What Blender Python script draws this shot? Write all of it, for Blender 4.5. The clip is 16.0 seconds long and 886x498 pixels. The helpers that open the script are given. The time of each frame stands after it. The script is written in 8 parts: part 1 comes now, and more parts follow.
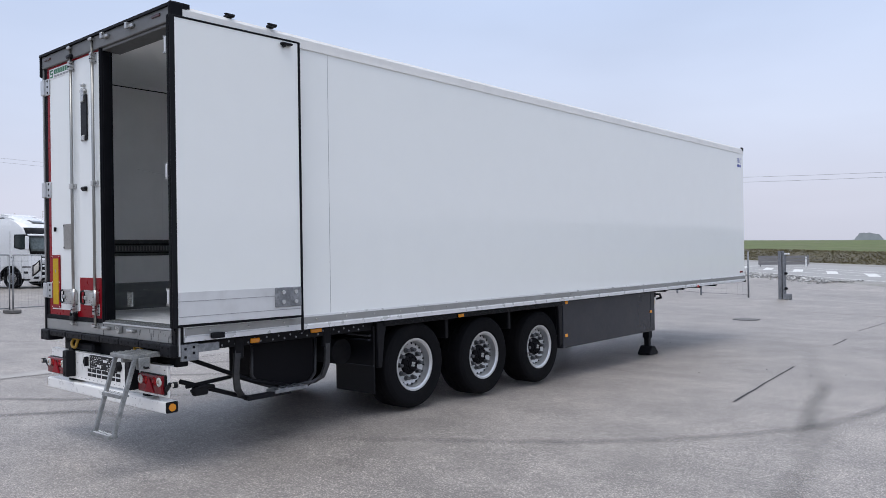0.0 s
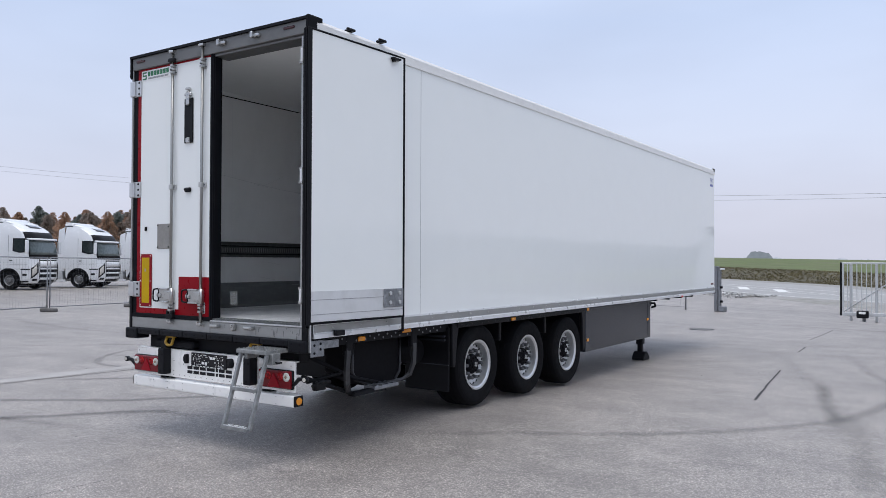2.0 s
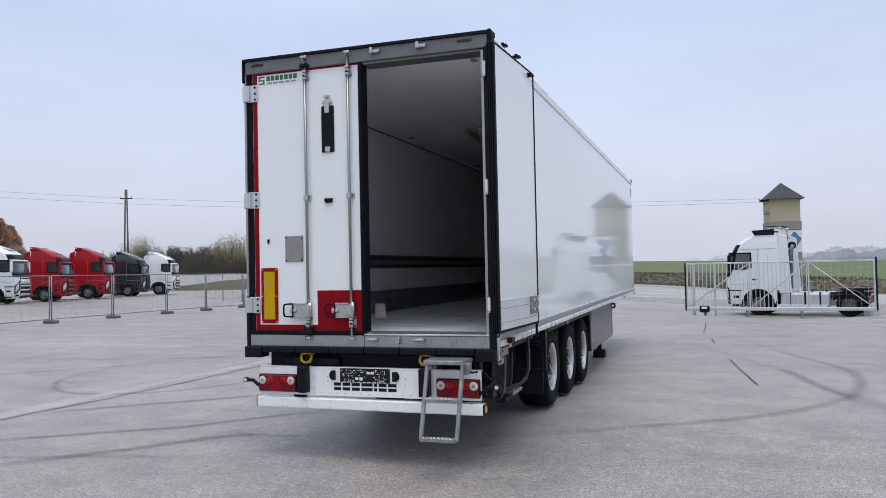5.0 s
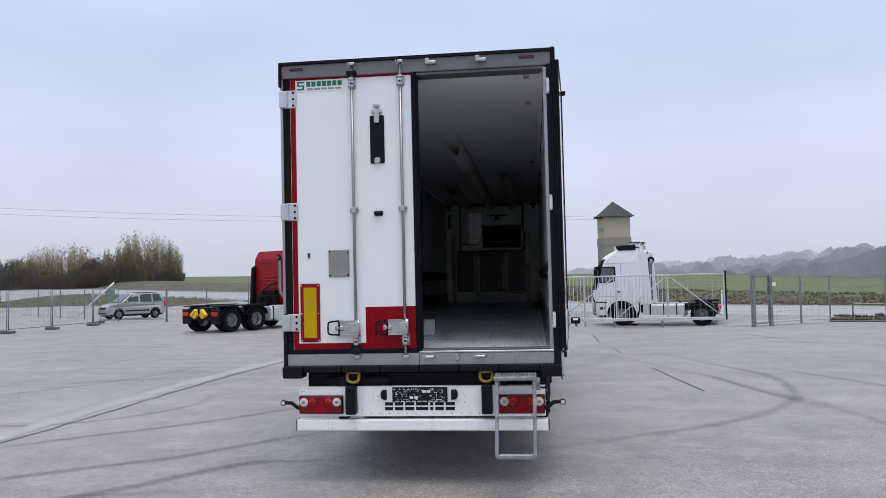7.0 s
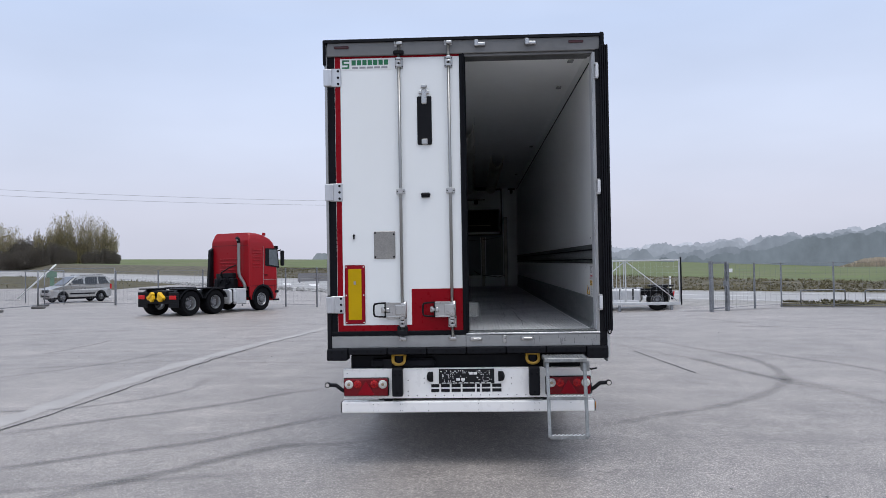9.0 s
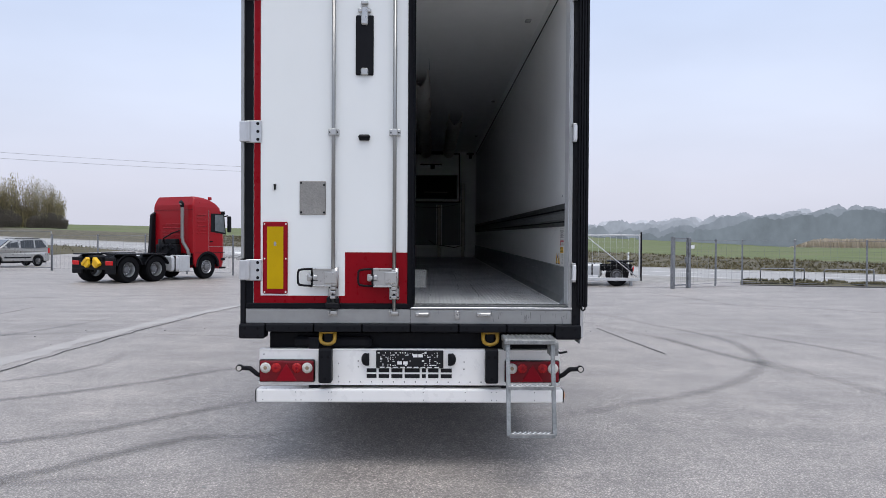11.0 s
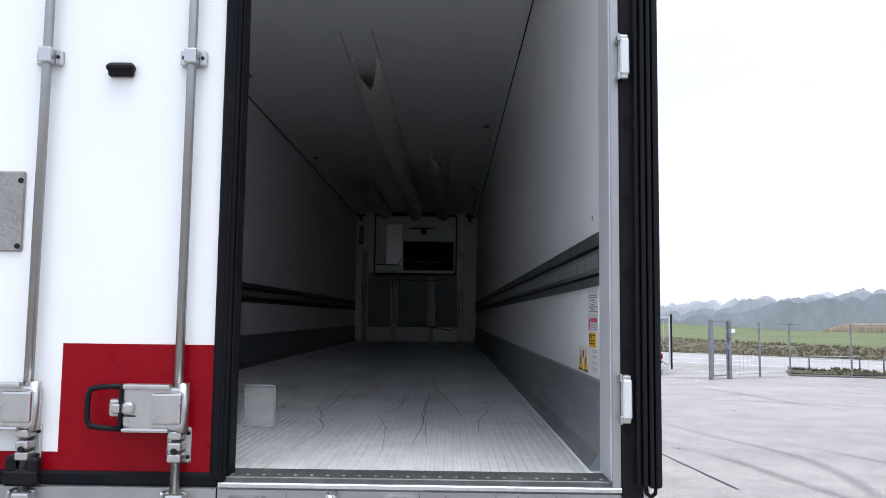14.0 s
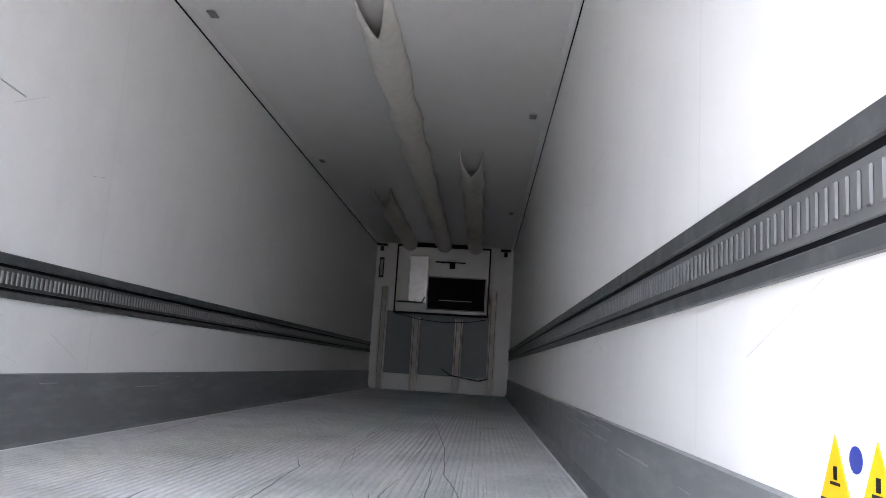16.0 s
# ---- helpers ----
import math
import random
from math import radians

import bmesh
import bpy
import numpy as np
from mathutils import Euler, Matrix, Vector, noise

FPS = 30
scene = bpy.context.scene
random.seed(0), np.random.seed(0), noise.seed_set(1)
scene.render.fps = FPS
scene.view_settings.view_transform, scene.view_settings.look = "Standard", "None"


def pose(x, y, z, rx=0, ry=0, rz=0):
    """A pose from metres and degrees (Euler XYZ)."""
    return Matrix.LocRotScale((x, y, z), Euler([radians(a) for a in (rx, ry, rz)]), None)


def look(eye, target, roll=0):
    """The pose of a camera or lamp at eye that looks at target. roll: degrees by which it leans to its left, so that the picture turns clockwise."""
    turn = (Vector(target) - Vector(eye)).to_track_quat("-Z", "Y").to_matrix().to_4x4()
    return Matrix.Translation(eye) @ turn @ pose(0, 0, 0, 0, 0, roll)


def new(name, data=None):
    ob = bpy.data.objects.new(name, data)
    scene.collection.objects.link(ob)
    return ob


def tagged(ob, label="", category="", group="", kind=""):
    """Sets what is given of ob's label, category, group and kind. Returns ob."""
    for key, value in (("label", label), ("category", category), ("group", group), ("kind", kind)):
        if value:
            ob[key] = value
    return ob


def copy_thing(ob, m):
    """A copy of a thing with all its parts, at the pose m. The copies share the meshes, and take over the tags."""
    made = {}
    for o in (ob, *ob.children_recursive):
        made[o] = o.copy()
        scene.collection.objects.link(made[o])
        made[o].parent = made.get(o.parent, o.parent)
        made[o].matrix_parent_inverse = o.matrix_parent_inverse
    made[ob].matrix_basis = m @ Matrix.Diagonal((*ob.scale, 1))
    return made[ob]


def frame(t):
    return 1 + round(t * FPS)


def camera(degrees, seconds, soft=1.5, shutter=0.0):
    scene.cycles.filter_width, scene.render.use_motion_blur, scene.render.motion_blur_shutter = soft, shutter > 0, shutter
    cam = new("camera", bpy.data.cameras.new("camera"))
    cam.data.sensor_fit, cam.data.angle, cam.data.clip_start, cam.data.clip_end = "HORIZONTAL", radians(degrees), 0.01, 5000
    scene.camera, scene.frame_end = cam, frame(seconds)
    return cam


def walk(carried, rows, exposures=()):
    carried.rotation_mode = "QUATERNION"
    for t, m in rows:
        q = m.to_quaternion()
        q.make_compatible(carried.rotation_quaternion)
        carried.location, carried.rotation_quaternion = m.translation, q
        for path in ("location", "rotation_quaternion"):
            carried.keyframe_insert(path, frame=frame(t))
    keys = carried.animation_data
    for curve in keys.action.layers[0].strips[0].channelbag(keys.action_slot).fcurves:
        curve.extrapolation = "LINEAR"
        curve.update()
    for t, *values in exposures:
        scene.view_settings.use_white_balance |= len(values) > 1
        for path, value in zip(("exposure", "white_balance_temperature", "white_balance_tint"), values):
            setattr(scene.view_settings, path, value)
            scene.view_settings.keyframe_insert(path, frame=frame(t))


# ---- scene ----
cam = camera(59.5, 16.0, soft=0.85)
PATH = [
    (0, (7.271, -3.525, 1.837), (5.97, -2.006, 1.853), -0.6),
    (0.5, (7.136, -3.904, 1.8), (5.872, -2.354, 1.82), -0.3),
    (1, (6.854, -4.239, 1.807), (5.63, -2.658, 1.85), 0.2),
    (1.5, (6.521, -4.672, 1.807), (5.348, -3.052, 1.853), 0.4),
    (2, (6.117, -5.06, 1.774), (5.003, -3.4, 1.819), 0.4),
    (2.5, (5.696, -5.466, 1.771), (4.642, -3.766, 1.812), 0.3),
    (3, (5.221, -5.829, 1.756), (4.233, -4.09, 1.79), -0.0),
    (3.5, (4.716, -6.114, 1.791), (3.799, -4.338, 1.855), -0.5),
    (4, (4.178, -6.386, 1.796), (3.334, -4.574, 1.864), -0.7),
    (6.5, (1.587, -7.105, 1.816), (1.269, -5.132, 1.891), -1.4),
    (7, (1.08, -7.168, 1.855), (0.847, -5.184, 1.944), -1.3),
    (7.5, (0.661, -7.216, 1.837), (0.488, -5.226, 1.932), -1.2),
    (8, (0.337, -7.217, 1.843), (0.205, -5.224, 1.932), -1.1),
    (8.5, (0.154, -7.227, 1.859), (0.05, -5.231, 1.931), -1.0),
    (9, (0.088, -7.249, 1.85), (0.007, -5.252, 1.897), -0.9),
    (9.2, (0.078, -7.233, 1.839), (0.006, -5.235, 1.875), -0.8),
    (11.5, (0.225, -5.407, 1.727), (0.261, -3.408, 1.701), 0.4),
    (12, (0.302, -4.848, 1.706), (0.337, -2.848, 1.688), 0.35),
    (12.5, (0.403, -4.263, 1.697), (0.397, -2.263, 1.697), 0.5),
    (13, (0.502, -3.7, 1.718), (0.473, -1.701, 1.761), 0.7),
    (13.5, (0.574, -3.097, 1.727), (0.547, -1.101, 1.852), 0.8),
    (14, (0.707, -2.447, 1.733), (0.686, -0.456, 1.92), 0.7),
    (14.5, (0.759, -1.868, 1.717), (0.731, 0.124, 1.902), 0.7),
    (15, (0.808, -1.325, 1.7), (0.728, 0.666, 1.879), 1.2),
    (15.5, (0.777, -0.875, 1.683), (0.645, 1.11, 1.885), 2.6),
    (16, (0.752, -0.449, 1.694), (0.637, 1.523, 2.006), 3.6),
]
EXPOSURES = [(0.0, -0.03, 6420, 10), (9.0, -0.03, 6400, 10), (11.5, 0.15, 6560, 10), (12.5, 0.28, 6620, 10), (13.5, 0.40, 6520, 10), (14.0, 0.72, 6480, 10), (14.5, 1.12, 6480, 10),
             (15.0, 2.1, 6600, 10), (15.5, 2.72, 6800, 13), (16.0, 3.08, 6950, 13)]
walk(cam, [(t, look(eye, target, roll)) for t, eye, target, roll in PATH], EXPOSURES)

# ---- build ----
# ---- light ----
world = bpy.data.worlds.new("world")
scene.world = world
world.use_nodes = True
wn, wl = world.node_tree.nodes, world.node_tree.links
wn.clear()
w_out = wn.new("ShaderNodeOutputWorld")
w_bg = wn.new("ShaderNodeBackground")
w_sky = wn.new("ShaderNodeTexSky")
w_sky.sky_type = "NISHITA"
w_sky.sun_disc = False
w_sky.sun_elevation = radians(75)
w_sky.sun_rotation = radians(148)
w_sky.air_density = 1.0
w_sky.dust_density = 3.0
w_co = wn.new("ShaderNodeTexCoord")
w_sep = wn.new("ShaderNodeSeparateXYZ")
w_ramp = wn.new("ShaderNodeValToRGB")
w_ramp.color_ramp.elements[0].position = 0.0
w_ramp.color_ramp.elements[0].color = (6.9, 7.05, 8.25, 1)
w_ramp.color_ramp.elements[1].position = 1.0
w_ramp.color_ramp.elements[1].color = (9.0, 9.8, 11.8, 1)
for at_, col_ in ((0.07, (7.3, 7.5, 8.85, 1)), (0.16, (7.1, 7.75, 9.5, 1)), (0.3, (6.35, 7.45, 9.85, 1)), (0.55, (8.2, 9.1, 11.1, 1))):
    e_ = w_ramp.color_ramp.elements.new(at_)
    e_.color = col_
w_noise = wn.new("ShaderNodeTexNoise")
w_noise.inputs["Scale"].default_value = 1.7
w_noise.inputs["Detail"].default_value = 4.0
w_map = wn.new("ShaderNodeMapping")
w_map.inputs["Scale"].default_value = (1.0, 1.0, 3.2)
w_rng = wn.new("ShaderNodeMapRange")
w_rng.inputs["From Min"].default_value = 0.3
w_rng.inputs["From Max"].default_value = 0.7
w_rng.inputs["To Min"].default_value = 0.91
w_rng.inputs["To Max"].default_value = 1.09
w_mul = wn.new("ShaderNodeMixRGB")
w_mul.blend_type = "MULTIPLY"
w_mul.inputs[0].default_value = 1.0
w_mix = wn.new("ShaderNodeMixRGB")
w_mix.inputs[0].default_value = 0.92
wl.new(w_co.outputs["Generated"], w_sep.inputs[0])
wl.new(w_sep.outputs["Z"], w_ramp.inputs[0])
wl.new(w_co.outputs["Generated"], w_map.inputs[0])
wl.new(w_map.outputs[0], w_noise.inputs["Vector"])
wl.new(w_noise.outputs["Fac"], w_rng.inputs["Value"])
wl.new(w_ramp.outputs[0], w_mul.inputs[1])
wl.new(w_rng.outputs[0], w_mul.inputs[2])
wl.new(w_sky.outputs[0], w_mix.inputs[1])
wl.new(w_mul.outputs[0], w_mix.inputs[2])
wl.new(w_mix.outputs[0], w_bg.inputs["Color"])
w_bg.inputs["Strength"].default_value = 0.097
wl.new(w_bg.outputs[0], w_out.inputs["Surface"])

sun_data = bpy.data.lights.new("sun", "SUN")
sun_data.energy = 1.7
sun_data.angle = radians(40)
sun_data.color = (1.0, 0.97, 0.93)
sun_ob = new("sun", sun_data)
sun_ob.matrix_world = look((5.5, -11, 50), (0, 0, 0))


# ---- materials ----
def mat(name, col, rough=0.5, metal=0.0, var=0.12, scale=6.0, bump=0.0, bscale=60.0, coat=0.0, streak=None, rvar=0.15,
        dirt=None, dscale=1.2, damount=0.0, glass=0.0, objrand=0.0, island=0.0, stretch=(1, 1, 1), spec=0.5):
    m = bpy.data.materials.new(name)
    m.use_nodes = True
    n, l = m.node_tree.nodes, m.node_tree.links
    b = n["Principled BSDF"]
    co = n.new("ShaderNodeTexCoord")
    mp = n.new("ShaderNodeMapping")
    mp.inputs["Scale"].default_value = stretch
    l.new(co.outputs["Object"], mp.inputs[0])
    big = n.new("ShaderNodeTexNoise")
    big.inputs["Scale"].default_value = scale * 0.22
    big.inputs["Detail"].default_value = 5
    fine = n.new("ShaderNodeTexNoise")
    fine.inputs["Scale"].default_value = scale * 3.7
    fine.inputs["Detail"].default_value = 6
    for t in (big, fine):
        l.new(mp.outputs[0], t.inputs["Vector"])
    add = n.new("ShaderNodeMath")
    add.operation = "ADD"
    l.new(big.outputs["Fac"], add.inputs[0])
    l.new(fine.outputs["Fac"], add.inputs[1])
    rng = n.new("ShaderNodeMapRange")
    rng.inputs["From Min"].default_value = 0.6
    rng.inputs["From Max"].default_value = 1.4
    rng.inputs["To Min"].default_value = 1 - var
    rng.inputs["To Max"].default_value = 1 + var
    l.new(add.outputs[0], rng.inputs["Value"])
    val = rng.outputs[0]
    if objrand or island:
        src = n.new("ShaderNodeObjectInfo") if objrand else n.new("ShaderNodeNewGeometry")
        r2 = n.new("ShaderNodeMapRange")
        k = objrand or island
        r2.inputs["To Min"].default_value = 1 - k
        r2.inputs["To Max"].default_value = 1 + k
        l.new(src.outputs["Random" if objrand else "Random Per Island"], r2.inputs["Value"])
        mm = n.new("ShaderNodeMath")
        mm.operation = "MULTIPLY"
        l.new(val, mm.inputs[0])
        l.new(r2.outputs[0], mm.inputs[1])
        val = mm.outputs[0]
    mul = n.new("ShaderNodeMixRGB")
    mul.blend_type = "MULTIPLY"
    mul.inputs[0].default_value = 1.0
    mul.inputs[1].default_value = (*col, 1)
    l.new(val, mul.inputs[2])
    out = mul.outputs[0]
    if dirt:
        dn = n.new("ShaderNodeTexNoise")
        dn.inputs["Scale"].default_value = dscale
        dn.inputs["Detail"].default_value = 8
        dn.inputs["Roughness"].default_value = 0.65
        if streak:
            ms = n.new("ShaderNodeMapping")
            ms.inputs["Scale"].default_value = streak
            l.new(co.outputs["Object"], ms.inputs[0])
            l.new(ms.outputs[0], dn.inputs["Vector"])
        else:
            l.new(co.outputs["Object"], dn.inputs["Vector"])
        dr = n.new("ShaderNodeMapRange")
        dr.inputs["From Min"].default_value = 0.48
        dr.inputs["From Max"].default_value = 0.75
        dr.inputs["To Max"].default_value = damount
        l.new(dn.outputs["Fac"], dr.inputs["Value"])
        dm = n.new("ShaderNodeMixRGB")
        dm.inputs[2].default_value = (*dirt, 1)
        l.new(dr.outputs[0], dm.inputs[0])
        l.new(out, dm.inputs[1])
        out = dm.outputs[0]
    l.new(out, b.inputs["Base Color"])
    rr = n.new("ShaderNodeMapRange")
    rr.inputs["From Min"].default_value = 0.3
    rr.inputs["From Max"].default_value = 0.7
    rr.inputs["To Min"].default_value = max(0.02, rough * (1 - rvar))
    rr.inputs["To Max"].default_value = min(1, rough * (1 + rvar))
    l.new(fine.outputs["Fac"], rr.inputs["Value"])
    l.new(rr.outputs[0], b.inputs["Roughness"])
    b.inputs["Metallic"].default_value = metal
    b.inputs["Coat Weight"].default_value = coat
    b.inputs["Coat Roughness"].default_value = 0.06
    b.inputs["Specular IOR Level"].default_value = spec
    if glass:
        b.inputs["Transmission Weight"].default_value = glass
    if bump:
        bn = n.new("ShaderNodeTexNoise")
        bn.inputs["Scale"].default_value = bscale
        bn.inputs["Detail"].default_value = 4
        l.new(mp.outputs[0], bn.inputs["Vector"])
        bp = n.new("ShaderNodeBump")
        bp.inputs["Strength"].default_value = bump
        bp.inputs["Distance"].default_value = 0.01
        l.new(bn.outputs["Fac"], bp.inputs["Height"])
        l.new(bp.outputs[0], b.inputs["Normal"])
    return m


M_WHITE = mat("gelcoat_white", (0.85, 0.87, 0.858), 0.045, var=0.012, scale=1.0, coat=0.05, spec=0.40, dirt=(0.70, 0.70, 0.67), dscale=1.0, damount=0.03, streak=(3, 3, 0.35), bump=0.006, bscale=1.6)
M_INNER = mat("inner_wall_white", (0.915, 0.92, 0.905), 0.36, var=0.035, scale=1.2, dirt=(0.60, 0.62, 0.61), dscale=1.6, damount=0.16, streak=(1.6, 1.6, 0.9), bump=0.05, bscale=8)
M_CEIL = mat("ceiling_white", (0.915, 0.92, 0.90), 0.4, var=0.035, scale=1.2, dirt=(0.6, 0.6, 0.58), dscale=1.0, damount=0.12)
M_PAINTW = mat("painted_steel_white", (0.89, 0.88, 0.855), 0.30, var=0.02, scale=4, dirt=(0.6, 0.58, 0.55), dscale=3.5, damount=0.12, coat=0.25)
M_RED = mat("red_film", (0.245, 0.002, 0.008), 0.30, var=0.10, scale=5, bump=0.06, bscale=14, spec=0.12)
M_YEL = mat("yellow_reflector", (0.53, 0.34, 0.003), 0.4, var=0.08, scale=30, bump=0.15, bscale=300, spec=0.12)
M_REDREF = mat("red_reflector", (0.26, 0.003, 0.012), 0.35, var=0.1, scale=20, bump=0.1, bscale=250, spec=0.15)
M_RUB = mat("black_rubber", (0.0075, 0.008, 0.0105), 0.6, var=0.25, scale=6, bump=0.1, bscale=120, dirt=(0.018, 0.018, 0.02), dscale=5, damount=0.4, spec=0.08)
M_TYRE = mat("tyre_rubber", (0.0065, 0.0067, 0.008), 0.75, var=0.25, scale=5, bump=0.2, bscale=90, dirt=(0.015, 0.014, 0.013), dscale=3, damount=0.4, spec=0.08)
M_PLAST = mat("black_plastic", (0.008, 0.0083, 0.0105), 0.42, var=0.2, scale=6, bump=0.1, bscale=200, dirt=(0.018, 0.018, 0.018), dscale=4, damount=0.3, spec=0.14)
M_CHASS = mat("dark_chassis_steel", (0.010, 0.0105, 0.013), 0.5, var=0.3, scale=5, dirt=(0.028, 0.026, 0.024), dscale=4, damount=0.5, spec=0.10)
M_GREY = mat("dark_grey_panel", (0.028, 0.030, 0.038), 0.22, var=0.1, scale=3, coat=0.04, dirt=(0.06, 0.06, 0.058), dscale=1.5, damount=0.2, spec=0.3)
M_ALU = mat("brushed_aluminium", (0.62, 0.63, 0.64), 0.38, metal=0.85, var=0.08, scale=5, bump=0.03, bscale=60, dirt=(0.30, 0.30, 0.30), dscale=4, damount=0.35, streak=(5, 5, 0.6))
M_SILL = mat("stainless_sill", (0.37, 0.375, 0.37), 0.42, metal=0.75, var=0.10, scale=4, dirt=(0.25, 0.25, 0.24), dscale=3, damount=0.4, streak=(1.2, 1, 2.0))
M_ROD = mat("zinc_rod", (0.31, 0.31, 0.30), 0.34, metal=0.85, var=0.12, scale=6)
M_RUBL = mat("moulded_rubber", (0.0085, 0.009, 0.0115), 0.5, var=0.2, scale=6, bump=0.1, bscale=120, spec=0.14)
# opaque pale grey: sky seen through the low cab's windows is painted in
M_GLASSL = mat("sky_pale_glass", (0.16, 0.18, 0.19), 0.06, var=0.3, scale=1.5, coat=0.5)
M_SIDEGL = mat("side_window_glass", (0.035, 0.045, 0.046), 0.06, var=0.5, scale=3, coat=0.2)
M_SCREEN = mat("windscreen_glass", (0.09, 0.115, 0.115), 0.05, var=0.5, scale=2.5, coat=0.3)
M_RIMD = mat("wheel_nut_grey", (0.085, 0.088, 0.094), 0.42, metal=0.4, var=0.2, scale=8)
M_STEEL = mat("polished_stainless", (0.50, 0.50, 0.49), 0.30, metal=0.9, var=0.08, scale=8, bump=0.05, bscale=25)
M_GALV = mat("galvanised_steel", (0.21, 0.22, 0.235), 0.5, metal=0.6, var=0.4, scale=16, bump=0.2, bscale=60, dirt=(0.5, 0.51, 0.52), dscale=13, damount=0.6)
M_ROOFRAIL = mat("off_white_rail", (0.78, 0.775, 0.755), 0.35, var=0.04, scale=3, dirt=(0.5, 0.49, 0.47), dscale=3, damount=0.2)
M_LINTEL = mat("dull_steel_lintel", (0.175, 0.175, 0.172), 0.5, metal=0.5, var=0.12, scale=4, dirt=(0.10, 0.10, 0.098), dscale=3, damount=0.5, streak=(1.2, 1, 2.0))
M_TOPRAIL = mat("light_grey_rail", (0.66, 0.67, 0.68), 0.4, metal=0.2, var=0.06, scale=3, dirt=(0.35, 0.35, 0.34), dscale=3, damount=0.3)
M_KICK = mat("grey_kick_plate", (0.25, 0.265, 0.27), 0.4, metal=0.35, var=0.14, scale=3, dirt=(0.45, 0.46, 0.46), dscale=3.0, damount=0.55, streak=(1, 0.8, 5), bump=0.05)
M_FLOOR = mat("ribbed_aluminium_floor", (0.72, 0.725, 0.73), 0.5, metal=0.15, var=0.18, scale=3.5, dirt=(0.36, 0.37, 0.38), dscale=1.8, damount=0.55, bump=0.08, bscale=40)
M_RAILD = mat("dark_load_rail", (0.085, 0.092, 0.092), 0.42, metal=0.3, var=0.15, scale=4, dirt=(0.3, 0.3, 0.3), dscale=9, damount=0.35)
M_RAILS = mat("slotted_rail", (0.30, 0.31, 0.31), 0.45, metal=0.3, var=0.15, scale=6)
M_TRACK = mat("track_grey", (0.13, 0.137, 0.137), 0.5, metal=0.2, var=0.15, scale=6)
M_JOINT = mat("joint_bead_white", (0.86, 0.87, 0.86), 0.4, var=0.03)
M_PALE = mat("pale_scuff", (0.46, 0.48, 0.48), 0.6, var=0.3, scale=20)
M_BLACK = mat("black_void", (0.008, 0.008, 0.01), 0.6, var=0.1, spec=0.08)
M_FABRIC = mat("duct_fabric", (0.78, 0.76, 0.70), 0.8, var=0.1, scale=4, bump=0.7, bscale=11, dirt=(0.5, 0.46, 0.38), dscale=5, damount=0.4)
M_AMBER = mat("amber_lens", (0.75, 0.27, 0.01), 0.2, var=0.05, coat=0.4)
M_LENSR = mat("red_lens", (0.15, 0.0015, 0.007), 0.12, var=0.12, scale=20, coat=0.1, bump=0.15, bscale=150, spec=0.3)
M_LENSD = mat("dark_red_lens", (0.045, 0.006, 0.008), 0.2, var=0.15, scale=20, coat=0.1)
M_LENSR2 = mat("bright_red_lens", (0.62, 0.018, 0.02), 0.2, var=0.15, scale=30, coat=0.1, bump=0.3, bscale=140, spec=0.3)
M_LENSC = mat("clear_lens", (0.60, 0.57, 0.52), 0.12, var=0.1, scale=30, coat=0.6, bump=0.3, bscale=120)
M_ORANGE = mat("yellow_paint", (0.50, 0.29, 0.03), 0.45, var=0.15, scale=8, dirt=(0.2, 0.15, 0.06), dscale=8, damount=0.6)
M_GREEN = mat("green_print", (0.01, 0.16, 0.06), 0.4, var=0.04)
M_STICK = mat("white_sticker", (0.80, 0.80, 0.79), 0.35, var=0.03)
M_INK = mat("black_ink", (0.012, 0.012, 0.014), 0.45, var=0.05, spec=0.20)
M_INKG = mat("grey_ink", (0.30, 0.30, 0.31), 0.5, var=0.1)
M_BLUE = mat("blue_print", (0.03, 0.05, 0.28), 0.4, var=0.05)
M_PINK = mat("red_print", (0.60, 0.08, 0.12), 0.4, var=0.05)
M_WARN = mat("warning_yellow", (0.80, 0.47, 0.01), 0.4, var=0.04)
M_PLATE = mat("speckled_metal_plate", (0.30, 0.29, 0.27), 0.4, metal=0.6, var=0.25, scale=25, bump=0.3, bscale=90)
M_RIM = mat("silver_rim", (0.60, 0.61, 0.62), 0.34, metal=0.8, var=0.1, scale=8, dirt=(0.4, 0.39, 0.37), dscale=6, damount=0.12)
M_RAILB = mat("side_rail_aluminium", (0.74, 0.75, 0.76), 0.3, metal=0.3, var=0.05, scale=3, dirt=(0.45, 0.45, 0.44), dscale=3, damount=0.25)
M_GLASSD = mat("dark_glass", (0.02, 0.024, 0.028), 0.05, var=0.05, coat=0.5)
M_CLEAR = mat("clear_plastic", (0.45, 0.46, 0.44), 0.25, var=0.4, scale=18, dirt=(0.85, 0.85, 0.82), dscale=20, damount=0.6)
M_CLEAR.node_tree.nodes["Principled BSDF"].inputs["Alpha"].default_value = 0.26
M_TWHITE = mat("truck_white", (0.78, 0.79, 0.80), 0.25, var=0.03, scale=2, coat=0.5, objrand=0.02)
M_TRED = mat("truck_red", (0.32, 0.006, 0.012), 0.32, var=0.06, scale=2, coat=0.06, spec=0.25)
M_TBLACK = mat("truck_black", (0.02, 0.022, 0.028), 0.22, var=0.06, scale=2, coat=0.5)
M_CARSIL = mat("car_silver", (0.40, 0.40, 0.39), 0.3, metal=0.5, var=0.04, scale=2, coat=0.4)
M_BARK = mat("bark", (0.09, 0.075, 0.06), 0.9, var=0.3, scale=5, bump=0.5, bscale=20)
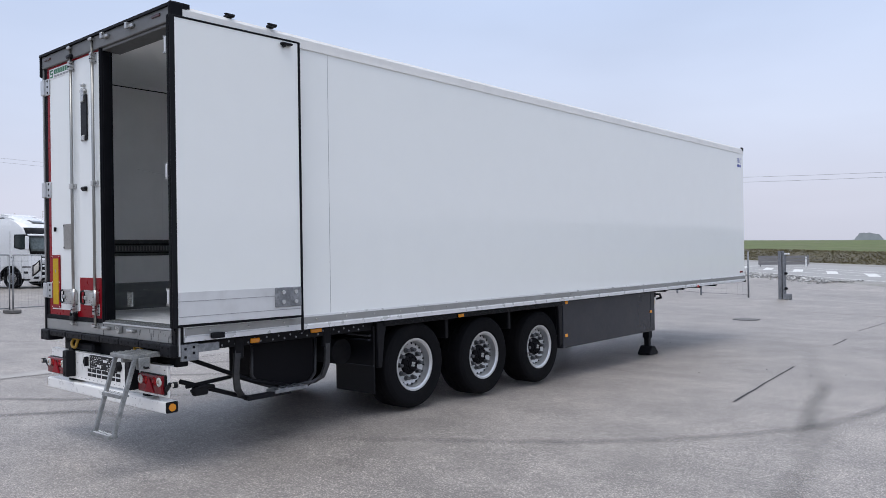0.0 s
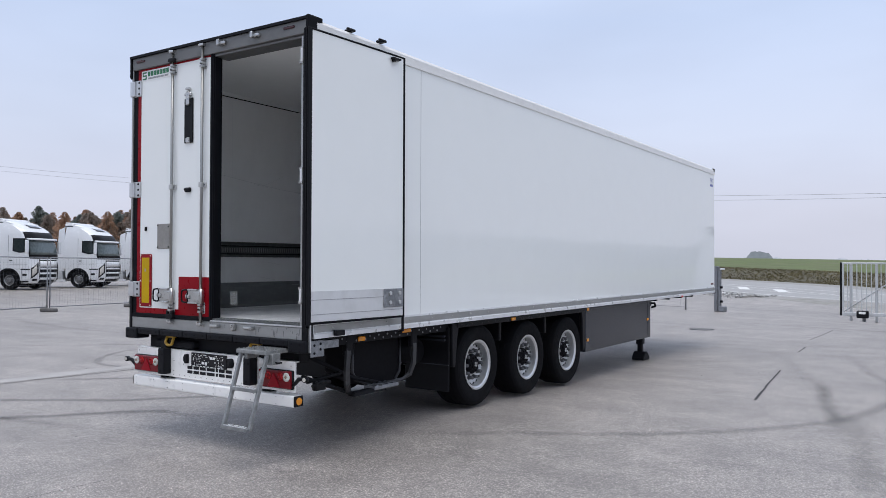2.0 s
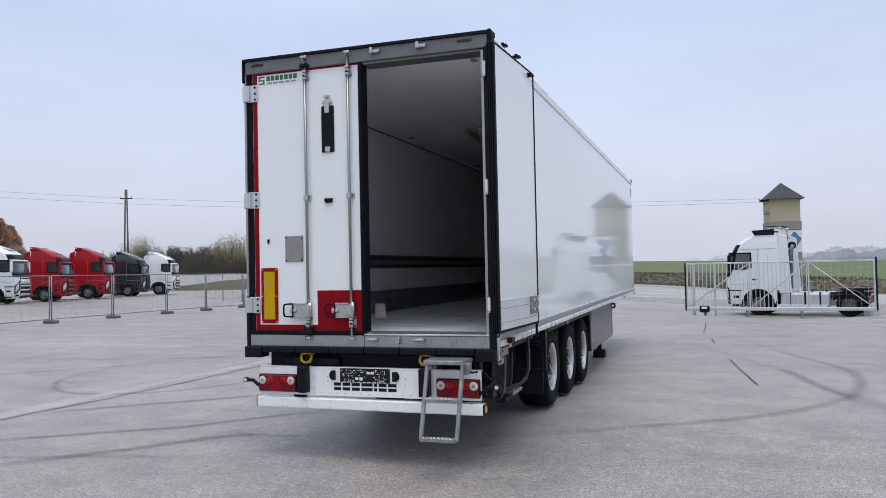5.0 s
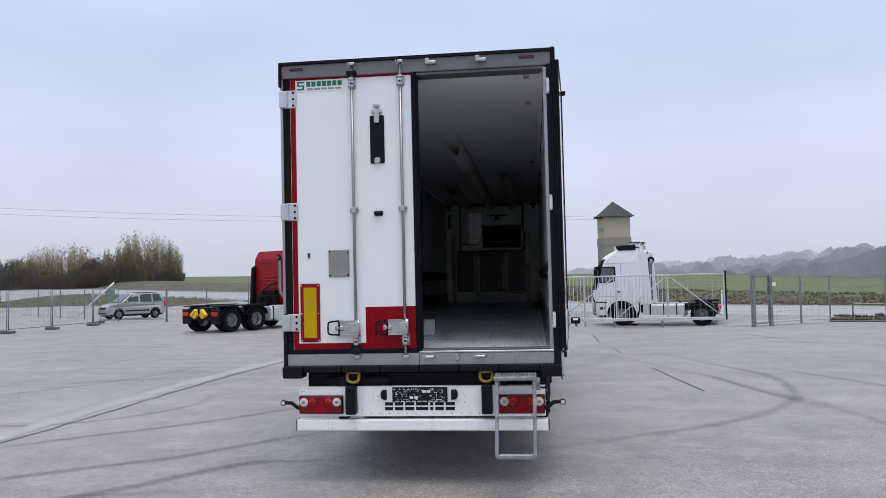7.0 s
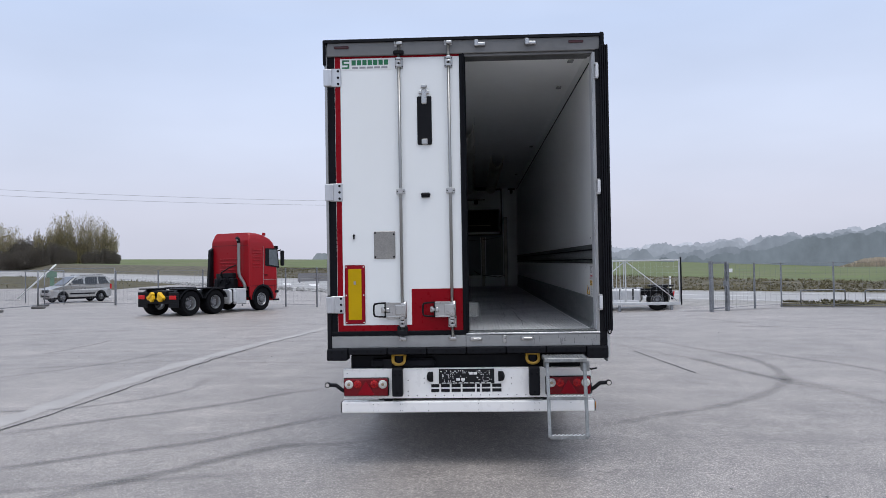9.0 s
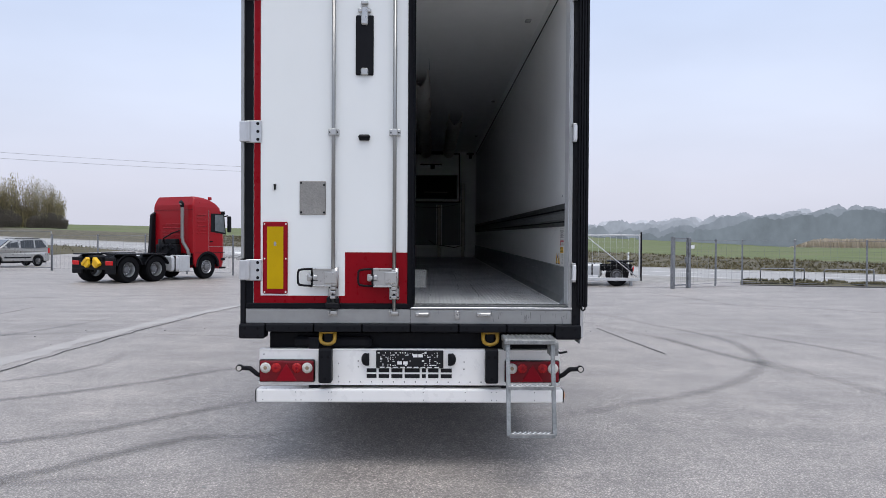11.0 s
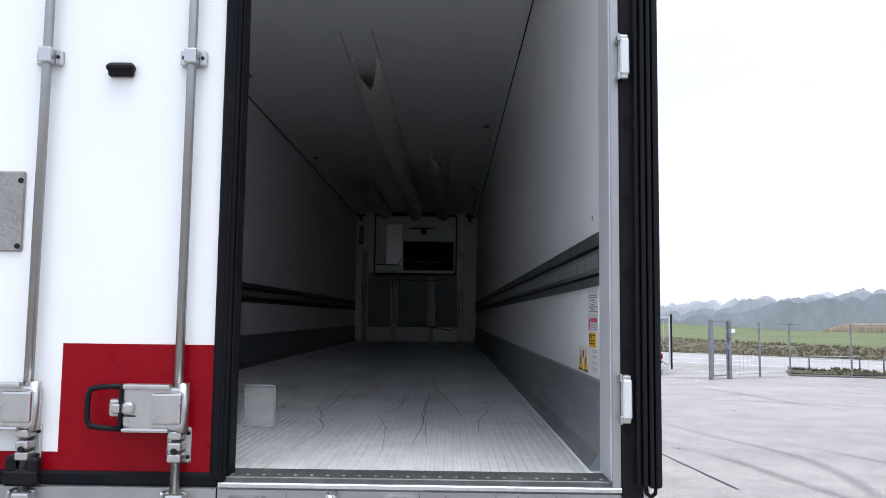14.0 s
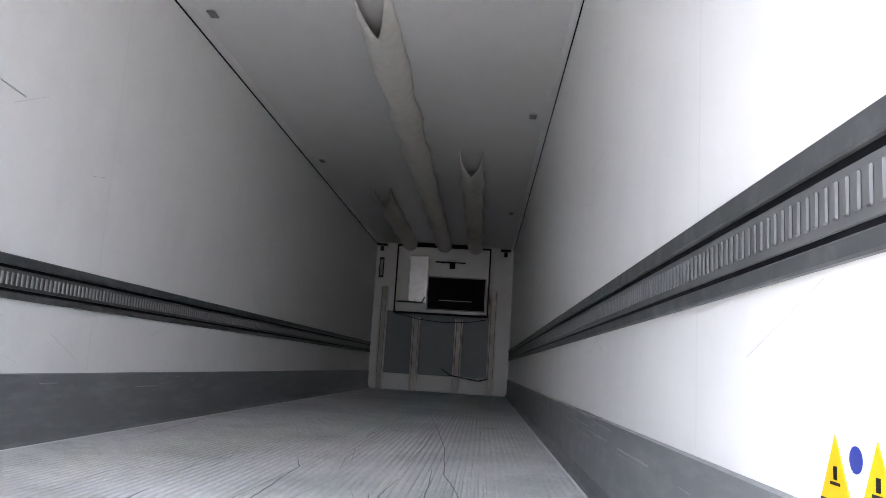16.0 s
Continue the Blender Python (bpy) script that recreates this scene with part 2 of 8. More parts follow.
# next three: leaf colours lightened and greyed, haze over the far wood painted in
M_LEAFO = mat("hazed_autumn_leaves", (0.34, 0.285, 0.245), 0.9, var=0.18, scale=0.5, island=0.12, spec=0.1)
M_LEAFR = mat("hazed_rust_leaves", (0.45, 0.295, 0.205), 0.9, var=0.18, scale=0.5, island=0.12, spec=0.1)
M_LEAFG = mat("hazed_dark_green_leaves", (0.235, 0.26, 0.24), 0.9, var=0.18, scale=0.5, island=0.12, spec=0.1)
M_LEAFW = mat("willow_leaves", (0.33, 0.285, 0.16), 0.8, var=0.3, scale=1.2, island=0.45)
M_LADDER = mat("worn_galvanised_ladder", (0.24, 0.25, 0.25), 0.48, metal=0.5, var=0.45, scale=22, bump=0.2, bscale=60, dirt=(0.55, 0.56, 0.56), dscale=13, damount=0.6)
M_HEDGE = mat("dark_shrub_leaves", (0.12, 0.105, 0.085), 0.85, var=0.3, scale=1.2, island=0.5)


def let_through(m, share):
    """Thin leaves pass part of the light that falls on their far side."""
    n, l = m.node_tree.nodes, m.node_tree.links
    b, out = n["Principled BSDF"], n["Material Output"]
    tr = n.new("ShaderNodeBsdfTranslucent")
    for k in b.inputs["Base Color"].links:
        l.new(k.from_socket, tr.inputs["Color"])
    mx = n.new("ShaderNodeMixShader")
    mx.inputs[0].default_value = share
    l.new(b.outputs[0], mx.inputs[1])
    l.new(tr.outputs[0], mx.inputs[2])
    l.new(mx.outputs[0], out.inputs["Surface"])


for m_ in (M_LEAFO, M_LEAFR, M_LEAFG, M_LEAFW):
    let_through(m_, 0.45)

M_CONC = mat("concrete_block", (0.13, 0.125, 0.12), 0.85, var=0.2, scale=6, bump=0.3, bscale=50)
M_SLAB = mat("pale_stone", (0.36, 0.355, 0.345), 0.8, var=0.3, scale=6, island=0.35)
M_GATE = mat("bright_galvanised", (0.56, 0.57, 0.58), 0.42, metal=0.25, var=0.12, scale=8, dirt=(0.36, 0.37, 0.38), dscale=5, damount=0.4)
M_CORN = mat("dry_maize", (0.50, 0.42, 0.33), 0.9, var=0.1, scale=2, island=0.12)
M_VERGE = mat("rough_grass_verge", (0.15, 0.135, 0.078), 0.95, var=0.5, scale=2.5, bump=0.8, bscale=9, dirt=(0.16, 0.14, 0.09), dscale=1.3, damount=0.7)
def skid_material():
    """Thin worn rubber on asphalt: soft at its edges and broken up along its run."""
    m = bpy.data.materials.new("skid_rubber")
    m.use_nodes = True
    n, l = m.node_tree.nodes, m.node_tree.links
    b = n["Principled BSDF"]
    b.inputs["Base Color"].default_value = (0.16, 0.157, 0.155, 1)
    b.inputs["Roughness"].default_value = 0.75
    uv = n.new("ShaderNodeUVMap")
    sep = n.new("ShaderNodeSeparateXYZ")
    l.new(uv.outputs[0], sep.inputs[0])
    co = n.new("ShaderNodeTexCoord")
    t1 = n.new("ShaderNodeTexNoise")
    t1.inputs["Scale"].default_value = 2.2
    t1.inputs["Detail"].default_value = 6
    t2 = n.new("ShaderNodeTexNoise")
    t2.inputs["Scale"].default_value = 60
    l.new(co.outputs["Object"], t1.inputs["Vector"])
    l.new(co.outputs["Object"], t2.inputs["Vector"])

    def calc(kind, a, c):
        q = n.new("ShaderNodeMath")
        q.operation = kind
        q.use_clamp = kind == "MULTIPLY"
        for i, v in enumerate((a, c)):
            if isinstance(v, (int, float)):
                q.inputs[i].default_value = v
            else:
                l.new(v, q.inputs[i])
        return q.outputs[0]

    side = calc("ABSOLUTE", calc("SUBTRACT", calc("ADD", sep.outputs["X"], sep.outputs["X"]), 1.0), 0)
    fall = calc("SUBTRACT", 1.0, calc("POWER", side, 1.6))
    grit = calc("ADD", calc("MULTIPLY", t1.outputs["Fac"], 0.55), calc("MULTIPLY", t2.outputs["Fac"], 0.35))
    fac = calc("MULTIPLY", calc("MULTIPLY", calc("MULTIPLY", fall, grit), sep.outputs["Y"]), 0.62)
    tr = n.new("ShaderNodeBsdfTransparent")
    mx = n.new("ShaderNodeMixShader")
    l.new(fac, mx.inputs[0])
    l.new(tr.outputs[0], mx.inputs[1])
    l.new(b.outputs[0], mx.inputs[2])
    l.new(mx.outputs[0], n["Material Output"].inputs["Surface"])
    return m


M_SKID = skid_material()
M_MARK = mat("road_paint", (0.72, 0.72, 0.70), 0.7, var=0.12, scale=8, dirt=(0.35, 0.35, 0.35), dscale=4, damount=0.5)
M_SEAM = mat("tar_seam", (0.035, 0.035, 0.037), 0.8, var=0.2, scale=10)
M_PATCH = mat("pale_patch_strip", (0.375, 0.358, 0.345), 0.85, var=0.2, scale=8, bump=0.3, bscale=80, dirt=(0.30, 0.29, 0.28), dscale=2, damount=0.5)
M_ROOFT = mat("dark_roof_tiles", (0.05, 0.05, 0.052), 0.8, var=0.2, scale=4)
M_PLASTER = mat("yellow_plaster", (0.48, 0.42, 0.30), 0.85, var=0.08, scale=2)
M_PLASTG = mat("grey_plaster", (0.30, 0.28, 0.25), 0.85, var=0.08, scale=2)


def ground_material():
    m = bpy.data.materials.new("yard_asphalt")
    m.use_nodes = True
    n, l = m.node_tree.nodes, m.node_tree.links
    b = n["Principled BSDF"]
    co = n.new("ShaderNodeTexCoord")
    P = co.outputs["Object"]

    def noise_tex(scale, detail=6, rough=0.6, vec=P):
        t = n.new("ShaderNodeTexNoise")
        t.inputs["Scale"].default_value = scale
        t.inputs["Detail"].default_value = detail
        t.inputs["Roughness"].default_value = rough
        l.new(vec, t.inputs["Vector"])
        return t.outputs["Fac"]

    def ranged(v, a, z, lo, hi):
        r = n.new("ShaderNodeMapRange")
        r.inputs["From Min"].default_value, r.inputs["From Max"].default_value = a, z
        r.inputs["To Min"].default_value, r.inputs["To Max"].default_value = lo, hi
        l.new(v, r.inputs["Value"])
        return r.outputs[0]

    def op(kind, a, c):
        q = n.new("ShaderNodeMath")
        q.operation = kind
        for i, v in enumerate((a, c)):
            if isinstance(v, (int, float)):
                q.inputs[i].default_value = v
            else:
                l.new(v, q.inputs[i])
        return q.outputs[0]

    large = ranged(noise_tex(0.16, 5), 0.3, 0.7, 0.82, 1.18)
    mid = ranged(noise_tex(1.3, 7, 0.68), 0.3, 0.7, 0.80, 1.20)
    grain = op("MULTIPLY", ranged(noise_tex(55, 3, 0.75), 0.32, 0.68, 0.44, 1.56), ranged(noise_tex(14, 4, 0.7), 0.3, 0.7, 0.80, 1.20))
    vor = n.new("ShaderNodeTexVoronoi")
    vor.inputs["Scale"].default_value = 62
    l.new(P, vor.inputs["Vector"])
    chips = ranged(vor.outputs["Distance"], 0.0, 0.5, 1.62, 0.58)
    v = op("MULTIPLY", op("MULTIPLY", large, mid), op("MULTIPLY", grain, chips))
    # long faint wheel tracks, bent by a slow warp
    warp = n.new("ShaderNodeTexNoise")
    warp.inputs["Scale"].default_value = 0.09
    warp.inputs["Detail"].default_value = 1
    l.new(P, warp.inputs["Vector"])
    wmix = n.new("ShaderNodeMixRGB")
    wmix.blend_type = "ADD"
    wmix.inputs[0].default_value = 9.0
    l.new(P, wmix.inputs[1])
    l.new(warp.outputs["Color"], wmix.inputs[2])
    for turn, amount in ((35, 0.07), (-20, 0.06)):
        ms = n.new("ShaderNodeMapping")
        ms.inputs["Rotation"].default_value = (0, 0, radians(turn))
        ms.inputs["Scale"].default_value = (0.05, 1.5, 1)
        l.new(wmix.outputs[0], ms.inputs[0])
        v = op("MULTIPLY", v, ranged(noise_tex(1.0, 4, 0.6, ms.outputs[0]), 0.35, 0.65, 1 - amount, 1 + amount))
    # drips and oil spots
    spots = ranged(noise_tex(1.1, 3, 0.5), 0.70, 0.76, 0.0, 0.35)
    v = op("MULTIPLY", v, op("SUBTRACT", 1.0, spots))
    mul = n.new("ShaderNodeMixRGB")
    mul.blend_type = "MULTIPLY"
    mul.inputs[0].default_value = 1
    mul.inputs[1].default_value = (0.372, 0.335, 0.305, 1)
    l.new(v, mul.inputs[2])
    l.new(mul.outputs[0], b.inputs["Base Color"])
    b.inputs["Roughness"].default_value = 0.52
    b.inputs["Specular IOR Level"].default_value = 1.0
    bp = n.new("ShaderNodeBump")
    bp.inputs["Strength"].default_value = 0.34
    bp.inputs["Distance"].default_value = 0.006
    l.new(op("ADD", grain, chips), bp.inputs["Height"])
    l.new(bp.outputs[0], b.inputs["Normal"])
    return m


M_YARD = ground_material()
M_ROAD = mat("road_asphalt", (0.33, 0.325, 0.32), 0.8, var=0.12, scale=3, bump=0.2, bscale=80)
M_BANK = mat("dry_bank_grass", (0.10, 0.088, 0.055), 0.95, var=0.6, scale=2.6, bump=0.9, bscale=5, dirt=(0.035, 0.033, 0.026), dscale=0.35, damount=0.8, streak=(1.6, 1.6, 0.4))
M_BANKG = mat("dead_bank_growth", (0.145, 0.128, 0.075), 0.95, var=0.5, scale=0.35, island=0.25, spec=0.1)
M_FIELD = mat("green_field", (0.098, 0.126, 0.038), 0.95, var=0.35, scale=1.0, bump=0.6, bscale=6, dirt=(0.155, 0.135, 0.080), dscale=0.10, damount=0.9)
M_GRAVEL = mat("gravel_verge", (0.29, 0.28, 0.265), 0.95, var=0.3, scale=12, bump=0.8, bscale=30, dirt=(0.14, 0.14, 0.09), dscale=0.5, damount=0.6)
let_through(M_BANKG, 0.5)
let_through(M_VERGE, 0.4)


# ---- mesh helpers ----
def merge(bm, tmp, m=None):
    if m is not None:
        bmesh.ops.transform(tmp, matrix=m, verts=tmp.verts)
    me = bpy.data.meshes.new("tmp")
    tmp.to_mesh(me)
    tmp.free()
    bm.from_mesh(me)
    bpy.data.meshes.remove(me)
    return bm


def box(bm, x0, x1, y0, y1, z0, z1, b=0.0, seg=1, m=None, mi=0):
    tmp = bmesh.new()
    vs = [tmp.verts.new((x, y, z)) for x in (x0, x1) for y in (y0, y1) for z in (z0, z1)]
    for f in ((0, 1, 3, 2), (4, 6, 7, 5), (0, 4, 5, 1), (2, 3, 7, 6), (0, 2, 6, 4), (1, 5, 7, 3)):
        tmp.faces.new([vs[i] for i in f])
    bmesh.ops.recalc_face_normals(tmp, faces=tmp.faces)
    if b:
        bmesh.ops.bevel(tmp, geom=tmp.edges[:], offset=b, segments=seg, affect="EDGES", profile=0.5)
    for f in tmp.faces:
        f.material_index = mi
    return merge(bm, tmp, m)


def rod(bm, p, q, r, seg=10, r2=None, cap=True, mi=0):
    p, q = Vector(p), Vector(q)
    tmp = bmesh.new()
    bmesh.ops.create_cone(tmp, cap_ends=cap, segments=seg, radius1=r, radius2=r if r2 is None else r2, depth=(q - p).length)
    for f in tmp.faces:
        f.material_index = mi
        f.smooth = len(f.verts) == 4
    turn = (q - p).to_track_quat("Z", "Y").to_matrix().to_4x4()
    return merge(bm, tmp, Matrix.Translation((p + q) / 2) @ turn)


def tube(bm, pts, r, seg=8, mi=0):
    """One closed skin swept round a bent line."""
    pts = [Vector(p) for p in pts]
    rings = []
    side = None
    for i, p in enumerate(pts):
        d0 = (p - pts[i - 1]).normalized() if i else (pts[1] - p).normalized()
        d1 = (pts[i + 1] - p).normalized() if i < len(pts) - 1 else d0
        d = (d0 + d1).normalized()
        side = d.orthogonal().normalized() if side is None else (side - d * side.dot(d)).normalized()
        up = d.cross(side)
        k = 1 / max(0.5, d.dot(d0))
        rings.append([bm.verts.new(p + (side * math.cos(q) + up * math.sin(q)) * r * k) for q in [math.tau * j / seg for j in range(seg)]])
    for A, C in zip(rings, rings[1:]):
        for j in range(seg):
            f = bm.faces.new((A[j], A[(j + 1) % seg], C[(j + 1) % seg], C[j]))
            f.smooth = True
            f.material_index = mi
    for ring in (rings[0][::-1], rings[-1]):
        bm.faces.new(ring).material_index = mi
    return bm


def ball(bm, c, r, u=8, v=6, sc=(1, 1, 1), mi=0):
    tmp = bmesh.new()
    bmesh.ops.create_uvsphere(tmp, u_segments=u, v_segments=v, radius=r)
    for f in tmp.faces:
        f.smooth = True
        f.material_index = mi
    return merge(bm, tmp, Matrix.Translation(c) @ Matrix.Diagonal((*sc, 1)))


def extrude(bm, prof, a, z, axis="y", b=0.0, seg=1, m=None, mi=0, smooth=False):
    """A closed outline, swept straight from a to z along an axis. Outline pairs: axis y: (x, z); axis x: (y, z); axis z: (x, y)."""
    put = {"y": lambda p, t: (p[0], t, p[1]), "x": lambda p, t: (t, p[0], p[1]), "z": lambda p, t: (p[0], p[1], t)}[axis]
    tmp = bmesh.new()
    lo = [tmp.verts.new(put(p, a)) for p in prof]
    hi = [tmp.verts.new(put(p, z)) for p in prof]
    tmp.faces.new(lo)
    tmp.faces.new(hi[::-1])
    k = len(prof)
    for i in range(k):
        f = tmp.faces.new((lo[i], hi[i], hi[(i + 1) % k], lo[(i + 1) % k]))
        f.smooth = smooth
    bmesh.ops.recalc_face_normals(tmp, faces=tmp.faces)
    if b:
        bmesh.ops.bevel(tmp, geom=tmp.edges[:], offset=b, segments=seg, affect="EDGES", profile=0.5)
    for f in tmp.faces:
        f.material_index = mi
    return merge(bm, tmp, m)


def lathe(bm, prof, seg=32, m=None, mi=0):
    """An outline of (radius, along) turned round the x axis."""
    tmp = bmesh.new()
    rings = []
    for r, x in prof:
        rings.append([tmp.verts.new((x, r * math.cos(2 * math.pi * i / seg), r * math.sin(2 * math.pi * i / seg))) for i in range(seg)])
    for A, B in zip(rings, rings[1:]):
        for i in range(seg):
            f = tmp.faces.new((A[i], A[(i + 1) % seg], B[(i + 1) % seg], B[i]))
            f.smooth = True
    bmesh.ops.remove_doubles(tmp, verts=tmp.verts, dist=1e-5)
    bmesh.ops.recalc_face_normals(tmp, faces=tmp.faces)
    for e in tmp.edges:
        e.smooth = e.calc_face_angle(0) < 0.5
    for f in tmp.faces:
        f.material_index = mi
    return merge(bm, tmp, m)


def mesh_of(bm, name, *mats):
    me = bpy.data.meshes.new(name)
    bm.to_mesh(me)
    bm.free()
    for q in mats:
        me.materials.append(q)
    return me


def part(name, bm, material, parent, label=""):
    mats = material if isinstance(material, (list, tuple)) else [material]
    ob = new(name, mesh_of(bm, name, *mats))
    ob.parent = parent
    if label:
        tagged(ob, label)
    return ob


def share(name, ob, m, parent=None):
    c = new(name, ob.data)
    c.parent = parent or ob.parent
    c.matrix_local = m
    return c


def B():
    return bmesh.new()


def thing(name, m, label, category, group="", kind=""):
    ob = new(name)
    ob.matrix_world = m
    return tagged(ob, label, category, group, kind)


# ---- ground: yard, road, bank and field as one sheet ----
ROOT2 = math.sqrt(0.5)


def smooth(a, z, v):
    k = min(1, max(0, (v - a) / (z - a)))
    return k * k * (3 - 2 * k)


def lay_by(s):
    """How far the far side of the road widens along its run."""
    return 8.0 * smooth(28, 58, s)


def height(x, y):
    """Ground height; n runs across the road, s along it."""
    n, s = (x + y) * ROOT2, (y - x) * ROOT2
    n -= lay_by(s) * smooth(36.4, 51.5, n)
    k = min(max(s, -40), 260)
    road = 0.0135 * max(0, k - 36) * (1 - smooth(43.5, 53, n)) * smooth(13, 30, n)
    low, top = max(0.15, 0.12 + 0.0195 * k), max(0.9, -6.5 + 0.0493 * k)
    h = road + low * smooth(43.5, 53, n) + (top - low) * smooth(53, 84, n)
    h += -0.0054 * max(0, min(n, 800) - 95)
    yard_rise = 0.22 * smooth(26, 42, -x) * (1 - smooth(20, 32, n))
    dip = -0.36 * smooth(18, 25, n) * (1 - smooth(28.5, 31.4, n)) * smooth(10, 14.5, s) * (1 - smooth(24, 40, s))
    crown = 0.075 * math.exp(-((y - 2.6) / 1.8) ** 2 - (x / 3.5) ** 2)
    return h + yard_rise + dip + crown


def ground_sheet():
    ns = [-900, -500, -250, -120, -60, -40, -30, -20, -14] + [-8 + i for i in range(23)] + [16, 18, 20, 22, 24, 26, 28, 29.5, 30.5, 31.4, 33, 36.4, 40, 41.4, 42.6, 43.5, 45, 47, 49, 51, 53, 56, 60, 66, 72, 78, 84, 90, 100, 130, 180, 260, 420, 800, 1500]
    ss = [-1500, -800, -400, -200, -120, -80] + [-60, -48, -36, -24, -12] + [-6 + i for i in range(18)] + [12 + 3 * i for i in range(14)] + [54 + 6 * i for i in range(29)] + [240, 270, 320, 420, 700, 1500]
    bm = B()
    grid = []
    for n in ns:
        row = []
        for s in ss:
            wide = n + lay_by(s) * smooth(36.4, 43.5, n)
            x, y = (wide - s) * ROOT2, (wide + s) * ROOT2
            z = height(x, y)
            if n > 43.5:
                z += 0.10 * noise.noise((x * 0.15, y * 0.15, 0))
            row.append(bm.verts.new((x, y, z)))
        grid.append(row)
    for i, (a, c) in enumerate(zip(grid, grid[1:])):
        n = (ns[i] + ns[i + 1]) / 2
        mi = 0 if n < 29.5 else 4 if n < 31.4 else 1 if n < 41.4 else 4 if n < 43.5 else 2 if n < 53 else 3
        for j in range(len(ss) - 1):
            f = bm.faces.new((a[j], a[j + 1], c[j + 1], c[j]))
            f.material_index = mi
            f.smooth = True
    bmesh.ops.recalc_face_normals(bm, faces=bm.faces)
    if bm.faces[0].normal.z < 0:
        bmesh.ops.reverse_faces(bm, faces=bm.faces)
    ob = new("ground", mesh_of(bm, "ground", M_YARD, M_ROAD, M_BANK, M_FIELD, M_GRAVEL))
    return tagged(ob, "worn light grey asphalt yard running out to road, bank and field", "ground", kind="structure")


GROUND = ground_sheet()


def strip(name, pts, width, material, z=0.004, jag=0.0, seed=1):
    """A thin flat band that follows points on the yard."""
    rnd = random.Random(seed)
    bm = B()
    dense = []
    for a, c in zip(pts, pts[1:]):
        k = max(2, int((Vector(c) - Vector(a)).length / 0.35))
        for i in range(k):
            dense.append(Vector(a).lerp(Vector(c), i / k))
    dense.append(Vector(pts[-1]))
    last = None
    for i, p in enumerate(dense):
        d = (dense[min(i + 1, len(dense) - 1)] - dense[max(i - 1, 0)]).normalized()
        q = Vector((-d.y, d.x))
        p = p + q * rnd.uniform(-jag, jag)
        w = width * rnd.uniform(0.65, 1.3) if jag else width
        pair = [bm.verts.new((p.x + q.x * w * k, p.y + q.y * w * k, height(p.x, p.y) + z)) for k in (-0.5, 0.5)]
        if last:
            bm.faces.new((last[0], pair[0], pair[1], last[1]))
        last = pair
    bmesh.ops.recalc_face_normals(bm, faces=bm.faces)
    ob = new(name, mesh_of(bm, name, material))
    ob.parent = GROUND
    return ob


strip("patched_joint", [(-6.1, -7.0), (-5.95, -2.0), (-5.86, 2.0), (-5.78, 3.3), (-5.86, 5.0), (-5.80, 7.2), (-5.63, 9.9), (-5.3, 12.4), (-4.9, 14.4), (-4.3, 19.0)], 0.36, M_PATCH, 0.004, 0.06, 3)
strip("joint_crack", [(-5.85, -7.0), (-5.7, -2.0), (-5.57, 1.7), (-5.46, 2.7), (-5.46, 4.4), (-5.48, 6.4), (-5.37, 9.1), (-5.08, 12.6), (-4.6, 15.5)], 0.028, M_SEAM, 0.007, 0.03, 4)
for cr, wd, jg, sd in (
        (((3.78, 6.0), (3.67, 7.1), (3.57, 8.2), (3.45, 9.5)), 0.030, 0.008, 5),
        (((3.20, 12.88), (3.12, 14.2)), 0.030, 0.015, 6),
        (((2.93, 16.1), (2.95, 17.7), (2.98, 19.95)), 0.03, 0.015, 7),
        (((-9.9, 10.3), (-9.75, 11.2), (-9.73, 12.4), (-9.9, 13.6)), 0.028, 0.05, 8),
        (((-9.77, 10.3), (-8.45, 10.6), (-5.7, 10.45)), 0.018, 0.02, 9),
        (((-5.46, 8.33), (-2.94, 7.92), (-1.4, 7.8)), 0.016, 0.015, 10),
        (((7.45, 20.2), (8.05, 17.9), (8.5, 15.2), (9.0, 14.0)), 0.03, 0.03, 11),
        (((0.24, -2.6), (0.2, -1.9), (0.28, -1.3)), 0.006, 0.03, 12)):
    strip("crack", cr, wd, M_SEAM, 0.004, jg, sd)


def skid(pts, width, dark=1.0):
    """A tyre mark, once a broad patch: a smooth band whose strength fades at both ends."""
    pts = [Vector((*p, 0)) for p in pts]
    dense = []
    for i in range(len(pts) - 1):
        p0, p1, p2, p3 = pts[max(i - 1, 0)], pts[i], pts[i + 1], pts[min(i + 2, len(pts) - 1)]
        for k in range(8):
            t = k / 8
            dense.append(0.5 * (2 * p1 + (p2 - p0) * t + (2 * p0 - 5 * p1 + 4 * p2 - p3) * t * t + (3 * p1 - p0 - 3 * p2 + p3) * t ** 3))
    dense.append(pts[-1])
    bm = B()
    uv = bm.loops.layers.uv.new("UVMap")
    last, n_ = None, len(dense) - 1
    for i, p in enumerate(dense):
        d = (dense[min(i + 1, n_)] - dense[max(i - 1, 0)]).normalized()
        q = Vector((-d.y, d.x, 0)) * width / 2
        z = Vector((0, 0, height(p.x, p.y) + 0.0035))
        power = dark * min(1, 5 * i / n_, 5 * (n_ - i) / n_)
        row = (bm.verts.new(p - q + z), bm.verts.new(p + q + z), power)
        if last:
            f = bm.faces.new((last[0], last[1], row[1], row[0]))
            for loop, c in zip(f.loops, ((0, last[2]), (1, last[2]), (1, power), (0, power))):
                loop[uv].uv = c
        last = row
    bmesh.ops.recalc_face_normals(bm, faces=bm.faces)
    ob = new("skid_mark", mesh_of(bm, "skid_mark", M_SKID))
    ob.parent = GROUND


